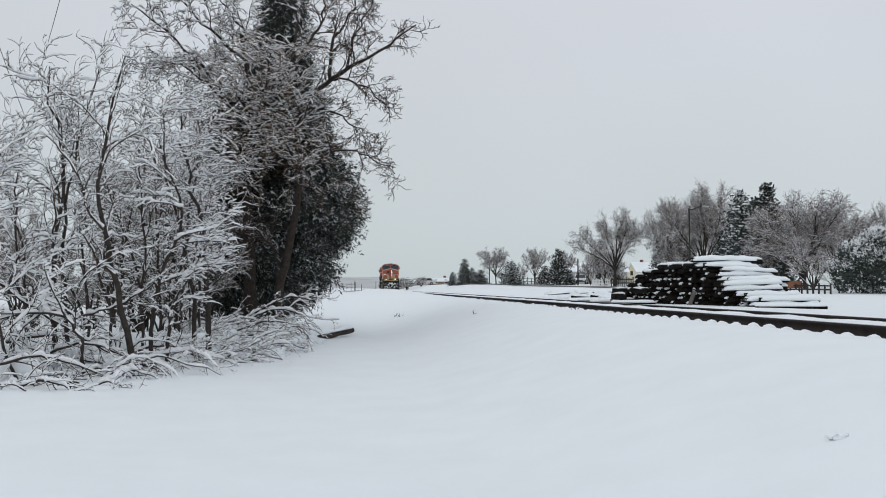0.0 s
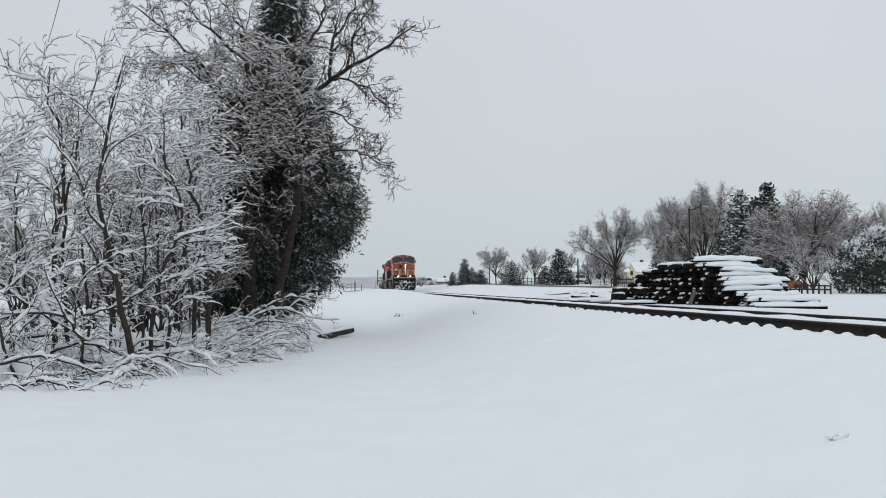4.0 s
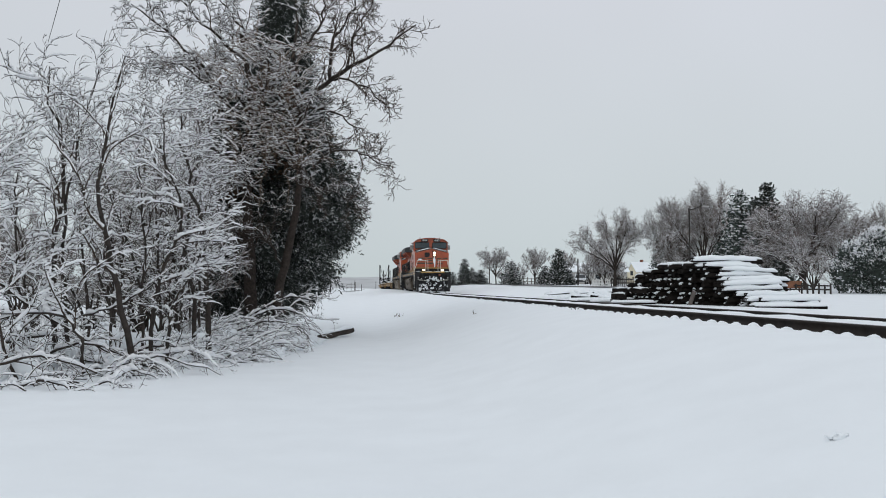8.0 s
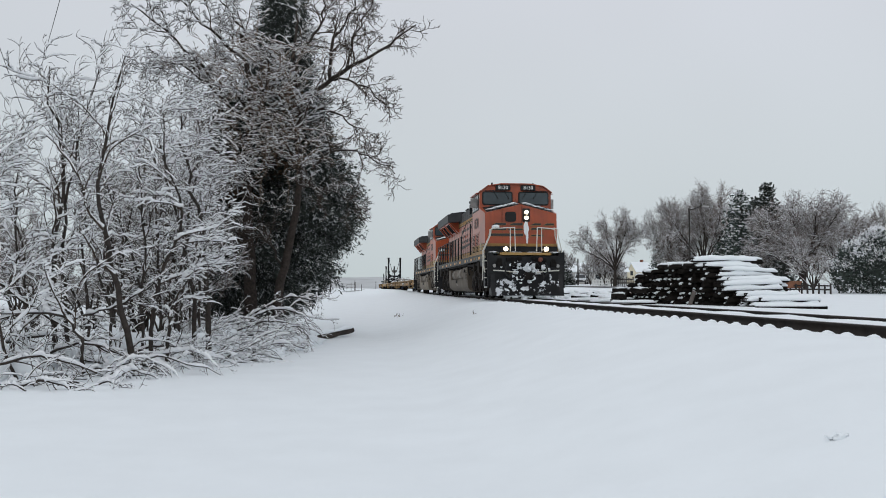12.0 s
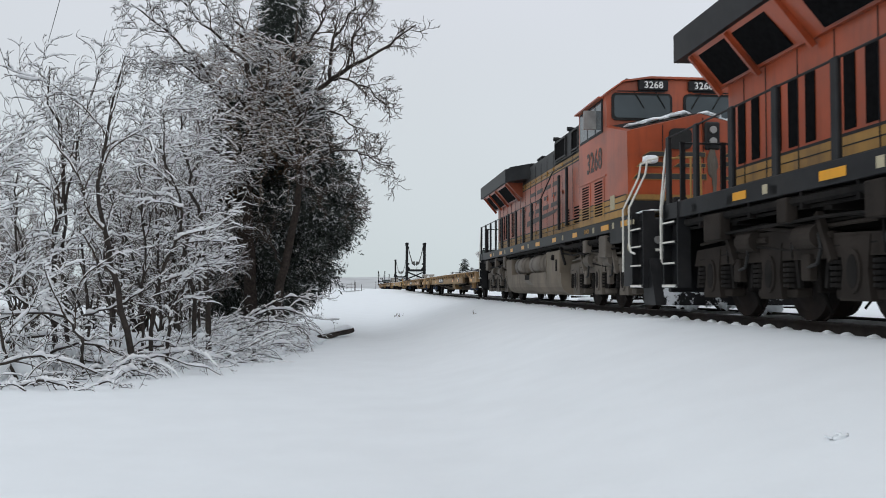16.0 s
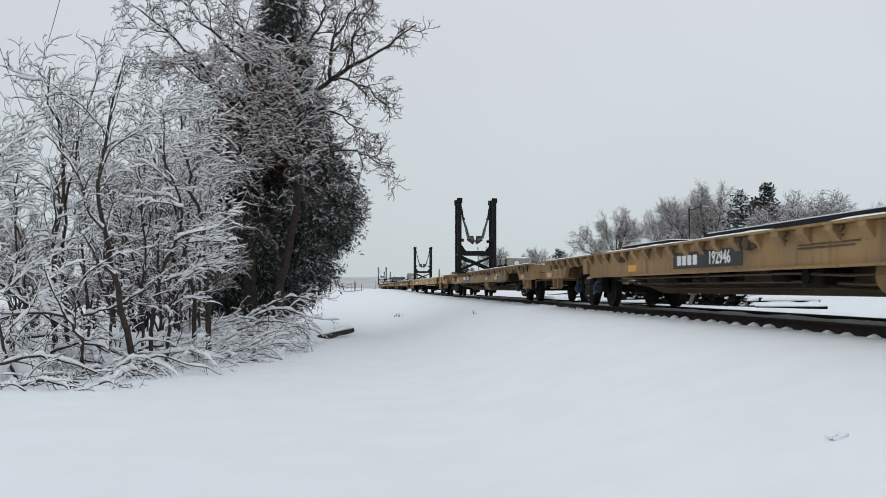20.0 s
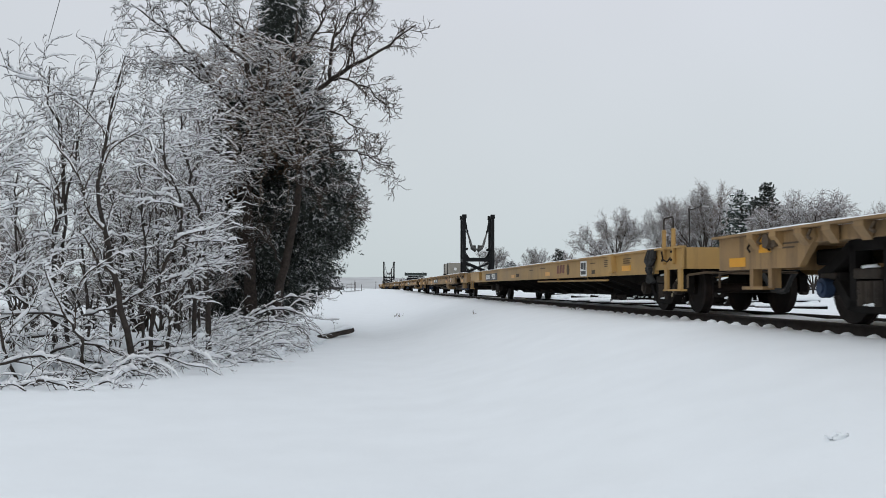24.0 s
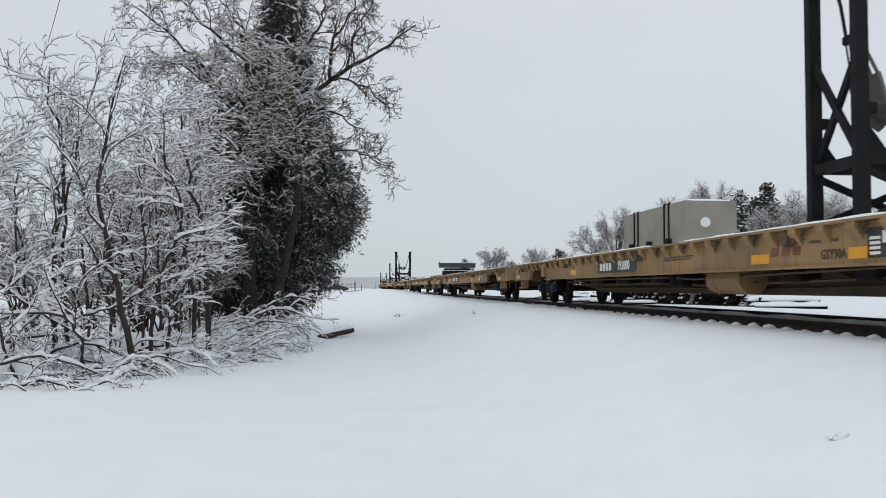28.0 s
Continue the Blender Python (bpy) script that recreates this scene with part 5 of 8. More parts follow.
def build_flatcar_c(label):
    """Smooth-sided flat car with a diagonal-ribbed fishbelly below and end stanchions."""
    c = thing("flatcar", label, "flatcar", "flatcars of the train")
    L = LEN_C
    bm = bmesh.new()
    box(bm, -L + 0.05, -0.05, -1.45, 1.45, 1.0, 1.06)
    part("deck", bm, FLAT_PALE, c)
    for y in (-1, 1):
        bm = bmesh.new()
        box(bm, -L + 1.3, -1.3, y * 1.46, y * 1.53, 0.66, 1.07)
        part("side_sill", bm, FLAT_PALE, c)
        bm = bmesh.new()
        box(bm, -L, 0, y * 1.46, y * 1.58, 1.05, 1.085)
        part("deck_lip", bm, FLAT_PALE, c)
        for x0, x1 in ((-1.3, -0.0), (-L, -L + 1.3)):
            bm = bmesh.new()
            box(bm, x0, x1, y * 1.46, y * 1.53, 0.72, 1.06)
            part("end_apron", bm, FLAT_PALE, c)
            bm = bmesh.new()
            xm = x1 - 0.42 if x1 > -1 else x0 + 0.42
            box(bm, xm - 0.38, xm - 0.24, y * 1.5, y * 1.54, 0.4, 0.74)
            box(bm, xm + 0.24, xm + 0.38, y * 1.5, y * 1.54, 0.4, 0.74)
            box(bm, xm - 0.38, xm + 0.38, y * 1.44, y * 1.56, 0.37, 0.4)
            part("sill_step", bm, FLAT_PALE, c)
        for xr in (-3.2, -10.2, -15.5, -20.7, -23.6):
            bm = bmesh.new()
            stripe(bm, xr, xr + 0.55, y * 1.53, 0.74, 0.84, 0.006)
            part("reflector", bm, REFLECT, c)
        for xr in (-3.75, -L + 3.3):
            bm = bmesh.new()
            prism(bm, [(xr - 0.1, 0.74), (xr - 0.06, 1.06), (xr + 0.14, 1.06), (xr + 0.2, 0.74)], "y", y * 1.53, y * 1.63)
            lens_blob(bm, (xr + 0.05, y * 1.6, 0.73), 0.16, 0.05, 0.04, 1, 0.3, 1)
            part("jacking_pad", bm, FLAT_PALE, c)
    bm = bmesh.new()
    prism(bm, [(-1.2, 1.0), (-1.2, 0.72), (-5.0, 0.6), (-7.2, 0.26), (-L + 7.2, 0.26), (-L + 5.0, 0.6), (-L + 1.2, 0.72), (-L + 1.2, 1.0)], "y", -0.5, 0.5)
    part("center_sill", bm, UNDER_DARK, c)
    for k in range(13):
        x = -4.6 - k * 1.4
        for y in (-1, 1):
            bm = bmesh.new()
            beam(bm, (x, y * 1.46, 0.68), (x, y * 0.5, 0.34), 0.07, 0.1)
            part("outrigger", bm, UNDER_DARK, c)
    bm = bmesh.new()
    pipe(bm, [(-4.4, -1.46, 0.58), (-11.5, -1.46, 0.6)], 0.022, 6)
    pipe(bm, [(-6.0, -1.46, 0.58), (-6.0, -1.46, 0.7)], 0.02, 6)
    pipe(bm, [(-9.0, -1.46, 0.58), (-9.0, -1.46, 0.7)], 0.02, 6)
    part("brake_pipe", bm, FLAT_PALE, c)
    # end stanchion: two bolted posts and a thin hoop above the deck
    for x in (-0.3, -0.74):
        bm = bmesh.new()
        box(bm, x - 0.03, x + 0.03, -1.59, -1.53, 0.8, 1.37, 0.008)
        part("stanchion_post", bm, FLAT_PALE, c)
        for z in (0.87, 1.0):
            bm = bmesh.new()
            cyl(bm, (x, -1.59, z), (x, -1.61, z), 0.02, 6)
            part("bolt", bm, UNDER_DARK, c)
    bm = bmesh.new()
    pipe(bm, [(-0.74, -1.56, 1.35), (-0.74, -1.56, 1.53), (-0.7, -1.56, 1.56), (-0.34, -1.56, 1.56), (-0.3, -1.56, 1.53), (-0.3, -1.56, 1.35)], 0.015, 6)
    part("hoop", bm, CAR_FRAME, c)
    bm = bmesh.new()
    pipe(bm, [(-0.74, -1.6, 0.98), (-0.66, -1.61, 0.88), (-0.5, -1.6, 0.84), (-0.34, -1.6, 0.9)], 0.013, 6)
    part("tie_chain", bm, UNDER_DARK, c)
    sn = part("deck_snow", snow_ridge(25.0, 0.16, 0.035, 3, 80), SNOW, c, "", True)
    sn.location = (-25.4, -1.5, 1.085)
    bm = bmesh.new()
    for k in range(5):
        dx = -0.16 + 0.08 * k
        pipe(bm, [(-1.35 + dx * 0.8, -1.56, 1.06), (-1.35 + dx * 1.2, -1.6, 0.9), (-1.35 - dx * 0.5, -1.62, 0.74), (-1.35 + dx * 0.8, -1.58, 0.52)], 0.045, 6)
    part("brake_hose_bundle", bm, RUBBER, c)
    for x, s in ((0.0, 1), (-L, -1)):
        bm = bmesh.new()
        box(bm, x - 0.06 * s, x, -1.5, 1.5, 0.72, 1.06)
        part("end_plate", bm, FLAT_PALE, c)
        bm = bmesh.new()
        box(bm, x - 0.8 * s, x + 0.62 * s, -0.13, 0.13, 0.74, 0.96, 0.03)
        box(bm, x + 0.5 * s, x + 0.78 * s, -0.18, 0.18, 0.7, 1.0, 0.05)
        part("coupler", bm, UNDER_DARK, c)
        bm = bmesh.new()
        pipe(bm, [(x + 0.1 * s, -1.48, 0.42), (x + 0.1 * s, -1.48, 0.62), (x + 0.12 * s, -1.2, 0.66), (x + 0.14 * s, -0.3, 0.64)], 0.018, 6)
        part("uncoupling_rod", bm, FLAT_UNDER, c)
        bm = bmesh.new()
        pipe(bm, [(x + 0.1 * s, -0.3, 0.72), (x + 0.3 * s, -0.32, 0.56), (x + 0.5 * s, -0.3, 0.38), (x + 0.7 * s, -0.28, 0.36), (x + 0.86 * s, -0.26, 0.42)], 0.034, 7)
        part("air_hose", bm, RUBBER, c)
    bm = bmesh.new()
    stripe(bm, -21.35, -18.5, -1.53, 0.7, 0.96, 0.008)
    part("number_panel", bm, DECAL, c, "black panel with the car's white number")
    bars(c, [(-21.2 + i * 0.26, -21.02 + i * 0.26, 0.75, 0.91) for i in range(4)], -1.54, WHITE)
    side_text("993333", 0.27, -19.3, 0.83, c, WHITE, "car_number")
    bm = bmesh.new()
    stripe(bm, -6.4, -5.85, -1.53, 0.68, 1.02, 0.006)
    part("notice_panel", bm, WHITE, c)
    bars(c, [(-6.34, -6.14, 0.84, 0.98), (-6.1, -5.92, 0.82, 0.98), (-6.34, -5.92, 0.72, 0.8)], -1.537, DECAL)
    bm = bmesh.new()
    for x0 in (-8.75, -8.45, -8.15):
        slanted(bm, [(x0 - 0.06, 0.78), (x0 + 0.14, 0.78), (x0 + 0.19, 0.98), (x0 - 0.01, 0.98)], -1.53)
    part("emblem", bm, PIPE_RED, c)
    bm = bmesh.new()
    cyl(bm, (-7.6, -1.531, 0.86), (-7.6, -1.537, 0.86), 0.13, 20)
    part("round_emblem", bm, FLAT_UNDER, c)
    bars(c, [(-3.1, -2.6, 0.96, 0.975), (-3.1, -2.7, 0.92, 0.935), (-3.1, -2.65, 0.88, 0.895), (-4.4, -3.7, 0.97, 0.985), (-4.4, -3.9, 0.93, 0.945), (-4.4, -3.8, 0.89, 0.905), (-4.4, -3.85, 0.85, 0.865), (-5.5, -5.1, 0.94, 0.955), (-5.4, -5.15, 0.72, 0.8), (-10.9, -10.2, 0.94, 0.96), (-12.4, -11.9, 0.92, 0.94), (-14.6, -14.1, 0.76, 0.86)])
    car_truck(c, -2.15)
    car_truck(c, -L + 4.4 + 0.4)
    return c


TRAIN = []   # (thing, front offset behind the lead locomotive's front, length)
TRAIN.append((loco_lead, 0.0, 21.5))
TRAIN.append((loco_trail, -LOCO, 21.5))
car_1 = build_flatcar_a("192946", "weathered tan flatcar with dark low racks and snow on its deck", ((-1.5, 0.95, "BOTH VALVE", 0.11),))
car_2 = build_flatcar_a("192871", "weathered tan flatcar carrying a black sling tower and a crate", ((-20.2, 0.93, "LD LMT 2038", 0.17), (-20.2, 0.8, "LT WT 8220", 0.17)))
car_3 = build_flatcar_c("empty pale yellow flatcar with smooth sides and dark ribbed underframe")
car_4 = build_flatcar_a("193000", "weathered tan flatcar carrying a sling tower and a grey crate", ((-7.6, 0.78, "GSY90A", 0.15),))
TRAIN += [(car_1, -44.6, LEN_A), (car_2, -73.05, LEN_A), (car_3, -101.4, LEN_C), (car_4, -128.95, LEN_A)]


# ---- trees and brush ----
def grow_line(rng, p, d, length, k, wob, pull):
    """A wandering twig: k points from p; pull bends it (x, y, z) as it goes."""
    pts = np.empty((k, 3))
    pts[0] = p
    d = np.array(d, dtype=float)
    step = length / (k - 1)
    for i in range(1, k):
        d = d + np.array([rng.gauss(0, wob) + pull[0], rng.gauss(0, wob) + pull[1], rng.gauss(0, wob) + pull[2]])
        d /= math.sqrt(d[0] * d[0] + d[1] * d[1] + d[2] * d[2]) + 1e-9
        pts[i] = pts[i - 1] + d * step
    return pts


def along(pts, f):
    x = f * (len(pts) - 1)
    i = min(int(x), len(pts) - 2)
    return pts[i] + (pts[i + 1] - pts[i]) * (x - i), pts[i + 1] - pts[i]


def sprout(rng, pts, r0, r1, spec, out, level=0, rmin=0.004):
    """spec rows: count, shortest, longest, angle, lift, points, wobble, pull, first place along the parent."""
    out.append((pts, r0, r1, level))
    if level >= len(spec):
        return
    n, l0, l1, ang, lift, k, wob, pull, first = spec[level]
    for i in range(n):
        f = first + (1 - first) * ((i + rng.random()) / n)
        p, tan = along(pts, f)
        tan = tan / (np.linalg.norm(tan) + 1e-9)
        side = np.array([rng.gauss(0, 1), rng.gauss(0, 1), rng.gauss(0, 0.8)])
        side -= tan * side.dot(tan)
        side /= np.linalg.norm(side) + 1e-9
        a = ang * rng.uniform(0.7, 1.25)
        d = tan * math.cos(a) + side * math.sin(a)
        d[2] += lift
        d /= np.linalg.norm(d)
        r = r0 + (r1 - r0) * f
        ln = rng.uniform(l0, l1) * (1.15 - 0.5 * f)
        rc = max(min(r * 0.62, ln * 0.021), rmin)
        sprout(rng, grow_line(rng, p, d, ln, k, wob, pull), rc, max(rc * 0.3, rmin * 0.55), spec, out, level + 1, rmin)


def tube_arrays(lines, sides, flat=1.0):
    """Round (or flattened) tubes along lines given as (points, radius at the start, radius at the end)."""
    by_k = {}
    for pts, r0, r1 in lines:
        by_k.setdefault(len(pts), []).append((pts, r0, r1))
    vs, fs, base = [], [], 0
    ang = np.arange(sides) * 2 * math.pi / sides + 0.4
    for k, group in by_k.items():
        P = np.array([g[0] for g in group])
        t = np.linspace(0, 1, k)
        if group[0][2] is None:
            R = np.array([g[1] for g in group])
        else:
            R = np.array([g[1] for g in group])[:, None] * (1 - t) + np.array([g[2] for g in group])[:, None] * t
        T = np.gradient(P, axis=1)
        T /= np.linalg.norm(T, axis=2, keepdims=True) + 1e-9
        mean = np.abs(T.mean(axis=1)[:, 2]) > 0.85
        ref = np.where(mean[:, None], np.array([1.0, 0, 0]), np.array([0, 0, 1.0]))[:, None, :]
        A = np.cross(T, ref)
        A /= np.linalg.norm(A, axis=2, keepdims=True) + 1e-9
        Bv = np.cross(A, T)
        ring = P[:, :, None, :] + R[:, :, None, None] * (np.cos(ang)[:, None] * A[:, :, None, :] + flat * np.sin(ang)[:, None] * Bv[:, :, None, :])
        n = len(group)
        vs.append(ring.reshape(-1, 3))
        idx = base + np.arange(n * k * sides).reshape(n, k, sides)
        nxt = np.roll(idx, -1, axis=2)
        fs.append(np.stack([idx[:, :-1], nxt[:, :-1], nxt[:, 1:], idx[:, 1:]], -1).reshape(-1, 4))
        base += n * k * sides
    return np.concatenate(vs), np.concatenate(fs)


def snow_lines(rng, branches, chance, thick, rmin=0.0, limit=0.82):
    """Uneven ridges of snow lying on the upper side of branches that are not too steep."""
    out = []
    for pts, r0, r1, level in branches:
        d = pts[-1] - pts[0]
        if abs(d[2]) / (np.linalg.norm(d) + 1e-9) > limit or rng.random() > chance:
            continue
        if level <= 1:
            k = 2 * len(pts) - 1
            u = np.linspace(0, len(pts) - 1, k)
            pts = np.stack([np.interp(u, np.arange(len(pts)), pts[:, i]) for i in range(3)], -1)
        n = len(pts)
        t = np.linspace(0, 1, n)
        r = r0 + (r1 - r0) * t
        flatness = math.sqrt(max(0.0, 1 - (d[2] / (np.linalg.norm(d) + 1e-9)) ** 2))
        lump = np.array([0.0 if rng.random() < 0.16 else rng.uniform(0.3, 1.5) for _ in range(n)])
        slope = np.gradient(pts, axis=0)
        level_here = 1 - np.clip(np.abs(slope[:, 2]) / (np.linalg.norm(slope, axis=1) + 1e-9), 0, 1) ** 2
        th = thick * lump * rng.uniform(0.6, 1.3) * (0.12 + 0.88 * level_here) * (1.1 - 0.45 * t) * (0.55 + 0.45 * flatness)
        q = pts.copy()
        q[:, 2] += r * 0.85 + th * 0.42
        q[:, 0] += np.array([rng.gauss(0, 0.2) for _ in range(n)]) * th
        out.append((q, np.where((lump > 0.01) & (th > 0.0025), r * 0.5 + th * 0.5, 0.0), None))
    return out


def wood(name, branches, material, parent, sides=(8, 5, 4, 3, 3), label="", only=None):
    v, f, base = [], [], 0
    for level in range(6):
        sub = [(p, a, b) for p, a, b, lv in branches if lv == level and (only is None or lv in only)]
        if not sub:
            continue
        vv, ff = tube_arrays(sub, sides[min(level, len(sides) - 1)])
        v.append(vv)
        f.append(ff + base)
        base += len(vv)
    ob = new(name, raw_mesh(name, np.concatenate(v), np.concatenate(f), material, True))
    ob.parent = parent
    if label:
        tagged(ob, label)
    return ob


def snow_part(lines, parent, label="snow lying along the branches", sides=4):
    if not lines:
        return None
    v, f = tube_arrays(lines, sides, 0.8)
    ob = new("snow_cover", raw_mesh("snow_cover", v, f, SNOW_CLUMP, True))
    ob.parent = parent
    return tagged(ob, label, kind="stuff")


def smooth_line(knots, k):
    """Resample a few guide points into a smooth line of k points."""
    q = np.array(knots, dtype=float)
    t = np.concatenate([[0], np.cumsum(np.linalg.norm(np.diff(q, axis=0), axis=1))])
    t /= t[-1]
    u = np.linspace(0, 1, k)
    lin = np.stack([np.interp(u, t, q[:, i]) for i in range(3)], -1)
    for _ in range(2):
        lin[1:-1] = 0.25 * lin[:-2] + 0.5 * lin[1:-1] + 0.25 * lin[2:]
    return lin


def jitter(rng, line, amt):
    n = len(line)
    w = np.array([[rng.gauss(0, amt), rng.gauss(0, amt), rng.gauss(0, amt * 0.5)] for _ in range(n)])
    w[0] = 0
    return line + w


def sway(line, rng, depth):
    """Let a guided stem lean a little towards or away from the viewer as it rises."""
    lean = rng.uniform(-depth, depth)
    line = line.copy()
    line[:, 1] += lean * np.linspace(0, 1, len(line)) ** 1.5
    return line


# young multi-stemmed trees in front: each stem is guided, the rest grows by itself
def stem_spec(reach):
    return [(10, 0.8 * reach, 2.1 * reach, 0.7, 0.16, 11, 0.17, (0.035, 0.0, 0.01), 0.26), (6, 0.3, 0.95 * reach, 0.75, 0.1, 8, 0.22, (0.06, 0.0, -0.01), 0.12), (3, 0.12, 0.42, 0.7, 0.04, 5, 0.28, (0.06, 0.0, -0.04), 0.12)]


stem_rng = random.Random(11)


def young_tree(r, knots, reach=1.0):
    rng = stem_rng
    base = knots[0]
    tree = thing("young_tree", "slender bare tree with snow along every twig", "tree", "bare trees in the thicket")
    tree.location = (base[0], base[1], ground_at(base[0], base[1]) - 0.03)
    line = sway(jitter(rng, smooth_line(knots, 16), 0.025), rng, 0.5) - np.array(tree.location)
    line[0, 2] = min(line[0, 2], 0.0)
    out = []
    r *= 0.68
    sprout(rng, line, r, r * 0.2, stem_spec(reach), out, 0, 0.0058)
    wood("stem", out, BARK, tree, only=(0,))
    tagged(wood("twig_growth", out, TWIG, tree, only=(1, 2, 3)), kind="stuff")
    snow_part(snow_lines(rng, [b for b in out if b[3] < 2], 0.97, 0.085, 0.0, 0.95) + snow_lines(rng, [b for b in out if b[3] == 2], 0.95, 0.056, 0.0, 0.94) + snow_lines(rng, [b for b in out if b[3] == 3], 0.85, 0.032, 0.0, 0.93), tree)


young_tree(0.075, [(-6.52, 15.50, -0.93), (-6.77, 15.50, -0.08), (-6.77, 15.50, 0.79), (-6.69, 15.50, 1.67), (-6.56, 15.50, 2.45), (-6.71, 15.50, 3.04), (-7.06, 15.50, 3.53), (-7.02, 15.50, 4.37)])
young_tree(0.06, [(-6.59, 15.80, -0.90), (-6.58, 15.80, -0.09), (-6.70, 15.80, 0.70), (-6.64, 15.80, 1.59), (-6.53, 15.80, 2.49), (-6.42, 15.80, 3.09), (-6.05, 15.80, 4.25)])
young_tree(0.085, [(-5.11, 15.00, -1.00), (-5.27, 15.00, -0.25), (-5.44, 15.00, 0.59), (-5.65, 15.00, 1.44), (-5.78, 15.00, 1.96), (-5.67, 15.00, 2.67), (-5.46, 15.00, 3.43), (-5.29, 15.00, 4.25)])
young_tree(0.06, [(-5.13, 16.00, -0.97), (-5.16, 16.00, -0.20), (-5.00, 16.00, 0.61), (-4.74, 16.00, 1.21), (-4.57, 16.00, 1.81), (-4.98, 16.00, 2.72), (-5.00, 16.00, 3.54)], 0.65)
young_tree(0.05, [(-4.91, 16.00, -0.91), (-4.80, 16.00, 0.11), (-4.46, 16.00, 0.91), (-4.15, 16.00, 1.61)], 0.5)
young_tree(0.085, [(-4.65, 18.00, -0.58), (-4.71, 18.00, 0.52), (-4.77, 18.00, 1.42), (-4.98, 18.00, 2.44), (-5.25, 18.00, 3.47), (-5.17, 18.00, 4.27)], 0.5)
young_tree(0.07, [(-4.99, 18.20, -0.53), (-5.04, 18.20, 0.18), (-5.19, 18.20, 1.32), (-5.54, 18.20, 2.23), (-5.70, 18.20, 3.27), (-6.01, 18.20, 4.08)])
young_tree(0.04, [(-6.41, 13.60, -1.12), (-6.59, 13.60, -0.36), (-6.85, 13.60, 0.49), (-6.96, 13.60, 1.34)])
young_tree(0.045, [(-5.58, 17.00, -1.03), (-5.72, 17.00, -0.13), (-5.57, 17.00, 1.04), (-5.66, 17.00, 2.01), (-5.83, 17.00, 2.87), (-5.61, 17.00, 3.95)])
young_tree(0.05, [(-7.38, 16.40, -1.13), (-7.61, 16.40, -0.11), (-7.56, 16.40, 1.22), (-7.87, 16.40, 2.15), (-8.16, 16.40, 2.88)])
young_tree(0.045, [(-6.14, 16.80, -1.01), (-6.14, 16.80, -0.12), (-6.51, 16.80, 1.03), (-6.70, 16.80, 2.09), (-6.91, 16.80, 3.16), (-6.84, 16.80, 3.80)])
young_tree(0.05, [(-5.60, 19.00, -1.04), (-5.46, 19.00, 0.29), (-5.42, 19.00, 1.48), (-5.27, 19.00, 2.92), (-5.15, 19.00, 4.00)], 0.7)
young_tree(0.05, [(-5.43, 20.00, -0.69), (-5.36, 20.00, 0.53), (-5.53, 20.00, 1.66), (-5.39, 20.00, 3.05), (-5.62, 20.00, 4.32)], 0.7)
young_tree(0.045, [(-7.14, 15.20, -1.13), (-7.32, 15.20, -0.07), (-7.20, 15.20, 1.16), (-7.37, 15.20, 2.12), (-7.15, 15.20, 2.70), (-7.24, 15.20, 3.23)])
young_tree(0.05, [(-7.60, 14.80, -1.17), (-7.54, 14.80, -0.06), (-7.75, 14.80, 1.14), (-7.49, 14.80, 1.98), (-7.27, 14.80, 2.73)])
young_tree(0.045, [(-6.92, 17.50, -1.13), (-6.83, 17.50, 0.07), (-7.08, 17.50, 1.28), (-6.88, 17.50, 2.38), (-7.56, 17.50, 3.38), (-7.47, 17.50, 4.27)])
young_tree(0.055, [(-5.59, 14.20, -1.06), (-5.62, 14.20, -0.57), (-5.70, 14.20, -0.17), (-6.17, 14.20, 0.07), (-6.69, 14.00, -0.04), (-7.21, 14.00, -0.17)])


# old bare tree with two trunks; limbs reach over the open field
OPEN_SPEC = [(14, 0.5, 1.4, 0.8, 0.14, 9, 0.22, (0.0, 0.0, -0.01), 0.16), (7, 0.2, 0.6, 0.8, 0.02, 6, 0.28, (0.01, 0.0, -0.05), 0.15), (4, 0.08, 0.28, 0.75, 0.0, 4, 0.3, (0.0, 0.0, -0.08), 0.15)]
LIMB_SPEC = [(14, 0.6, 1.7, 0.8, 0.1, 8, 0.24, (0.0, 0.0, 0.0), 0.12), (8, 0.25, 0.8, 0.8, 0.02, 6, 0.28, (0.02, 0.0, -0.03), 0.15), (5, 0.1, 0.36, 0.75, 0.0, 4, 0.3, (0.0, 0.0, -0.06), 0.15)]
TRUNK_SPEC = [(20, 0.8, 2.1, 0.9, 0.1, 8, 0.2, (0.0, 0.0, 0.0), 0.4), (8, 0.3, 0.9, 0.8, 0.0, 5, 0.22, (0.0, 0.0, -0.02), 0.2), (4, 0.14, 0.4, 0.7, 0.0, 4, 0.24, (0.0, 0.0, -0.03), 0.2)]
elm_rng = random.Random(23)
elm_foot = np.array((-5.71, 27.00, ground_at(-5.71, 27.00) - 0.05))
elm = thing("elm_tree", "tall old bare tree with furrowed trunks and snow-dusted limbs", "tree")
elm.location = elm_foot
elm_dust = []


def elm_trunk(r, knots):
    line = jitter(elm_rng, smooth_line(knots, 18), 0.03) - elm_foot
    line[0, 2] = 0
    out = []
    sprout(elm_rng, line, r, r * 0.25, TRUNK_SPEC, out, 0, 0.0075)
    wood("trunk", out, TRUNK, elm, (12, 5, 4, 3), only=(0,))
    tagged(wood("branch_growth", out, TWIG, elm, only=(1, 2, 3)), kind="stuff")
    elm_dust.extend(snow_lines(elm_rng, out[1:], 0.97, 0.06))


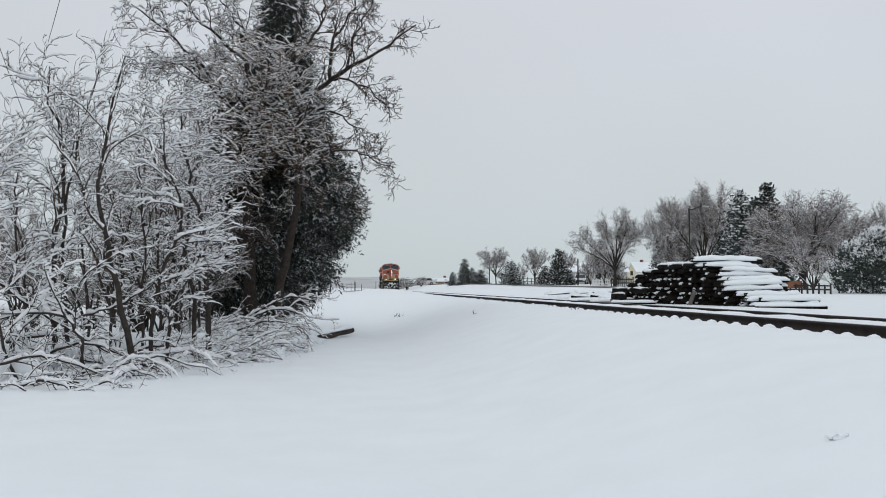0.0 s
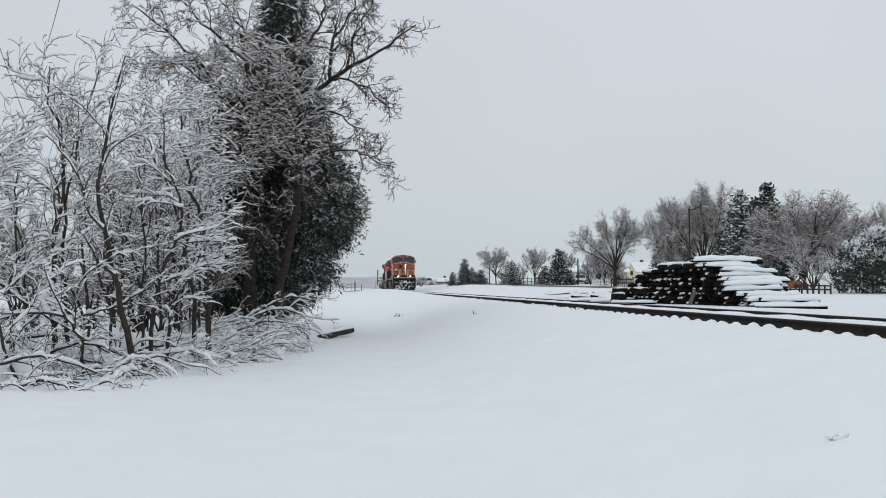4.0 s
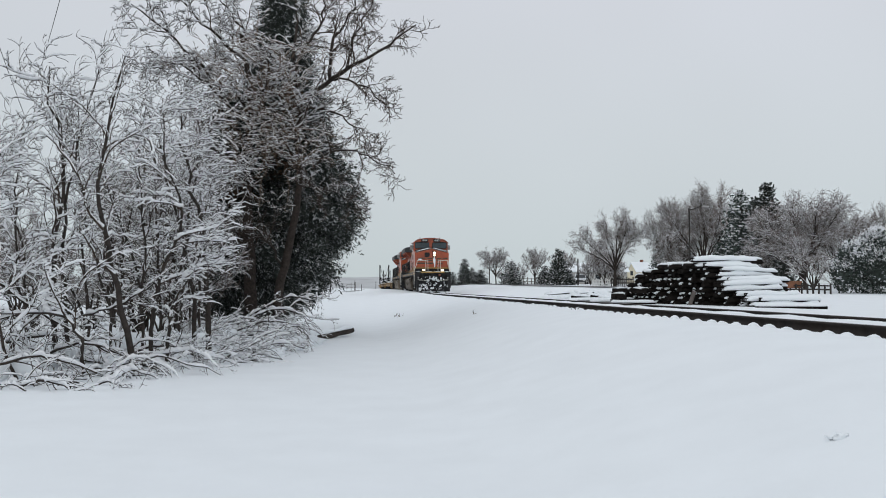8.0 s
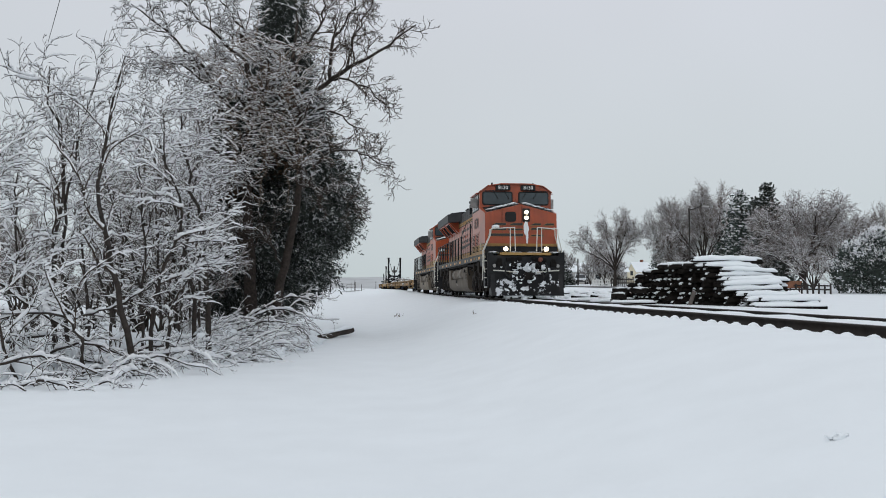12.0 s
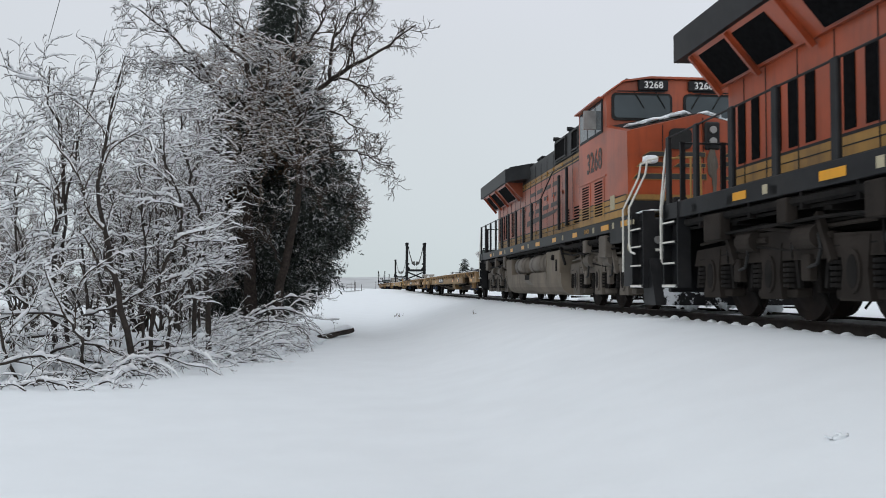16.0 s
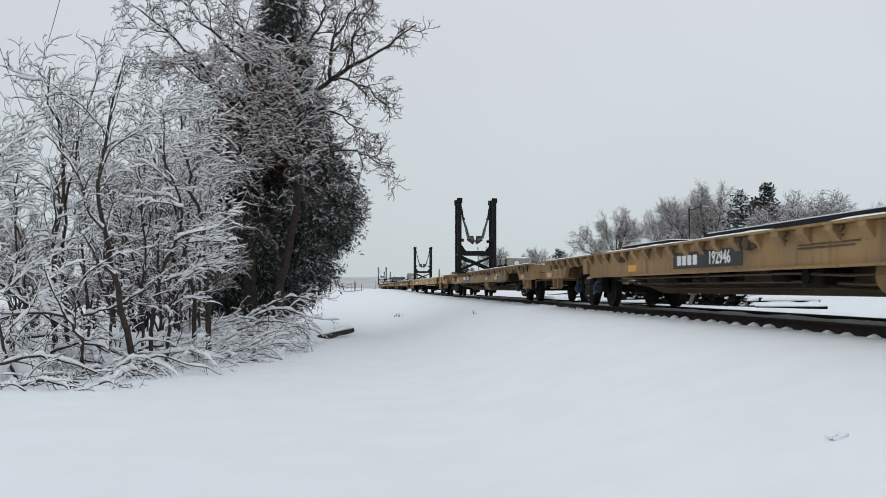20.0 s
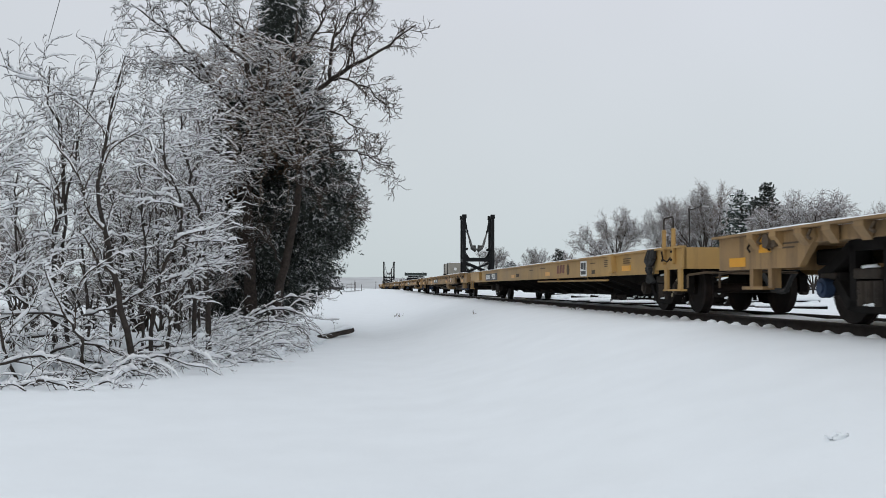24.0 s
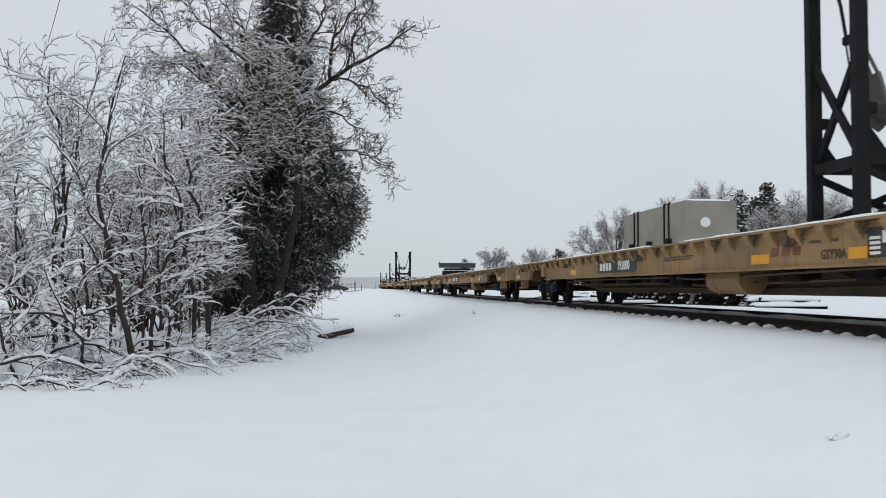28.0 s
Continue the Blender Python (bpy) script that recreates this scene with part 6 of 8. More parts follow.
def elm_limb(r, knots):
    """Limbs over the open field are blown nearly clear of snow; those over the thicket keep it."""
    bare = knots[-1][0] > -5.2 or knots[-1][2] < 3.0
    line = jitter(elm_rng, smooth_line(knots, 14), 0.05) - elm_foot
    out = []
    sprout(elm_rng, line, r, r * 0.22, OPEN_SPEC if bare else LIMB_SPEC, out, 0, 0.0085)
    wood("limb", out, BARK, elm, only=(0,))
    tagged(wood("branch_growth", out, TWIG, elm, only=(1, 2, 3)), kind="stuff")
    elm_dust.extend(snow_lines(elm_rng, out, 0.25 if bare else 0.95, 0.018 if bare else 0.05))


elm_trunk(0.2, [(-5.71, 27.00, -0.44), (-5.83, 27.00, 1.59), (-5.88, 27.00, 3.46), (-5.97, 27.00, 4.62), (-5.77, 27.00, 5.69), (-5.93, 27.20, 6.94), (-6.25, 27.40, 8.22)])
elm_trunk(0.14, [(-4.90, 26.50, -0.51), (-4.69, 26.50, 1.07), (-4.40, 26.50, 2.24), (-4.24, 26.50, 3.41), (-4.29, 26.50, 4.75), (-4.23, 26.50, 5.83), (-4.49, 26.80, 7.02), (-4.43, 27.00, 8.45)])
elm_limb(0.085, [(-4.23, 26.50, 5.73), (-3.81, 26.40, 6.21), (-3.37, 26.30, 6.56), (-2.86, 26.20, 6.77), (-2.31, 26.10, 7.18), (-1.85, 26.00, 7.22), (-1.33, 26.00, 7.72), (-0.77, 26.00, 8.03)])
elm_limb(0.04, [(-3.37, 26.30, 6.56), (-2.70, 26.10, 6.50), (-2.10, 26.00, 6.20), (-1.60, 26.00, 5.60)])
elm_limb(0.06, [(-3.34, 26.30, 6.56), (-3.34, 26.30, 7.37), (-3.05, 26.30, 8.04), (-2.58, 26.30, 8.75), (-2.34, 26.30, 9.60)])
elm_limb(0.05, [(-4.23, 26.50, 5.63), (-3.74, 26.60, 5.78), (-3.19, 26.80, 5.65), (-2.73, 27.00, 5.31), (-2.42, 27.00, 4.83)])
elm_limb(0.05, [(-3.88, 26.50, 3.91), (-3.19, 26.00, 4.44), (-2.54, 25.80, 4.38), (-1.97, 25.60, 4.09), (-1.39, 25.60, 3.70)])
elm_limb(0.045, [(-2.86, 26.20, 6.77), (-2.68, 26.00, 7.66), (-2.22, 26.00, 8.32), (-1.93, 26.00, 9.16)])
elm_limb(0.07, [(-5.97, 27.00, 4.69), (-6.48, 26.80, 5.99), (-7.29, 26.60, 7.13), (-8.14, 26.50, 7.96), (-9.27, 26.40, 8.84)])
elm_limb(0.06, [(-5.77, 27.00, 5.69), (-5.11, 26.50, 6.60), (-5.39, 26.40, 7.25), (-6.09, 26.30, 8.24), (-6.76, 26.30, 9.08)])
elm_limb(0.05, [(-6.21, 27.00, 5.51), (-6.82, 26.00, 6.32), (-7.59, 25.80, 6.93), (-8.34, 25.60, 6.71)])
elm_limb(0.05, [(-5.85, 27.00, 3.46), (-6.30, 26.00, 4.17), (-6.69, 25.60, 4.60), (-7.16, 25.50, 5.39)])
elm_limb(0.05, [(-5.96, 27.00, 7.24), (-6.83, 26.60, 7.99), (-7.65, 26.50, 8.81), (-8.34, 26.50, 9.66)])
elm_limb(0.05, [(-4.34, 26.50, 7.28), (-3.73, 26.20, 7.88), (-3.46, 26.00, 8.82), (-3.72, 26.00, 9.66)])
elm_limb(0.04, [(-4.72, 26.50, 1.07), (-5.09, 25.80, 1.86), (-5.49, 25.40, 2.16), (-5.92, 25.20, 1.98)])
elm_limb(0.035, [(-4.27, 26.50, 3.41), (-3.61, 25.60, 3.31), (-2.92, 25.20, 3.02), (-2.28, 25.20, 2.59)])


def elm_shoots():
    """A mass of fine dead brown shoots round both trunks."""
    dead = []
    for i in range(100):
        px, pz, py = elm_rng.uniform(-6.2, -4.0), elm_rng.uniform(3.4, 7.2), elm_rng.uniform(24.8, 26.4)
        if elm_rng.random() < 0.25:
            px, pz = elm_rng.uniform(-7.4, -5.6), elm_rng.uniform(4.6, 7.6)
        d = (elm_rng.gauss(0.3, 0.7), elm_rng.gauss(-0.1, 0.4), elm_rng.gauss(0.3, 0.5))
        sprout(elm_rng, grow_line(elm_rng, np.array((px, py, pz)) - elm_foot, d, elm_rng.uniform(0.7, 1.6), 8, 0.3, (0.02, 0, -0.02)), 0.012, 0.006, [(6, 0.25, 0.7, 0.8, 0.0, 5, 0.28, (0.02, 0, -0.03), 0.1), (3, 0.1, 0.3, 0.8, 0.0, 4, 0.35, (0, 0, -0.04), 0.1)], dead, 0, 0.006)
    tagged(wood("dead_shoot_growth", dead, TWIG_DEAD, elm, (4, 3, 3)), "tangle of dead brown shoots", kind="stuff")
    elm_dust.extend(snow_lines(elm_rng, dead, 0.65, 0.03))
    snow_part(elm_dust, elm, sides=3)


elm_shoots()


# evergreens: sprays of scale leaves round uneven lobes
def spray_arrays(rs, centres, normals, size, droop=0.35, slim=1.0):
    """Small folded leaf sprays, one for each centre."""
    n = len(centres)
    side = np.cross(normals, rs.normal(size=(n, 3)))
    side /= np.linalg.norm(side, axis=1, keepdims=True) + 1e-9
    out = normals + 0.7 * rs.normal(size=(n, 3))
    out[:, 2] += 0.25 - droop * rs.random(n)
    out /= np.linalg.norm(out, axis=1, keepdims=True) + 1e-9
    ln = size * rs.uniform(0.6, 1.5, size=(n, 1))
    w = ln * rs.uniform(0.22, 0.4, size=(n, 1)) * slim
    a = centres
    b = centres + out * ln * 0.5 + side * w
    c = centres + out * ln
    d = centres + out * ln * 0.5 - side * w
    v = np.stack([a, b, c, d], 1).reshape(-1, 3)
    f = np.arange(n * 4).reshape(n, 4)
    return v, f


def lobes_points(rs, lobes, per_m2, lumps=0.38):
    cs, ns = [], []
    for (cx, cy, cz, rx, ry, rz) in lobes:
        n = int(per_m2 * 4 * math.pi * ((rx * ry) ** 1.6 / 3 + (rx * rz) ** 1.6 / 3 + (ry * rz) ** 1.6 / 3) ** (1 / 1.6))
        d = rs.normal(size=(n, 3))
        d /= np.linalg.norm(d, axis=1, keepdims=True)
        lump = 1 + lumps * np.sin(d[:, 0] * 7 + cx * 3) * np.sin(d[:, 2] * 8 + cz * 5) * np.cos(d[:, 1] * 6 + 1)
        rad = lump * rs.uniform(0.7, 1.12, size=n)
        p = d * rad[:, None] * np.array([rx, ry, rz]) + np.array([cx, cy, cz])
        cs.append(p)
        ns.append(d)
    return np.concatenate(cs), np.concatenate(ns)


def plume_points(rs, centres, normals, count, length, droop):
    """Feathery plumes: a row of sprays along each drooping shoot, thinner towards its tip."""
    d = normals + 0.55 * rs.normal(size=normals.shape)
    d[:, 2] -= droop * rs.random(len(d))
    d /= np.linalg.norm(d, axis=1, keepdims=True) + 1e-9
    ln = length * rs.uniform(0.5, 1.4, size=(len(d), 1))
    cs, ns = [], []
    for k in range(count):
        f = (k + 0.5) / count
        cs.append(centres + d * ln * f + rs.normal(size=d.shape) * ln * 0.16 * (1.1 - f))
        ns.append(d)
    return np.concatenate(cs), np.concatenate(ns)


def leaf_part(name, rs, lobes, per_m2, size, material, parent, label=""):
    c, n = lobes_points(rs, lobes, per_m2)
    v, f = spray_arrays(rs, c, n, size)
    ob = new(name, raw_mesh(name, v, f, material))
    ob.parent = parent
    if label:
        tagged(ob, label)
    return ob


def core_part(lobes, parent, material, k=0.66):
    bm = bmesh.new()
    for i, (cx, cy, cz, rx, ry, rz) in enumerate(lobes):
        lens_blob(bm, (cx, cy, cz), rx * k, ry * k, rz * k, i, 0.35)
    return part("inner_foliage", bm, material, parent)


def make_juniper():
    u = 29.0 / 1595
    x0, y0 = -5.16, 29.0
    tree = thing("juniper_tree", "dense dark evergreen with dry brown patches and specks of snow", "evergreen tree")
    zg = ground_at(x0, y0)
    tree.location = (x0, y0, zg)
    h = 0.414 - zg
    rows = [(498, 40, 32, 80), (488, 150, 48, 90), (455, 250, 60, 70), (480, 330, 75, 95), (528, 320, 70, 70), (556, 380, 60, 58), (526, 455, 50, 60), (470, 445, 80, 80), (588, 350, 34, 46), (592, 402, 24, 28), (555, 268, 26, 34), (495, 500, 52, 40), (425, 330, 45, 80), (415, 440, 50, 80), (520, 210, 40, 60), (500, 90, 34, 60), (610, 372, 20, 26), (440, 520, 60, 36), (388, 400, 36, 70), (396, 500, 44, 46)]
    lobes = [((a - 500) * u, 0.9 * math.sin(i * 2.3), h + (510 - b) * u, c * u, c * u * 0.9, d * u) for i, (a, b, c, d) in enumerate(rows)]
    rs = np.random.RandomState(4)
    c, n = lobes_points(rs, lobes, 105, 0.5)
    c, n = plume_points(rs, c, n, 17, 0.4, 0.7)
    v, f = spray_arrays(rs, c, n, 0.11, 0.7, 0.45)
    fo = new("foliage", raw_mesh("foliage", v, f, NEEDLE))
    fo.parent = tree
    c, n = lobes_points(rs, lobes[3:], 60, 0.5)
    held = (np.sin(c[:, 0] * 3.1 + c[:, 2] * 1.7) * np.sin(c[:, 2] * 3.7 - c[:, 0] * 1.3) + 0.5 * rs.normal(size=len(c)) > 0.42) & (n[:, 2] > -0.35)
    c, n = plume_points(rs, c[held], n[held], 7, 0.42, 0.5)
    v, f = spray_arrays(rs, c + np.array([0, 0, 0.03]), n, 0.1, 0.5, 0.7)
    held_snow = new("snow_cover", raw_mesh("snow_cover", v, f, SNOW_CLUMP))
    held_snow.parent = tree
    tagged(held_snow, "snow caught on the sprays", kind="stuff")
    core_part(lobes, tree, NEEDLE)
    dry = [((a - 500) * u, -0.9, h + (510 - b) * u, c * u, 0.5, d * u) for a, b, c, d in ((490, 215, 48, 62), (505, 285, 36, 42), (440, 330, 30, 60))]
    leaf_part("dry_foliage", rs, dry, 420, 0.1, NEEDLE_DRY, tree, "dead brown sprays")
    bm = bmesh.new()
    cyl(bm, (0, 0, -0.1), (0, 0.1, 6.5), 0.22, 12, 0.08)
    part("trunk", bm, TRUNK, tree)


make_juniper()


# fallen, snow-laden brush along the foot of the thicket
def make_brush(name, label, seed, count, x0, x1, y0, y1, pull, thick, radius, reach=(0.7, 2.0), fan=3.14, rise=(0.1, 0.9)):
    rng = random.Random(seed)
    ob = thing(name, label, "brush", "snowy brush heaps")
    cx, cy = (x0 + x1) / 2, (y0 + y1) / 2
    o = np.array((cx, cy, ground_at(cx, cy)))
    ob.location = o
    out = []
    count, radius, thick = int(count * 1.25), radius * 0.6, thick * 1.15
    spec = [(5, 0.2, 0.7, 0.7, 0.1, 7, 0.26, (0, 0, -0.1), 0.25), (2, 0.1, 0.3, 0.7, 0.0, 4, 0.3, (0, 0, -0.08), 0.2)]
    for i in range(count):
        x, y = rng.uniform(x0, x1), rng.uniform(y0, y1)
        a = rng.uniform(-fan, fan)
        d = (math.cos(a), math.sin(a) * 0.6, rng.uniform(*rise))
        p = np.array((x, y, ground_at(x, y))) - o
        ln = rng.uniform(*reach)
        r = rng.uniform(0.4, 1.0) * radius
        sprout(rng, grow_line(rng, p, d, ln, 12, 0.24, pull), r, r * 0.3, spec, out)
    tagged(wood("stem_growth", out, BARK, ob, (5, 4, 3), only=(0,)), kind="stuff")
    tagged(wood("twig_growth", out, TWIG, ob, only=(1, 2)), kind="stuff")
    snow_part(snow_lines(rng, [b for b in out if b[3] == 0], 0.9, thick * 1.9, 0.0, 0.95) + snow_lines(rng, [b for b in out if b[3] > 0], 0.7, thick * 0.8, 0.0, 0.92), ob, "thick snow weighing the brush down")


make_brush("brush_heap", "snow-bowed brush at the field's edge", 35, 44, -7.8, -5.0, 12.1, 14.6, (0.02, 0, -0.15), 0.042, 0.03, (0.6, 1.5), 3.14, (0.05, 0.7))
make_brush("brush_heap", "low tangled brush bent under thick fresh snow", 31, 84, -8.0, -4.6, 14.4, 17.6, (0.02, 0, -0.12), 0.042, 0.034, (0.8, 2.0), 3.14, (0.05, 0.8))
make_brush("brush_heap", "tangle of thin snow-laden stems at the thicket's edge", 32, 60, -5.7, -4.0, 17.6, 21.0, (0.03, 0, -0.11), 0.036, 0.03, (0.8, 1.9), 1.6, (0.05, 0.8))
make_brush("brush_heap", "fallen brown branches arching out of the snow", 33, 64, -6.5, -4.6, 20.5, 24.5, (0.06, 0, -0.08), 0.03, 0.042, (1.2, 2.7), 0.7, (0.2, 0.9))
make_brush("brush_heap", "snowy undergrowth deep inside the thicket", 34, 40, -11.0, -5.6, 17.5, 26.0, (0, 0, -0.08), 0.05, 0.02, (0.8, 2.0))


# broken limbs lying on the brush, arching out towards the field


fallen_rng = random.Random(66)
FALLEN_SPEC = [(8, 0.3, 0.8, 0.7, 0.08, 8, 0.2, (0.0, 0, -0.05), 0.15), (4, 0.15, 0.45, 0.7, 0.0, 5, 0.26, (0.03, 0, -0.06), 0.15)]


def fallen_limb(r, knots):
    limb = thing("fallen_limb", "broken branch resting on brush under a ridge of snow", "fallen branch", "fallen branches")
    o = np.array(knots[0])
    limb.location = o
    out = []
    sprout(fallen_rng, jitter(fallen_rng, smooth_line(knots, 14), 0.02) - o, r * 0.55, r * 0.25, FALLEN_SPEC, out, 0, 0.006)
    wood("limb", out, BARK, limb, only=(0,))
    tagged(wood("twig_growth", out, TWIG, limb, only=(1, 2)), kind="stuff")
    snow_part(snow_lines(fallen_rng, [b for b in out if b[3] == 0], 1.0, 0.075, 0.0, 0.99) + snow_lines(fallen_rng, [b for b in out if b[3] > 0], 0.8, 0.03, 0.0, 0.93), limb, "thick ridge of snow along the branch")


fallen_limb(0.05, [(-5.39, 22.00, -0.86), (-4.87, 22.00, -0.56), (-4.32, 22.00, -0.39), (-3.63, 22.00, -0.45), (-3.35, 22.00, -0.75)])
fallen_limb(0.045, [(-5.55, 23.00, -0.77), (-4.95, 23.00, -0.34), (-4.38, 23.00, 0.03), (-3.77, 23.00, 0.26), (-3.34, 23.00, 0.09)])
fallen_limb(0.04, [(-4.98, 22.50, -0.55), (-4.49, 22.50, -0.16), (-3.93, 22.50, -0.09), (-3.36, 22.50, -0.32), (-3.32, 22.50, -0.77)])
fallen_limb(0.04, [(-4.49, 23.50, -0.50), (-4.06, 23.50, -0.15), (-3.59, 23.50, 0.20), (-3.30, 23.50, 0.26), (-3.15, 23.50, -0.00)])
fallen_limb(0.04, [(-5.48, 20.00, -0.92), (-4.92, 20.00, -0.74), (-4.42, 20.00, -0.82), (-3.86, 20.00, -1.07)])
fallen_limb(0.04, [(-4.46, 21.50, -0.86), (-3.82, 21.50, -0.51), (-3.28, 21.50, -0.51), (-3.17, 21.50, -0.91)])
fallen_limb(0.045, [(-5.03, 21.00, -0.93), (-4.36, 21.00, -0.64), (-3.72, 21.00, -0.77), (-3.20, 21.00, -1.01)])
fallen_limb(0.05, [(-7.56, 15.00, 0.59), (-6.80, 15.00, 0.06), (-6.32, 15.00, -0.18), (-5.92, 15.20, -0.55)])
fallen_limb(0.04, [(-6.39, 15.40, -0.14), (-5.47, 15.40, 0.12), (-5.05, 15.40, 0.40), (-4.77, 15.40, 0.69)])
fallen_limb(0.05, [(-6.72, 13.40, -0.77), (-6.06, 13.40, -0.58), (-5.47, 13.40, -0.70), (-5.21, 13.60, -0.88)])
fallen_limb(0.045, [(-5.92, 12.50, -1.04), (-5.64, 12.50, -0.87), (-5.33, 12.50, -0.89), (-5.12, 12.50, -1.01)])
fallen_limb(0.05, [(-6.60, 14.60, -0.78), (-5.96, 14.60, -0.47), (-5.42, 14.60, -0.53), (-5.02, 14.80, -0.79)])
fallen_limb(0.05, [(-7.24, 14.60, -0.51), (-6.51, 14.60, -0.35), (-5.87, 14.60, -0.38), (-5.40, 14.80, -0.67)])
fallen_limb(0.05, [(-5.78, 15.60, -0.98), (-5.24, 16.00, -0.61), (-4.75, 16.40, -0.64), (-4.39, 16.60, -0.88)])


def make_thicket_snow():
    """Uneven mounds of snow over buried stems along the foot of the thicket."""
    rng = random.Random(8)
    for i in range(150):
        t = rng.random()
        back = rng.uniform(0.25, 3.2)
        x, y = -6.9 + 3.6 * t + rng.uniform(-0.5, 0.35) - 0.35 * back, 12.4 + 9.8 * t + back
        k = min(1.0, 0.4 + back * 0.3)
        bm = bmesh.new()
        lens_blob(bm, (0, 0, 0), rng.uniform(0.25, 0.8), rng.uniform(0.2, 0.5), rng.uniform(0.16, 0.5) * k, i, 0.7, 3)
        ob = solid("snow_mound", bm, SNOW, "low rounded mound of snow over buried brush", "snow mound", "snow mounds", smooth=True)
        ob.location = (x, y, ground_at(x, y) + 0.01)
        ob.rotation_euler = (0, 0, rng.uniform(-0.6, 0.6))


make_thicket_snow()


def make_saplings():
    """Thin crowded stems that fill the thicket behind the front row."""
    kinds = []
    for k in range(5):
        rng = random.Random(300 + k)
        tree = thing("sapling", "thin crowded sapling with snow on its twigs", "tree", "saplings in the thicket")
        out = []
        for j in range(3):
            h = rng.uniform(3.6, 6.0)
            d = (rng.gauss(0.0, 0.16), rng.gauss(0, 0.16), 1)
            sprout(rng, grow_line(rng, (rng.gauss(0, 0.12), rng.gauss(0, 0.12), -0.05), d, h, 16, 0.07, (0.006, 0, 0.01)), rng.uniform(0.022, 0.038), 0.007, [(13, 0.5, 1.5, 0.75, 0.12, 7, 0.2, (0.03, 0, 0.0), 0.12), (5, 0.2, 0.7, 0.75, 0.05, 5, 0.26, (0.03, 0, -0.02), 0.12), (2, 0.1, 0.35, 0.7, 0.0, 4, 0.3, (0.03, 0, -0.03), 0.2)], out, 0, 0.006)
        tagged(wood("stem_growth", out, BARK, tree, (6, 4, 3), only=(0,)), kind="stuff")
        tagged(wood("twig_growth", out, TWIG, tree, (6, 4, 3, 3), only=(1, 2, 3)), kind="stuff")
        snow_part(snow_lines(rng, [b for b in out if b[3] < 2], 0.9, 0.06) + snow_lines(rng, [b for b in out if b[3] >= 2], 0.7, 0.036), tree)
        kinds.append(tree)
    rng = random.Random(77)
    for i in range(13):
        t = (i + rng.random()) / 13
        px = 200 + 140 * t
        y = rng.uniform(19.5, 25.5)
        x = (px - 784) / 1595 * y
        m = pose(x, y, ground_at(x, y), 0, 0, rng.uniform(0, 360)) @ Matrix.Scale(rng.uniform(0.8, 1.15), 4)
        if i < len(kinds):
            kinds[i].matrix_basis = pose(x, y, ground_at(x, y))
        else:
            copy_thing(kinds[i % len(kinds)], m)


make_saplings()


# ---- bare trees and shrubs further off: a few kinds, copied ----
def bare_tree(name, label, seed, height, limbs, spread, dens, material=None, trunk=0.22, group="bare trees"):
    rng = random.Random(seed)
    tree = thing(name, label, "tree", group)
    out = []
    h = height
    line = grow_line(rng, (0, 0, -0.1), (rng.gauss(0, 0.05), 0, 1), h * trunk + 0.1, 6, 0.03, (0, 0, 0.05))
    r = h * 0.021
    out.append((line, r, r * 0.8, 0))
    spec = [(dens[0], h * 0.13, h * 0.3, 0.62, 0.12, 6, 0.14, (0, 0, 0.0), 0.4), (dens[1], h * 0.06, h * 0.15, 0.7, 0.06, 4, 0.2, (0, 0, -0.03), 0.25), (dens[2], h * 0.025, h * 0.07, 0.8, 0.0, 3, 0.25, (0, 0, -0.08), 0.1)]
    for i in range(limbs):
        a = 2 * math.pi * (i + rng.random() * 0.6) / limbs
        tilt = spread * (rng.uniform(0.05, 0.25) if i % 3 == 0 else rng.uniform(0.35, 0.9))
        d = (math.sin(tilt) * math.cos(a), math.sin(tilt) * math.sin(a), math.cos(tilt))
        p, _ = along(line, rng.uniform(0.55, 1.0))
        ln = h * (1 - trunk) * rng.uniform(0.84, 1.0)
        sub = []
        sprout(rng, grow_line(rng, p, d, ln, 10, 0.11, (0.035 * math.cos(a), 0.035 * math.sin(a), 0.0)), r * 0.62, r * 0.12, spec, sub, 0, 0.0115)
        out += [(q, a0, a1, lv + 1) for q, a0, a1, lv in sub]
    wood("trunk", out, BARK, tree, (8, 6, 4, 3, 3), only=(0, 1, 2))
    tagged(wood("crown", out, material or TWIG_FAR, tree, (8, 5, 3, 3, 3), only=(3, 4)), kind="stuff")
    snow_part(snow_lines(rng, [b for b in out if b[3] in (1, 2, 3)], 0.85, 0.045), tree, sides=3)
    return tree


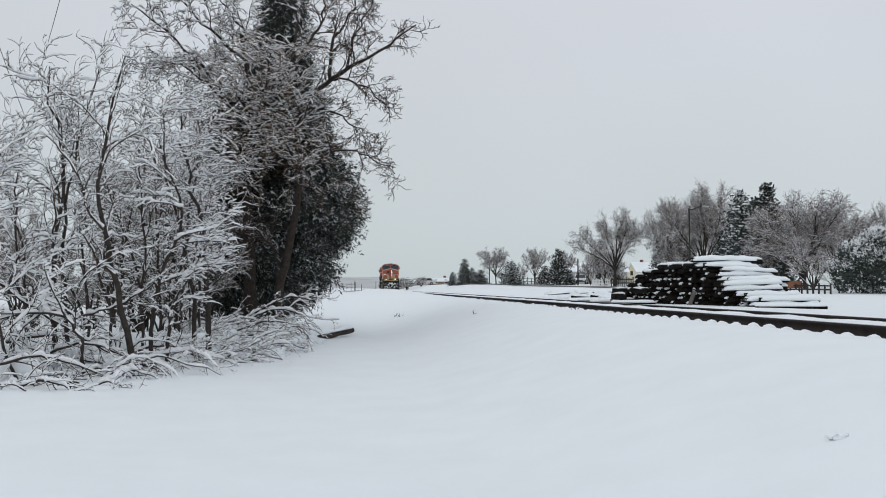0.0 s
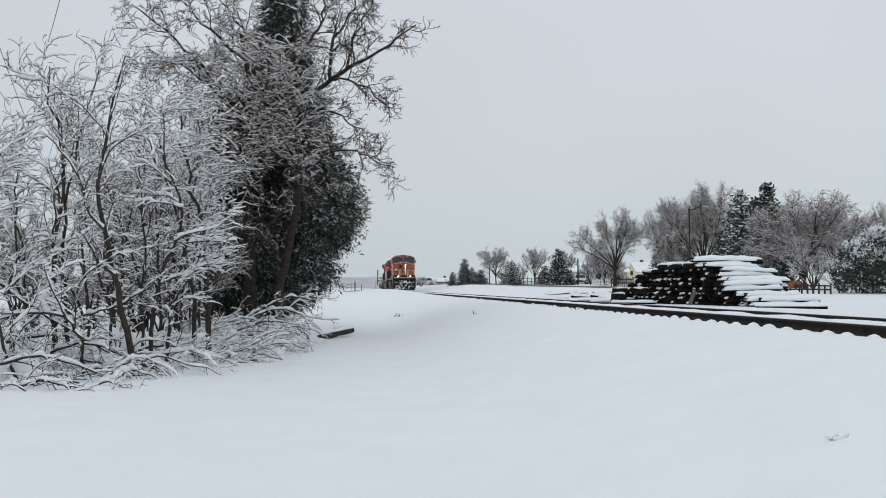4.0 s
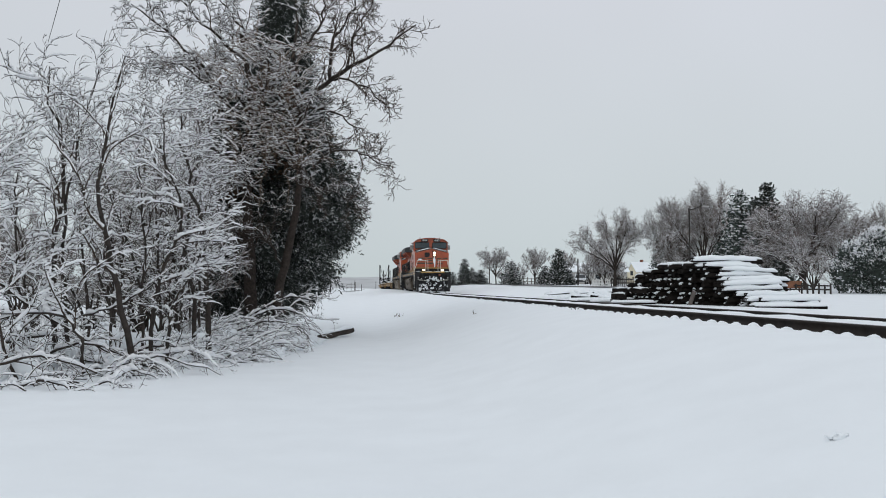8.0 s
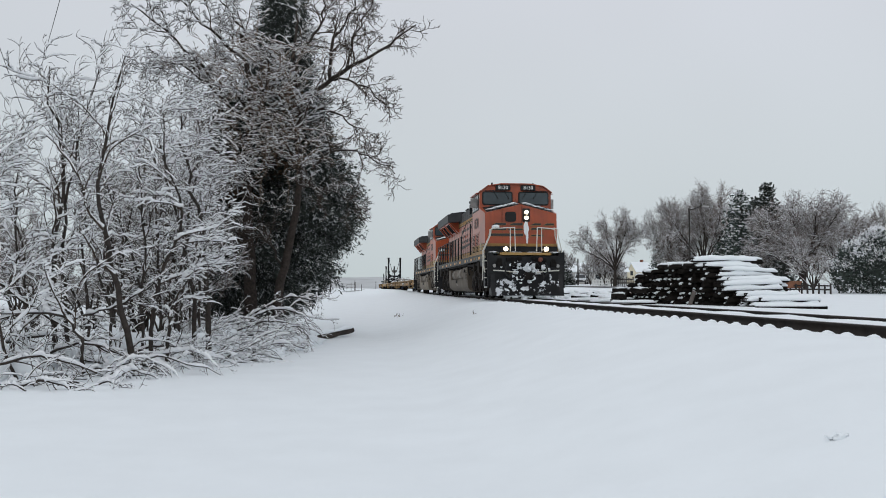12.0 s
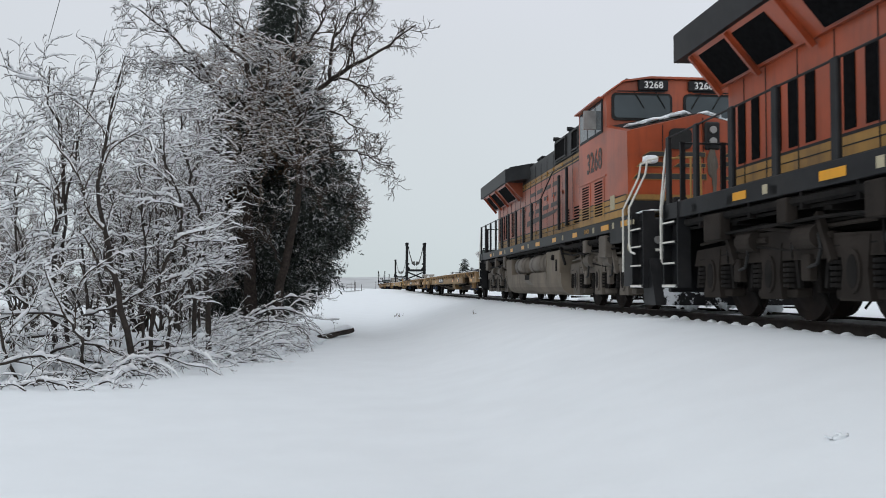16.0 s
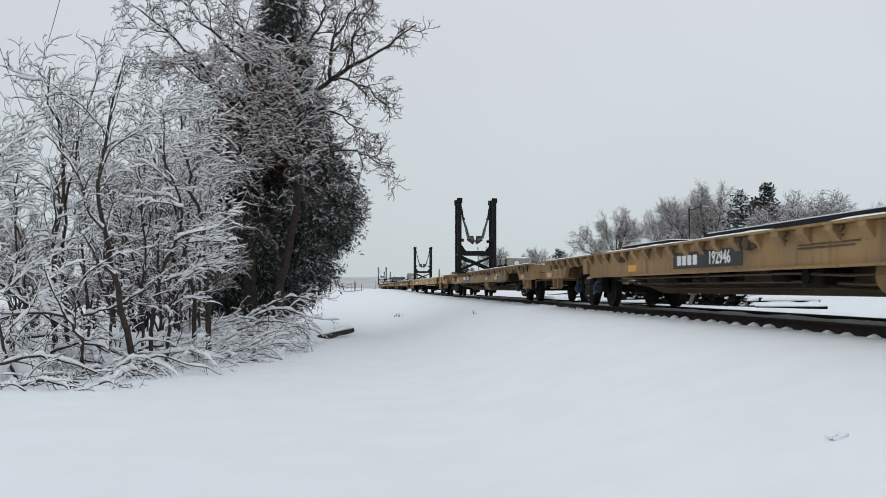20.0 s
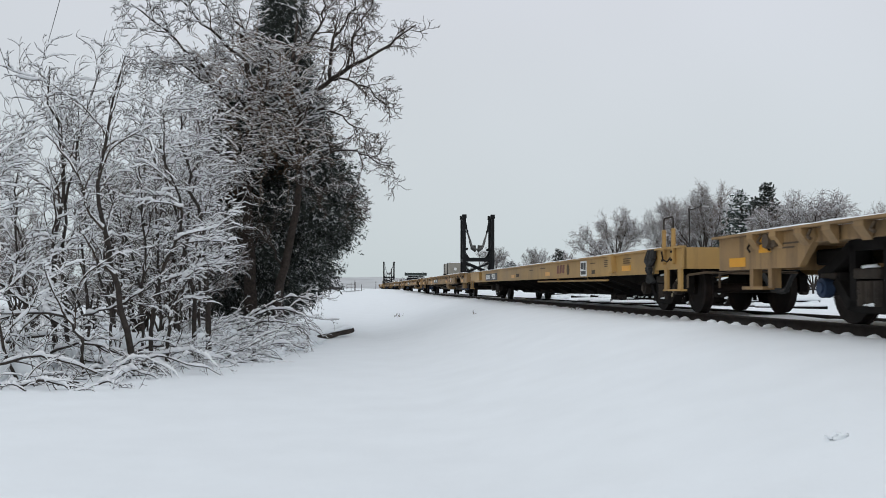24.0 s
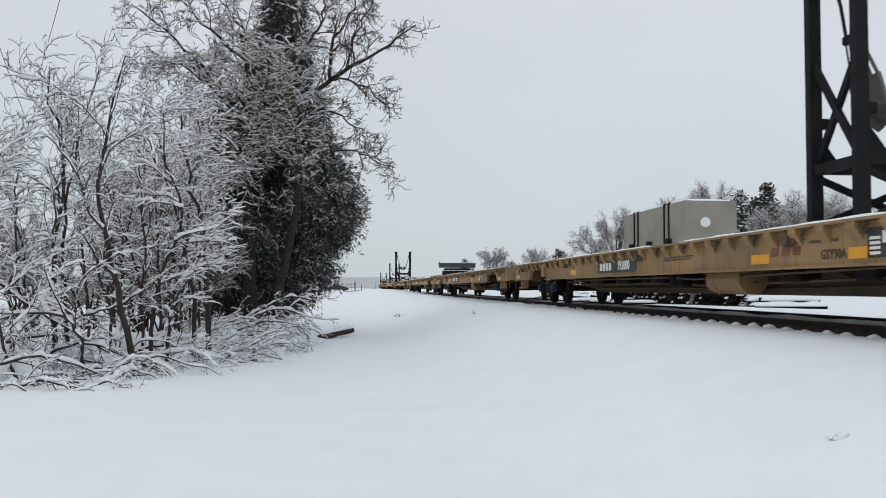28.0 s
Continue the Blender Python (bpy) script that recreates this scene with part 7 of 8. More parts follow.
def conifer(name, label, seed, height, width, dens=1.0, snowy=60, material=None, group="conifers"):
    rng = random.Random(seed)
    rs = np.random.RandomState(seed)
    tree = thing(name, label, "conifer", group)
    bm = bmesh.new()
    cyl(bm, (0, 0, -0.2), (0, 0, height * 0.97), height * 0.022, 8, 0.02)
    part("trunk", bm, TRUNK, tree)
    cs, ns, tips = [], [], []
    k = int(34 * dens)
    for i in range(k):
        f = 0.04 + 0.94 * i / k
        z = height * f
        reach = width * 0.5 * (1 - f) ** 0.62 * (0.7 + 0.35 * rng.random()) + 0.06
        for j in range(int(5 + 8 * (1 - f))):
            a = rng.uniform(0, 2 * math.pi)
            ln = reach * rng.uniform(0.6, 1.15)
            m = max(3, int(ln * 14 * dens))
            t = rs.uniform(0.15, 1.0, size=m)
            p = np.stack([np.cos(a) * ln * t, np.sin(a) * ln * t, z + ln * (0.1 * t - 0.32 * t * t)], -1)
            p += rs.normal(size=p.shape) * 0.06 * (1 + ln)
            cs.append(p)
            ns.append(np.tile([math.cos(a), math.sin(a), 0.1], (m, 1)))
            tips.append((ln * 0.75 * math.cos(a), ln * 0.75 * math.sin(a), z + 0.02 - ln * 0.06))
    v, f = spray_arrays(rs, np.concatenate(cs), np.concatenate(ns), 0.26 * (height / 8) ** 0.5, 0.5)
    ob = new("needles", raw_mesh("needles", v, f, material or NEEDLE_FAR))
    ob.parent = tree
    bm = bmesh.new()
    for i in range(snowy):
        x, y, z = rng.choice(tips)
        s = rng.uniform(0.06, 0.19) * width / 4
        lens_blob(bm, (x, y, z), s, s, s * 0.35, i, 0.5, 1)
    if snowy:
        tagged(part("snow_clumps", bm, SNOW_CLUMP, tree, "snow caught on the boughs", True), kind="stuff")
    return tree


def plant(src, x, y, sc, turn, label=""):
    """Place a tree or a copy of it, scaled (width, height)."""
    m = pose(x, y, ground_at(x, y) - 0.05, 0, 0, turn)
    if src.get("used"):
        ob = copy_thing(src, m)
    else:
        ob = src
        ob["used"] = 1
        ob.matrix_basis = m
    ob.scale = (sc[0], sc[0], sc[1])
    if label:
        tagged(ob, label)
    return ob


def make_far_trees():
    a = bare_tree("bare_tree", "leafless spreading tree with frosted grey-brown crown", 51, 8.0, 11, 0.85, (13, 11, 4), None, 0.28)
    b = bare_tree("bare_tree", "tall leafless tree with dense frosted crown", 52, 9.0, 11, 0.75, (14, 11, 4), None, 0.24)
    c = bare_tree("bare_tree", "broad leafless tree with brownish snow-dusted twigs", 53, 7.5, 15, 1.0, (16, 10, 5), None, 0.12)
    d = bare_tree("bare_shrub", "low bushy leafless shrub dusted with snow", 54, 4.0, 12, 0.8, (8, 7, 3), None, 0.05)
    spots = [
        (a, 16.77, 88, (0.82, 0.95), 0), (b, 24.17, 95, (0.75, 1.02), 40), (b, 26.06, 90, (0.9, 1.14), 130), (a, 26.47, 98, (0.8, 1.15), 200), (c, 24.33, 92, (0.6, 0.85), 25),
        (a, 32.34, 100, (0.8, 1.15), 70), (c, 28.92, 72, (1.12, 1.05), 20), (c, 34.89, 80, (0.95, 0.98), 110), (b, 36.08, 95, (0.7, 0.95), 300),
    ]
    town = [
        (a, 6.96, 118, (0.52, 0.62), 90), (b, 12.39, 122, (0.4, 0.55), 15), (b, 17.06, 126, (0.35, 0.5), 77), (a, 18.82, 108, (0.5, 0.58), 210),
        (a, 22.41, 125, (0.6, 0.7), 260), (d, 16.61, 92, (0.9, 0.85), 0), (d, 17.76, 92, (0.6, 0.6), 50), (d, 17.99, 110, (0.8, 0.8), 90),
        (d, 27.18, 78, (1.1, 0.9), 190), (d, 27.13, 66, (1.1, 0.8), 240), (d, 27.43, 62, (0.8, 0.55), 290), (d, 9.89, 116, (0.7, 0.7), 30),
        (d, 7.98, 120, (0.6, 0.5), 75), (d, -6.80, 170, (0.9, 0.6), 10), (d, -4.26, 175, (0.8, 0.5), 66), (d, -8.30, 168, (0.7, 0.6), 120), (d, 40.38, 90, (1.3, 1.4), 170),
        (d, 42.51, 88, (1.2, 1.5), 15), (a, 40.63, 84, (0.45, 0.98), 330),
    ]
    # behind the thicket
    behind = [
        (d, -16.06, 34, (0.9, 0.6), 12), (d, -15.80, 38, (1.0, 0.4), 80), (d, -13.17, 36, (0.95, 0.4), 140), (d, -10.21, 33, (0.95, 0.95), 200), (d, -8.04, 31, (0.9, 1.0), 260),
        (c, -24.17, 48, (0.7, 0.75), 310), (c, -9.56, 36, (0.55, 0.85), 35), (d, -11.79, 26, (0.7, 0.75), 99), (d, -9.77, 25, (0.7, 0.7), 180), (d, -8.03, 24, (0.7, 0.75), 222), (d, -6.82, 24, (0.7, 0.85), 15),
        (c, -8.31, 28, (0.5, 0.8), 60), 
    ]
    for src, x, y, sc, turn in spots + town + behind:
        plant(src, x, y, sc, turn)
    p = conifer("pine_tree", "dark dense pine with a little snow", 61, 9.0, 5.4, 1.5, 60, NEEDLE)
    q = conifer("pine_tree", "open snowy pine with frosted boughs", 62, 8.0, 5.6, 1.15, 420)
    s = conifer("spruce_tree", "narrow dark spruce with snow on its boughs", 63, 5.0, 3.0, 1.1, 60, NEEDLE)
    for src, x, y, sc, turn in ((p, 34.29, 95, (1.15, 1.26), 0), (p, 33.67, 97, (1.0, 1.1), 120), (q, 26.2, 79, (1.0, 1.1), 0), (q, 28.60, 92, (0.8, 0.75), 90), (q, 28.03, 118, (0.55, 0.7), 200),
                                (s, 14.14, 110, (1.2, 0.92), 0), (s, 2.87, 120, (0.85, 0.72), 60), (s, 1.34, 125, (0.6, 0.4), 100), (s, 4.97, 120, (0.95, 0.42), 140),
                                (s, 12.98, 115, (0.95, 0.52), 180), (q, 8.50, 112, (0.65, 0.38), 30), (s, 15.73, 112, (0.7, 0.35), 260), (q, 3.98, 122, (0.4, 0.3), 300)):
        plant(src, x, y, sc, turn)


make_far_trees()


def make_snowy_juniper():
    tree = thing("juniper_tree", "rounded evergreen heavily loaded with snow", "evergreen tree")
    x, y = 27.77, 58.0
    tree.location = (x, y, ground_at(x, y))
    lobes = [(0, 0, 1.5, 1.7, 1.5, 1.6), (-1.2, -0.3, 2.2, 1.1, 1.0, 0.9), (0.3, -0.4, 3.1, 1.2, 1.0, 0.9), (1.4, 0, 2.6, 1.3, 1.1, 1.1), (-1.9, 0, 1.2, 0.8, 0.9, 1.0), (2.2, 0, 1.4, 1.2, 1.0, 1.3)]
    rs = np.random.RandomState(9)
    leaf_part("foliage", rs, lobes, 110, 0.2, NEEDLE_FAR, tree)
    core_part(lobes, tree, NEEDLE)
    c, n = lobes_points(rs, lobes, 90)
    held = n[:, 2] + 0.35 * np.sin(c[:, 0] * 5.1) * np.sin(c[:, 2] * 4.3) > 0.38
    c, n = plume_points(rs, c[held], n[held], 5, 0.3, 0.3)
    v, f = spray_arrays(rs, c + np.array([0, 0, 0.05]), n, 0.13, 0.3, 0.8)
    held_snow = new("snow_cover", raw_mesh("snow_cover", v, f, SNOW_CLUMP))
    held_snow.parent = tree
    tagged(held_snow, "thick snow on the upper sprays", kind="stuff")


make_snowy_juniper()


WOOD_POLE = mat("weathered_pole_wood", (0.034, 0.029, 0.026), 0.9, var=0.3, scale=4)
FENCE_WOOD = mat("weathered_fence_wood", (0.13, 0.11, 0.1), 0.9, var=0.3, scale=4, snow=0.9, snow_from=0.4)


# ---- stack of used timbers beside the track ----
def make_timber_stack():
    stack = thing("timber_stack", "large stack of dark weathered railway timbers capped with snow", "timber stack")
    ox, oy = 9.54, 29.5
    stack.matrix_basis = pose(ox, oy, ground_at(ox, oy) - 0.03, 0, 0, 17)
    rng = random.Random(77)
    meshes, caps = [], []
    for i in range(6):
        L, w, h = rng.uniform(2.0, 2.35), rng.uniform(0.16, 0.2), rng.uniform(0.135, 0.165)
        bm = bmesh.new()
        box(bm, 0, L, -w / 2, w / 2, 0, h, 0.018)
        meshes.append((finish("timber", bm, TIE), L, w, h))
        caps.append((finish("snow_cap", snow_ridge(L, w * 1.3, 0.1, i), SNOW, True), finish("snow_cap", snow_ridge(L, w * 1.55, 0.165, i + 9), SNOW, True)))
    bm = bmesh.new()
    lens_blob(bm, (0, 0, 0), 0.1, 0.065, 0.04, 2, 0.9, 2)
    clot = finish("snow_clot", bm, SNOW, True)
    depth = 7.3
    cols = 38
    for r in range(10):
        for c in range(cols):
            y = depth * (c + 0.5) / cols + rng.uniform(-0.03, 0.03)
            fy = y / depth
            if y < 0.125 * r:
                continue
            top_here = 10 * (0.95 - 0.1 * (fy > 0.4) - 0.5 * (max(0, fy - 0.42) / 0.58) ** 2.2)
            if 0.28 < fy < 0.42:
                top_here -= 1.1
            if r > top_here or rng.random() < 0.08:
                continue
            k = rng.randrange(6)
            me, L, w, h = meshes[k]
            ob = new("timber", me)
            ob.parent = stack
            face = y < 0.125 * r + 0.28
            shift = (0.3 - 0.06 * r + rng.uniform(-0.35, 0.3)) if face else rng.gauss(0, 0.15)
            ob.matrix_basis = pose(shift - 0.25 * (r > 7), y, r * 0.166, rng.uniform(-40, 40) if not face else rng.uniform(-9, 9), rng.uniform(-2.0, 2.0), rng.uniform(-5, 5))
            if r + 1 > top_here or face:
                cp = new("snow_cap", caps[k][1 if face else 0])
                cp.parent = ob
                cp.location = (0, -0.03, h - 0.085) if face else (0, 0, h)
            elif rng.random() < (0.6 if fy > 0.5 or r > 6 else 0.3):
                cp = new("snow_clot", clot)
                cp.parent = ob
                cp.location = (0.02, 0, h - 0.02)
    for i in range(7):
        k = rng.randrange(6)
        me, L, w, h = meshes[k]
        ob = new("timber", me)
        ob.parent = stack
        ob.matrix_basis = pose(0.2 + rng.uniform(-0.1, 0.35), -0.14 - 0.23 * (i % 3), (i // 3) * 0.166, rng.uniform(-4, 4), 0, rng.uniform(-5, 5))
        cp = new("snow_cap", caps[k][1])
        cp.parent = ob
        cp.location = (0, -0.03, h - 0.085)
    # one pale board leans against the dark ends
    bm = bmesh.new()
    box(bm, -0.02, 0.02, -0.11, 0.11, 0, 0.55, 0.008)
    ob = part("leaning_board", bm, FENCE_WOOD, stack, "pale weathered board")
    ob.matrix_basis = pose(-0.42, 2.0, 0.02, 12, 14, 0)


make_timber_stack()


def make_loose_timbers():
    rng = random.Random(12)
    for x, y, turn, L in ((10.92, 29.0, 8, 2.2), (6.90, 36.0, 25, 2.4), (6.95, 33.0, -10, 1.6), (6.57, 38.0, 4, 1.8), (10.65, 27.6, 3, 2.2)):
        bm = bmesh.new()
        box(bm, -L / 2, L / 2, -0.11, 0.11, 0, 0.18, 0.02)
        t = thing("loose_timber", "single old timber lying in the snow", "timber", "loose timbers")
        part("timber", bm, TIE, t)
        cap = part("snow_cap", snow_ridge(L, 0.25, 0.1, int(L * 10)), SNOW, t, "", True)
        cap.location = (-L / 2, 0, 0.18)
        t.matrix_basis = pose(x, y, ground_at(x, y) - 0.11, 0, 0, turn)
    # heap of short blocks at the stack's far end
    for i in range(7):
        bm = bmesh.new()
        box(bm, -0.3, 0.3, -0.12, 0.12, 0, 0.2, 0.02)
        t = thing("timber_block", "short dark timber block with snow on top", "timber", "timber blocks")
        part("block", bm, TIE, t)
        bm = bmesh.new()
        lens_blob(bm, (0, 0, 0.2), 0.3, 0.14, 0.07, i, 0.3, 1)
        part("snow_cap", bm, SNOW, t, "", True)
        x, y = 6.99 + rng.uniform(-0.5, 0.4), 34 + rng.uniform(-0.6, 0.6)
        t.matrix_basis = pose(x, y, ground_at(x, y) + 0.2 * (i % 3) - 0.02, 0, 0, rng.uniform(0, 180))


make_loose_timbers()


def make_fallen_log():
    log = thing("fallen_log", "grey fallen log with snow along its top", "log")
    x, y = -3.53, 26.0
    log.matrix_basis = pose(x, y, ground_at(x, y) + 0.1, 0, -2.0, 73)
    bm = bmesh.new()
    cyl(bm, (-2.4, 0, -0.05), (2.3, 0, 0), 0.11, 16, 0.1)
    bmesh.ops.subdivide_edges(bm, edges=[e for e in bm.edges if abs(e.verts[0].co.x - e.verts[1].co.x) > 1], cuts=14)
    for v in bm.verts:
        v.co += Vector((0, 0.03, 0.03)) * noise.noise(v.co * 2.5)
    part("trunk", bm, TRUNK, log)
    cap = part("snow_cap", snow_ridge(4.6, 0.23, 0.12, 4, 40), SNOW, log, "", True)
    cap.location = (-2.35, 0.0, 0.075)


make_fallen_log()


def make_weeds():
    rng = random.Random(40)
    for x, y, n, hgt, lab in ((0.92, 27.0, 3, 0.16, "single dry weed stalk poking out of the snow"), (-1.86, 38.2, 12, 0.17, "small tuft of dry grass in the snow"), (3.28, 22.0, 9, 0.06, "faint tuft of buried grass")):
        w = thing("weed", lab, "weed", "weeds in the field")
        w.location = (x, y, ground_at(x, y) - 0.01)
        lines = []
        for i in range(n):
            px = rng.uniform(-0.02, 0.02) if n < 5 else rng.uniform(-0.2, 0.2)
            lines.append((grow_line(rng, (px, rng.uniform(-0.05, 0.05), 0), (rng.uniform(-0.7, 0.7), 0, 1), hgt * rng.uniform(0.6, 1.2), 4, 0.2, (0, 0, -0.1)), 0.008, 0.004))
        v, f = tube_arrays(lines, 4)
        ob = new("stalk_growth", raw_mesh("stalk_growth", v, f, NEEDLE_DRY))
        ob.parent = w
    # a lump of disturbed snow in the foreground
    bm = bmesh.new()
    lens_blob(bm, (0, 0, 0), 0.055, 0.03, 0.024, 3, 1.1, 3)
    lens_blob(bm, (-0.07, 0.02, -0.008), 0.03, 0.018, 0.013, 8, 1.1, 3)
    ob = solid("snow_lump", bm, SNOW, "small lump of disturbed snow", "snow lump", smooth=True)
    x, y = 2.53, 5.74
    ob.location = (x, y, ground_at(x, y) + 0.005)


make_weeds()


def make_clods():
    """Churned clods of snow and short buried timbers between the track and the road."""
    rng = random.Random(91)
    for i in range(22):
        y = rng.uniform(36, 62)
        px = rng.uniform(930, 1125)
        x = (px - 784) / 1595 * y
        bm = bmesh.new()
        lens_blob(bm, (0, 0, 0), rng.uniform(0.2, 0.6), rng.uniform(0.15, 0.4), rng.uniform(0.08, 0.2), i, 0.8, 3)
        ob = solid("snow_clod", bm, SNOW, "churned clod of snow beside the road", "snow clod", "snow clods", smooth=True)
        ob.location = (x, y, ground_at(x, y) + 0.02)
        if i % 3 == 0:
            bm = bmesh.new()
            box(bm, -0.7, 0.7, -0.1, 0.1, 0, 0.16, 0.02)
            t = thing("buried_timber", "dark old timber half buried in snow", "timber", "buried timbers")
            part("timber", bm, TIE, t)
            cap = part("snow_cap", snow_ridge(1.3, 0.22, 0.08, i), SNOW, t, "", True)
            cap.location = (-0.65, 0, 0.16)
            t.matrix_basis = pose(x + 0.5, y - 0.8, ground_at(x + 0.5, y - 0.8) - 0.1, 0, rng.uniform(-6, 6), rng.uniform(-20, 20))


make_clods()


# ---- the settlement behind the track ----
HOUSE_YELLOW = mat("pale_yellow_siding", (0.6, 0.54, 0.41), 0.8, var=0.06, scale=2)
HOUSE_GREY = mat("grey_siding", (0.4, 0.39, 0.37), 0.8, var=0.08, scale=2)
HOUSE_BROWN = mat("brown_siding", (0.28, 0.19, 0.13), 0.8, var=0.12, scale=2)
WINDOW_DARK = mat("dark_window", (0.03, 0.035, 0.04), 0.1, var=0.1)
RUST_SIGN = mat("rust_red_board", (0.2, 0.085, 0.045), 0.8, var=0.25, scale=4)
CAR_DARK = mat("dark_car_paint", (0.03, 0.032, 0.036), 0.3, var=0.1, scale=2, snow=0.95, snow_from=0.35)
TRUCK_PAINT = mat("dark_pickup_paint", (0.028, 0.024, 0.024), 0.35, var=0.1, scale=2, snow=0.5, snow_from=0.5)
CAR_PALE = mat("pale_vehicle_paint", (0.55, 0.55, 0.56), 0.4, var=0.06, scale=2, snow=0.9, snow_from=0.4)
ROAD = mat("slushy_road", (0.13, 0.127, 0.125), 0.7, var=0.3, scale=0.35, stain=(0.7, 0.71, 0.73), stain_amount=0.45, stain_scale=0.12)


def house(x, y, turn, L, W, Hh, roof, paint, label):
    h = thing("house", label, "house", "houses behind the track")
    bm = bmesh.new()
    prism(bm, [(-W / 2, 0), (-W / 2, Hh), (0, Hh + roof), (W / 2, Hh), (W / 2, 0)], "x", -L / 2, L / 2)
    part("wall", bm, paint, h)
    for s in (-1, 1):
        bm = bmesh.new()
        prism(bm, [(s * (W / 2 + 0.3), Hh - 0.1), (s * (W / 2 + 0.3), Hh + 0.12), (0, Hh + roof + 0.22), (0, Hh + roof + 0.0)], "x", -L / 2 - 0.3, L / 2 + 0.3)
        part("roof", bm, SNOW, h, "snow-covered roof slope")
    for k in range(max(1, int(L / 2.5))):
        for s in (-1, 1):
            xw = -L / 2 + L * (k + 0.5) / max(1, int(L / 2.5))
            bm = bmesh.new()
            box(bm, xw - 0.45, xw + 0.45, s * W / 2, s * (W / 2 + 0.03), Hh * 0.4, Hh * 0.4 + 1.0)
            wd = part("window", bm, WHITE, h)
            bm = bmesh.new()
            box(bm, xw - 0.36, xw + 0.36, s * (W / 2 + 0.03), s * (W / 2 + 0.045), Hh * 0.4 + 0.08, Hh * 0.4 + 0.92)
            part("pane", bm, WINDOW_DARK, wd)
    for s in (-1, 1):
        bm = bmesh.new()
        box(bm, s * L / 2, s * (L / 2 + 0.03), -0.4, 0.4, Hh * 0.75, Hh * 0.75 + 0.9)
        part("gable_window", bm, WINDOW_DARK, h)
    bm = bmesh.new()
    box(bm, L * 0.2, L * 0.2 + 0.5, 0.3, 0.8, Hh + roof * 0.5, Hh + roof + 0.7)
    part("chimney", bm, PIPE_RED, h)
    h.matrix_basis = pose(x, y, ground_at(x, y) - 0.1, 0, 0, turn)
    return h


def make_houses():
    house(41.44, 190, 30, 4.3, 2.8, 2.9, 1.9, HOUSE_YELLOW, "pale yellow gabled house with a snowy roof")
    house(39.15, 194, 20, 3.0, 3.0, 1.6, 1.1, HOUSE_YELLOW, "small yellow annexe with a snowy roof")
    house(23.52, 140, 0, 9.0, 6.0, 2.0, 1.2, HOUSE_GREY, "low grey house with a snow-covered roof")
    house(-0.77, 210, 8, 5.0, 4.0, 1.0, 0.6, HOUSE_BROWN, "low brown building with a snow-covered roof")
    house(-6.61, 230, -5, 5.0, 4.0, 0.9, 0.5, HOUSE_GREY, "small far shed under snow")
    house(-10.21, 240, 12, 6.0, 5.0, 1.2, 0.7, HOUSE_GREY, "small far grey shed under snow")


make_houses()


def vehicle(name, label, paint, L, W, Hb, Hc, cab, bed=False):
    """Body profile along x (front at +x), cabin span given as fractions of the length."""
    v = thing(name, label, "car" if not bed else "pickup truck")
    a, b = -L / 2, L / 2
    bm = bmesh.new()
    prism(bm, [(a, 0.35), (a, Hb), (a + 0.08, Hb + 0.03), (b - 0.9, Hb), (b - 0.12, Hb - 0.1), (b, Hb - 0.25), (b, 0.35)], "y", -W / 2, W / 2)
    part("body", bm, paint, v)
    c0, c1 = a + L * cab[0], a + L * cab[1]
    bm = bmesh.new()
    prism(bm, [(c0, Hb), (c0 + 0.15 if bed else c0 + 0.5, Hc), (c1 - 0.7, Hc), (c1, Hb)], "y", -W / 2 + 0.1, W / 2 - 0.1)
    part("cabin", bm, paint, v)
    for s in (-1, 1):
        bm = bmesh.new()
        prism(bm, [(c0 + 0.3, Hb + 0.04), (c0 + 0.45 if bed else c0 + 0.65, Hc - 0.08), (c1 - 0.78, Hc - 0.08), (c1 - 0.25, Hb + 0.04)], "y", s * (W / 2 - 0.1), s * (W / 2 - 0.085))
        part("side_window", bm, WINDOW_DARK, v)
    bm = bmesh.new()
    q = [(c1 - 0.02, -W / 2 + 0.2, Hb + 0.06), (c1 - 0.02, W / 2 - 0.2, Hb + 0.06), (c1 - 0.6, W / 2 - 0.25, Hc - 0.06), (c1 - 0.6, -W / 2 + 0.25, Hc - 0.06)]
    vs = [bm.verts.new((p[0] + 0.03, p[1], p[2] + 0.02)) for p in q] + [bm.verts.new(p) for p in q]
    bm.faces.new(vs[:4]), bm.faces.new(vs[4:][::-1])
    for i in range(4):
        bm.faces.new((vs[i], vs[4 + i], vs[4 + (i + 1) % 4], vs[(i + 1) % 4]))
    part("windshield", bm, WINDOW_DARK, v)
    for x in (a + L * 0.2, b - L * 0.19):
        for s in (-1, 1):
            bm = bmesh.new()
            cyl(bm, (x, s * (W / 2 - 0.2), 0.35), (x, s * (W / 2 + 0.01), 0.35), 0.35, 18)
            w = part("wheel", bm, RUBBER, v)
            bm = bmesh.new()
            cyl(bm, (x, s * (W / 2 + 0.01), 0.35), (x, s * (W / 2 + 0.025), 0.35), 0.2, 12)
            part("rim", bm, STEEL, w)
    for s in (-1, 1):
        bm = bmesh.new()
        box(bm, b - 0.05, b + 0.02, s * (W / 2 - 0.4), s * (W / 2 - 0.1), Hb - 0.35, Hb - 0.2)
        part("headlight", bm, WHITE, v)
        bm = bmesh.new()
        box(bm, a - 0.02, a + 0.03, s * (W / 2 - 0.25), s * (W / 2 - 0.08), Hb - 0.35, Hb - 0.15)
        part("tail_light", bm, PIPE_RED, v)
    return v


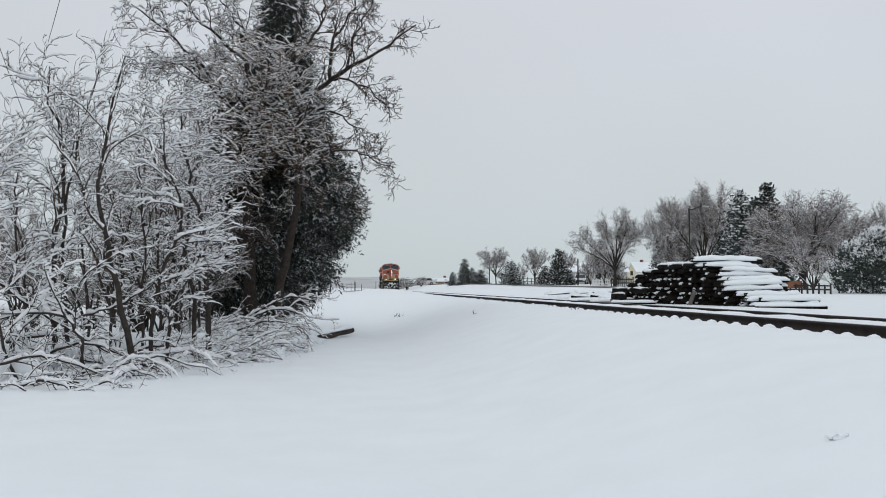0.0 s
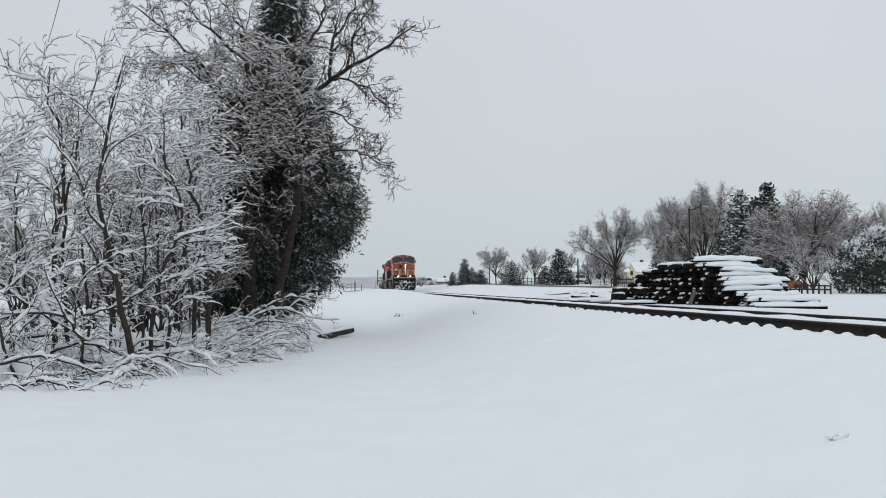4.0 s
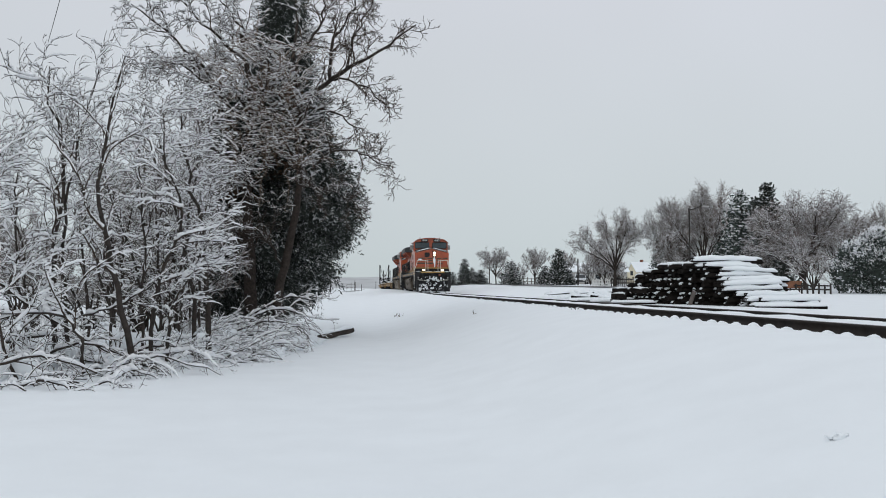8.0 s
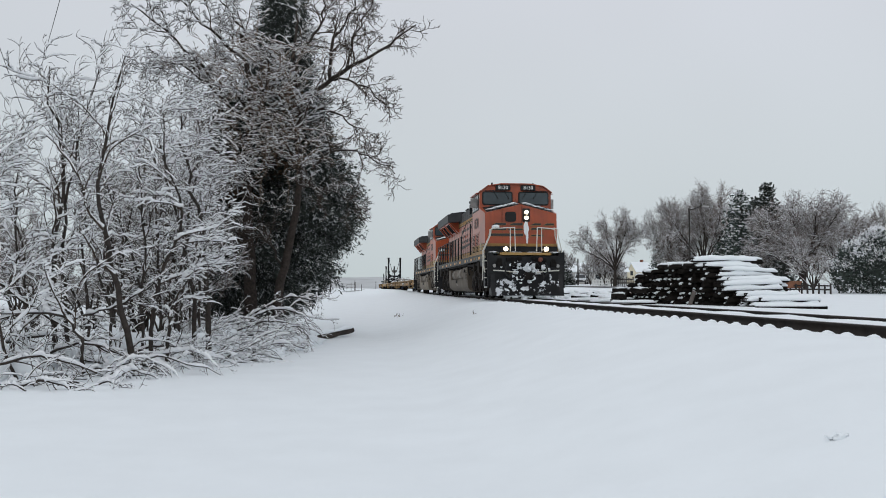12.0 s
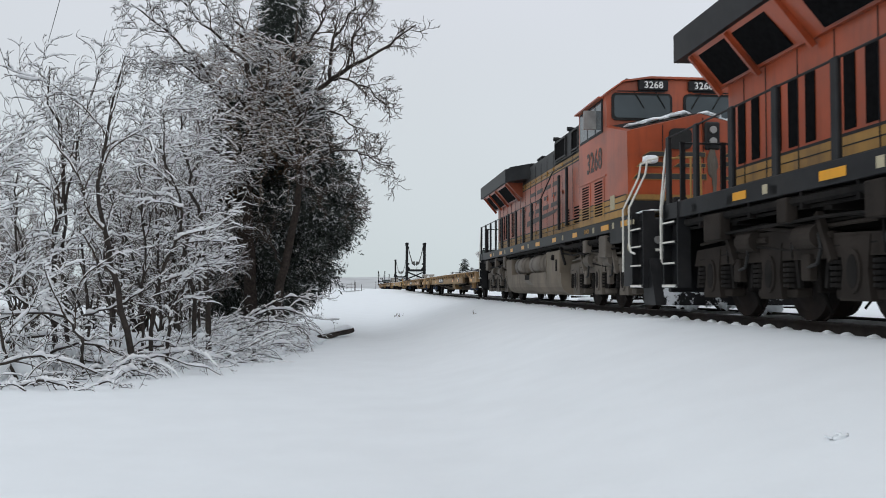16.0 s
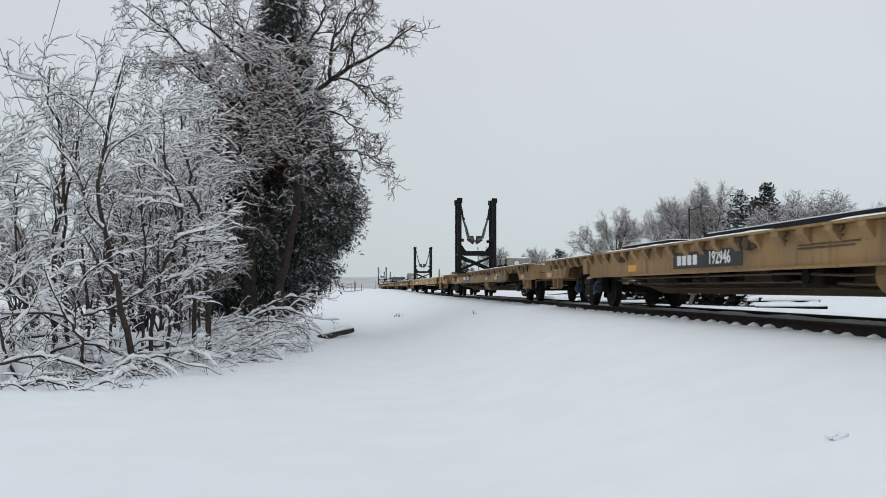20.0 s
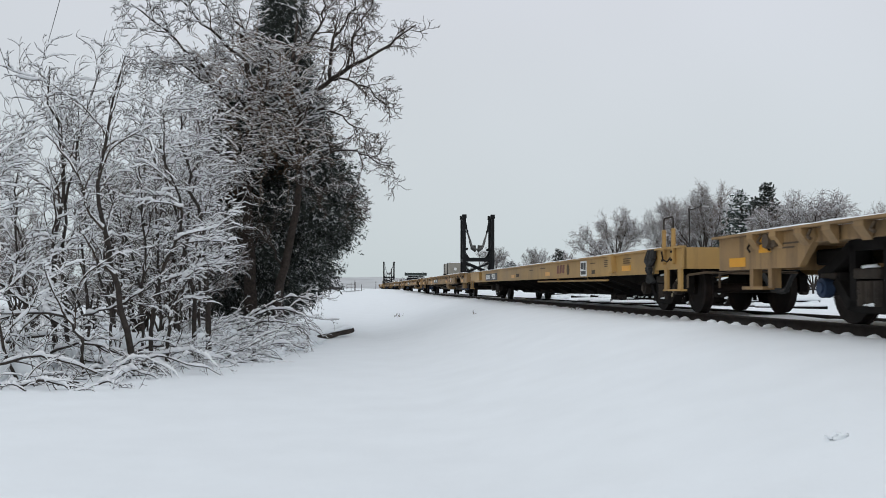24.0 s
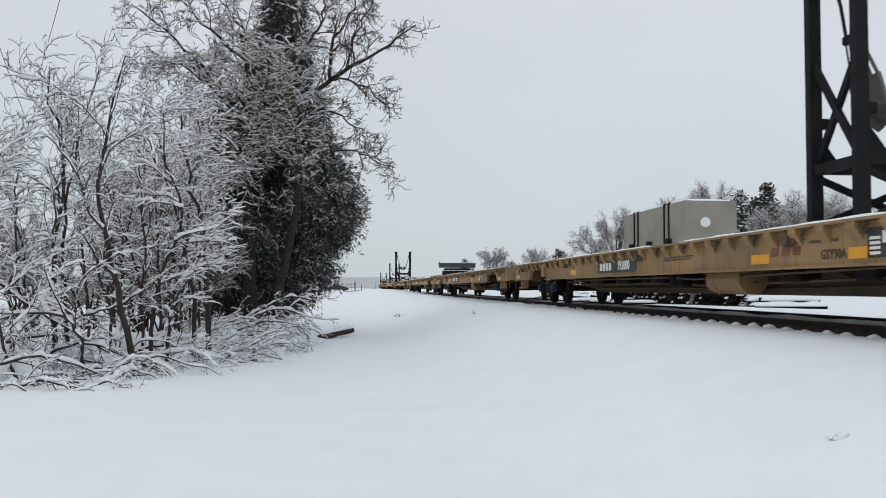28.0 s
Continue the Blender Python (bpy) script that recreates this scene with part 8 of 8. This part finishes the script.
sedan = vehicle("parked_car", "dark parked car with snow on its roof and bonnet", CAR_DARK, 4.5, 1.8, 0.85, 1.4, (0.12, 0.75))
sedan.matrix_basis = pose(19.75, 129, ground_at(19.75, 129), 0, 0, 255)
van = vehicle("parked_car", "pale snow-covered vehicle parked far off", CAR_PALE, 4.8, 1.9, 1.0, 1.6, (0.1, 0.8))
van.matrix_basis = pose(-4.10, 205, ground_at(-4.10, 205), 0, 0, 185)
pickup = vehicle("pickup_truck", "dark pickup truck driving along the far road", TRUCK_PAINT, 5.6, 1.95, 1.05, 1.8, (0.32, 0.68), True)


def pole(x, y, h, r, label, arm=None, cross=False, name="utility_pole"):
    p = thing(name, label, "pole", "poles")
    bm = bmesh.new()
    cyl(bm, (0, 0, -0.2), (0, 0, h), r, 10, r * 0.75)
    part("shaft", bm, WOOD_POLE, p)
    if cross:
        bm = bmesh.new()
        box(bm, -0.9, 0.9, -0.05, 0.05, h - 0.5, h - 0.38)
        part("crossarm", bm, WOOD_POLE, p)
        for xx in (-0.8, -0.3, 0.3, 0.8):
            bm = bmesh.new()
            cyl(bm, (xx, 0, h - 0.38), (xx, 0, h - 0.2), 0.035, 8)
            part("insulator", bm, STEEL, p)
    if arm:
        bm = bmesh.new()
        pipe(bm, [(0, 0, h - 0.2), (arm * 0.6, 0, h + 0.02), (arm, 0, h + 0.1)], 0.035, 8)
        part("lamp_arm", bm, WOOD_POLE, p)
        bm = bmesh.new()
        lens_blob(bm, (arm + 0.15, 0, h + 0.06), 0.3, 0.12, 0.09, 1, 0.1)
        part("lamp_head", bm, STEEL, p)
    p.location = (x, y, ground_at(x, y))
    return p


pole(17.53, 64, 5.9, 0.075, "dark wooden pole with a street lamp arm", 1.0, name="street_lamp")
pole(16.78, 112, 3.3, 0.1, "short dark wooden pole by the road")
pole(-23.67, 190, 4.6, 0.12, "wooden utility pole on the far road", None, True)
pole(-27.35, 280, 3.2, 0.14, "stout wooden post by the far gate")
pole(7.72, 150, 4.0, 0.1, "thin utility pole behind the trees", None, True)
for k in range(4):
    pole(-13.52 + 0.8 * k + 0.3 * (k % 2), 150 + 17 * k, 1.1 + 0.3 * (k % 2), 0.05, "slim line-side marker post", name="marker_post")


def fence(x0, y0, x1, y1, n, h, label, paint=None):
    f = thing("fence", label, "fence", "fences")
    o = Vector((x0, y0, ground_at(x0, y0)))
    f.location = o
    pts = []
    for i in range(n):
        t = i / (n - 1)
        x, y = x0 + (x1 - x0) * t, y0 + (y1 - y0) * t
        z = ground_at(x, y)
        bm = bmesh.new()
        cyl(bm, (x - o.x, y - o.y, z - o.z - 0.1), (x - o.x, y - o.y, z - o.z + h * (0.95 + 0.1 * ((i * 7) % 3))), 0.06, 7)
        part("post", bm, paint or FENCE_WOOD, f)
        pts.append(Vector((x - o.x, y - o.y, z - o.z)))
    for hh in (0.45, 0.85):
        for a, b in zip(pts[:-1], pts[1:]):
            bm = bmesh.new()
            beam(bm, a + Vector((0, 0, h * hh)), b + Vector((0, 0, h * hh)), 0.03, 0.09)
            part("rail", bm, paint or FENCE_WOOD, f)


fence(18.11, 84, 16.81, 90, 14, 0.85, "weathered dark post and rail fence", WOOD_POLE)
fence(16.77, 91, 15.72, 95, 12, 0.75, "white painted picket fence", WHITE)
fence(20.21, 58, 24.07, 56, 14, 0.6, "row of snow-capped fence posts before the trees", WOOD_POLE)
fence(-31.93, 300, -28.92, 298, 3, 2.4, "small wooden gate by the far road")
fence(9.31, 128, 16.01, 124, 14, 0.9, "low dark fence under the far trees")


def make_sign_board():
    b = thing("sign_board", "rust-red board standing before the trees", "board")
    bm = bmesh.new()
    box(bm, -0.65, 0.65, -0.03, 0.03, 0.35, 0.8)
    part("panel", bm, RUST_SIGN, b)
    for x in (-0.5, 0.5):
        bm = bmesh.new()
        box(bm, x - 0.05, x + 0.05, 0.03, 0.1, -0.1, 0.85)
        part("leg", bm, WOOD_POLE, b)
    x, y = 22.07, 57.0
    b.matrix_basis = pose(x, y, ground_at(x, y), 0, 0, 5)


make_sign_board()


def make_far_road(name, pts, width, label):
    """A ribbon laid on the ground."""
    v, f = [], []
    line = smooth_line([(x, y, 0) for x, y in pts], 60)
    for i, p in enumerate(line):
        q = line[min(i + 1, 59)] - line[max(i - 1, 0)]
        n = np.array([-q[1], q[0]]) / (np.linalg.norm(q[:2]) + 1e-9) * width / 2
        for s in (-1, 1):
            x, y = p[0] + s * n[0], p[1] + s * n[1]
            v.append((x, y, ground_at(x, y) + 0.05))
    for i in range(59):
        f.append((2 * i, 2 * i + 1, 2 * i + 3, 2 * i + 2))
    ob = new(name, raw_mesh(name, v, np.array(f), ROAD))
    tagged(ob, label, "road", "", "structure")


make_far_road("road", [(15.79, 75), (12.47, 88), (10.17, 104), (6.68, 140), (-2.84, 190)], 5.0, "slushy grey road passing behind the track")
make_far_road("road", [(-38.06, 214), (-27.46, 215), (-22.79, 222), (-20.18, 260)], 5.0, "slushy far road crossing the plain")


def make_hill():
    """Low snowy ridge far away."""
    n = 160
    xs = np.linspace(-1500, 1500, n)
    prof = 8 + 15 * np.exp(-((xs + 190) / 120) ** 2) + 6 * np.exp(-((xs + 60) / 90) ** 2) + 5 * np.sin(xs * 0.004) + 1.2 * np.sin(xs * 0.05)
    v, f = [], []
    for j, (yy, k) in enumerate(((1250, 0.0), (1400, 0.75), (1500, 1.0), (1800, 0.0))):
        for i in range(n):
            v.append((xs[i], yy, -2 + prof[i] * k))
    for j in range(3):
        for i in range(n - 1):
            f.append((j * n + i, j * n + i + 1, (j + 1) * n + i + 1, (j + 1) * n + i))
    ob = new("backdrop", raw_mesh("backdrop", v, np.array(f), HILL, True))
    tagged(ob, "low snow-dusted ridge on the horizon", "hill", "", "structure")


HILL = mat("scrubby_snow_hill", (0.5, 0.51, 0.52), 0.9, var=0.15, scale=0.02, stain=(0.3, 0.3, 0.3), stain_amount=0.5, stain_scale=0.008)
make_hill()


def make_wires():
    for a, b in (((-12.83, 30.00, 10.49), (-17.19, 38.00, 9.52)), ((-15.12, 30.00, 8.94), (-17.37, 38.00, 6.61))):
        w = new("power_line", None)
        a, b = Vector(a), Vector(b)
        d = b - a
        bm = bmesh.new()
        pts = []
        for i in range(13):
            t = -0.6 + 2.0 * i / 12
            pts.append(d * t + Vector((0, 0, 0.15 * (t - 0.5) ** 2)))
        pipe(bm, pts, 0.012, 5)
        tagged(w, "thin dark overhead wire above the thicket", "wire", "overhead wires")
        w.location = a
        part("cable", bm, RUBBER, w)


make_wires()


# ---- loads on the flatcars; each rides on its car ----
LOADS = []


def sling_tower(label):
    t = thing("sling_tower", label, "load tower", "sling towers")
    w, d, h = 0.8, 0.55, 3.4
    for x in (-d, d):
        for y in (-w, w):
            bm = bmesh.new()
            box(bm, x - 0.07, x + 0.07, y - 0.085, y + 0.085, 0, h, 0.01)
            box(bm, x - 0.09, x + 0.09, y - 0.12, y + 0.12, h - 0.2, h + 0.02, 0.01)
            part("post", bm, TOWER, t)
    for y in (-w, w):
        bm = bmesh.new()
        cyl(bm, (-d, y, h - 0.12), (d, y, h - 0.12), 0.075, 12)
        for x in (-d, d):
            prism(bm, [(x, h - 0.02), (x, h - 0.45), (x * 0.55, h - 0.02)], "y", y - 0.04, y + 0.04)
        for x in (-0.28, -0.2, -0.12):
            cyl(bm, (x, y, h - 0.12), (x + 0.05, y, h - 0.12), 0.13, 12)
        part("head_beam", bm, TOWER, t)
        bm = bmesh.new()
        beam(bm, (-d, y, 2.3), (d, y, 0.9), 0.06, 0.1)
        beam(bm, (d, y + 0.03, 2.3), (-d, y + 0.03, 0.9), 0.06, 0.1)
        part("side_brace", bm, TOWER, t)
        bm = bmesh.new()
        box(bm, -d, d, y - 0.05, y + 0.05, 0.8, 0.93)
        part("side_rail", bm, TOWER, t)
    for x in (-d, d):
        bm = bmesh.new()
        box(bm, x - 0.05, x + 0.05, -w, w, 0.82, 1.0)
        prism(bm, [(-w + 0.08, 1.0), (-w + 0.08, 1.3), (-w + 0.3, 1.0)], "x", x - 0.03, x + 0.03)
        prism(bm, [(w - 0.08, 1.0), (w - 0.08, 1.3), (w - 0.3, 1.0)], "x", x - 0.03, x + 0.03)
        part("cross_rail", bm, TOWER, t)
        bm = bmesh.new()
        beam(bm, (x, -w, 0.78), (x, w, 0.12), 0.05, 0.09)
        beam(bm, (x + 0.04, w, 0.78), (x + 0.04, -w, 0.12), 0.05, 0.09)
        part("cross_brace", bm, TOWER, t)
        for y in (-1, 1):
            bm = bmesh.new()
            box(bm, x - 0.06, x + 0.06, y * 0.6, y * 0.74, 1.42, 1.56, 0.02)
            part("stop_block", bm, TOWER, t)
    bm = bmesh.new()
    box(bm, -d - 0.12, d + 0.12, -w - 0.15, w + 0.15, -0.02, 0.06)
    part("base_frame", bm, TOWER, t)
    for y in (-1, 1):
        for x in (-0.1, 0.1):
            bm = bmesh.new()
            pipe(bm, [(x, y * 0.76, 3.3), (x * 1.3, y * 0.64, 2.95), (x * 1.2, y * 0.58, 2.55)], 0.024, 6)
            part("chain", bm, TOWER, t)
        bm = bmesh.new()
        box(bm, -0.2, 0.2, y * 0.56 - 0.04, y * 0.56 + 0.04, 2.44, 2.56, 0.02)
        part("spreader_bar", bm, TOWER, t)
        for k in range(5):
            bm = bmesh.new()
            beam(bm, (-0.16 + 0.08 * k, y * 0.56, 2.46), (-0.3 + 0.15 * k, y * 0.4, 1.95), 0.012, 0.045)
            part("sling_strap", bm, STRAP, t, "thin grey webbing strap")
        # two slack panels meet in the middle
        bm = bmesh.new()
        prism(bm, [(y * 0.44, 1.98), (y * 0.4, 2.0), (y * 0.3, 1.66), (y * 0.02, 1.5), (y * 0.04, 1.44), (y * 0.34, 1.6)], "x", -0.34, 0.34)
        part("sling_panel", bm, STRAP, t, "slack grey sling panel")
        bm = bmesh.new()
        prism(bm, [(y * 0.06, 1.74), (y * 0.34, 1.72), (y * 0.36, 1.52), (y * 0.1, 1.34), (y * 0.03, 1.4)], "x", -0.24, -0.2)
        part("sling_flap", bm, STRAP, t, "folded grey sling flap")
    bm = bmesh.new()
    pipe(bm, [(0.1, 0.1, 1.2), (0.15, 0.12, 0.1)], 0.02, 6)
    part("tie_rope", bm, STRAP, t)
    return t


def crate_load(label, L, W, Hh, straps=2):
    t = thing("crate", label, "crate", "crates on the flatcars")
    bm = bmesh.new()
    box(bm, -L / 2, L / 2, -W / 2, W / 2, 0.06, Hh, 0.012)
    part("box_body", bm, CRATE, t)
    cap = part("snow_cap", snow_ridge(L, W, 0.06, 2), SNOW, t, "", True)
    cap.location = (-L / 2, 0, Hh)
    for k in range(straps):
        x = -L / 2 + L * (k + 0.5) / straps
        for dx in (-0.12, 0.12):
            bm = bmesh.new()
            for y in (-1, 1):
                box(bm, x + dx - 0.025, x + dx + 0.025, y * (W / 2 + 0.004), y * (W / 2 + 0.02), 0.04, Hh + 0.012)
            box(bm, x + dx - 0.025, x + dx + 0.025, -W / 2, W / 2, Hh, Hh + 0.014)
            part("strap", bm, TOWER, t)
    for x in (-L * 0.3, 0, L * 0.3):
        for y in (-1, 1):
            bm = bmesh.new()
            box(bm, x - 0.07, x + 0.07, y * (W / 2 - 0.02), y * (W / 2 + 0.09), 0, 0.22, 0.01)
            part("corner_chock", bm, TOWER, t)
    bm = bmesh.new()
    cyl(bm, (L / 2, -0.1, Hh * 0.55), (L / 2 + 0.006, -0.1, Hh * 0.55), 0.09, 18)
    part("round_patch", bm, WHITE, t)
    return t


def bolster_load(label):
    """Transverse turning bolster on a pedestal."""
    t = thing("bolster", label, "bolster", "transverse bolsters")
    bm = bmesh.new()
    box(bm, -0.5, 0.5, -0.95, 0.95, 0.0, 0.45, 0.02)
    part("pedestal", bm, TOWER, t)
    bm = bmesh.new()
    box(bm, -0.35, 0.35, -0.85, 0.85, 0.45, 0.62, 0.02)
    part("turntable", bm, TOWER, t)
    bm = bmesh.new()
    box(bm, -0.3, 0.3, -1.2, 1.2, 0.66, 0.92, 0.015)
    box(bm, -0.34, 0.34, -1.25, 1.25, 0.92, 0.96)
    part("beam", bm, BEAM, t)
    bm = bmesh.new()
    box(bm, -0.42, 0.42, -0.92, 0.92, 0.45, 0.48)
    box(bm, -0.32, 0.32, -1.2, 1.2, 0.96, 0.985)
    part("snow_cap", bm, SNOW, t)
    for y in (-1.15, 0.7, 0.9):
        bm = bmesh.new()
        cyl(bm, (0, y, 0.96), (0, y, 1.06), 0.04, 8)
        part("pin", bm, TOWER, t)
    return t


def rack_load(L, label):
    t = thing("deck_rack", label, "rack", "deck racks")
    bm = bmesh.new()
    box(bm, -L / 2, L / 2, -0.4, 0.4, 0.2, 0.42, 0.01)
    part("rack_frame", bm, TOWER, t)
    bm = bmesh.new()
    box(bm, -L / 2 + 0.02, L / 2 - 0.02, -0.38, 0.38, 0.42, 0.44)
    part("snow_cap", bm, SNOW, t)
    for x in (-L * 0.4, 0, L * 0.4):
        bm = bmesh.new()
        box(bm, x - 0.06, x + 0.06, -0.38, 0.38, 0.0, 0.2)
        part("bearer", bm, TOWER, t)
    return t


def load(ob, u, y):
    """u: metres behind the train's front; y: sideways, to the train's left."""
    LOADS.append((ob, u, y))


tower_a = sling_tower("black steel tower frame with hanging webbing slings, riding on a flatcar")
tower_b = copy_thing(tower_a, Matrix.Identity(4))
crate_a = crate_load("grey strapped crate with snow on top, riding on a flatcar", 3.6, 0.95, 0.86)
crate_b = crate_load("low grey strapped crate on a flatcar deck", 2.6, 0.8, 0.44)
bolster_a = bolster_load("dark green transverse bolster dusted with snow on a flatcar")
rack_a = rack_load(7.0, "low dark steel rack with snow on a flatcar deck")
rack_b = rack_load(3.6, "short dark steel rack on a flatcar deck")
FREIGHT = ((tower_a, -88.85, -1.1), (tower_b, -138.15, 0.22), (crate_a, -144.4, -0.42), (crate_b, -82.2, -0.5), (bolster_a, -45.7, 0.1), (rack_a, -61.8, 0.9), (rack_b, -69.3, 0.9))
for ob, u, y in FREIGHT:
    load(ob, u, y)
# the same five-car set repeats further back
SET = 141.15
for src, u, ln in ((car_2, -157.3, LEN_A), (car_1, -44.6 - SET, LEN_A), (car_4, -73.05 - SET, LEN_A), (car_3, -101.4 - SET, LEN_C), (car_2, -128.95 - SET, LEN_A), (car_4, -157.3 - SET, LEN_A), (car_1, -44.6 - 2 * SET, LEN_A), (car_2, -73.05 - 2 * SET, LEN_A), (car_3, -101.4 - 2 * SET, LEN_C)):
    ob = copy_thing(src, Matrix.Identity(4))
    tagged(ob, "distant tan flatcar far back in the train")
    TRAIN.append((ob, u, ln))
    for ch in ob.children_recursive:
        if ch.name.startswith("wheelset"):
            ROLLING.append((ch, 0.42))
for ob, u, y in FREIGHT:
    load(copy_thing(ob, Matrix.Identity(4)), u - SET, y)
for ob, u, y in FREIGHT[:1] + FREIGHT[4:5]:
    load(copy_thing(ob, Matrix.Identity(4)), u - 2 * SET, y)

make_sleepers()


def train_rows(off, length, extra=None):
    rows = []
    for t in range(0, 29, 2):
        s = train_front(t) + off
        m = track_pose(s - length / 2) @ Matrix.Translation((length / 2, 0, 0))
        rows.append((t, m if extra is None else m @ extra))
    return rows


def motions():
    for ob, off, length in TRAIN:
        walk(ob, train_rows(off, length))
    for ob, off, y in LOADS:
        car = next((c for c in TRAIN if c[1] >= off > c[1] - c[2] - 0.8), None)
        walk(ob, train_rows(car[1], car[2], Matrix.Translation((off - car[1], y, 1.1))))
    gz = ground_at(-25.85, 215.0) + 0.05
    walk(pickup, [(t, pose(x, 215, gz, 0, 0, 3)) for t, x in ((0, -53.0), (14, -45.0), (20, -33.0), (23.5, -27.19), (24.5, -26.39), (26, -25.85), (28, -25.31))])
    for wheel, r in ROLLING:
        place = wheel.location.copy()
        rows = []
        for k in range(0, 28 * 30 + 1, 2):
            t = k / 30
            a = (train_front(t) - train_front(0)) / r
            rows.append((t, Matrix.Translation(place) @ Matrix.Rotation(a, 4, "Y")))
        walk(wheel, rows)


motions()
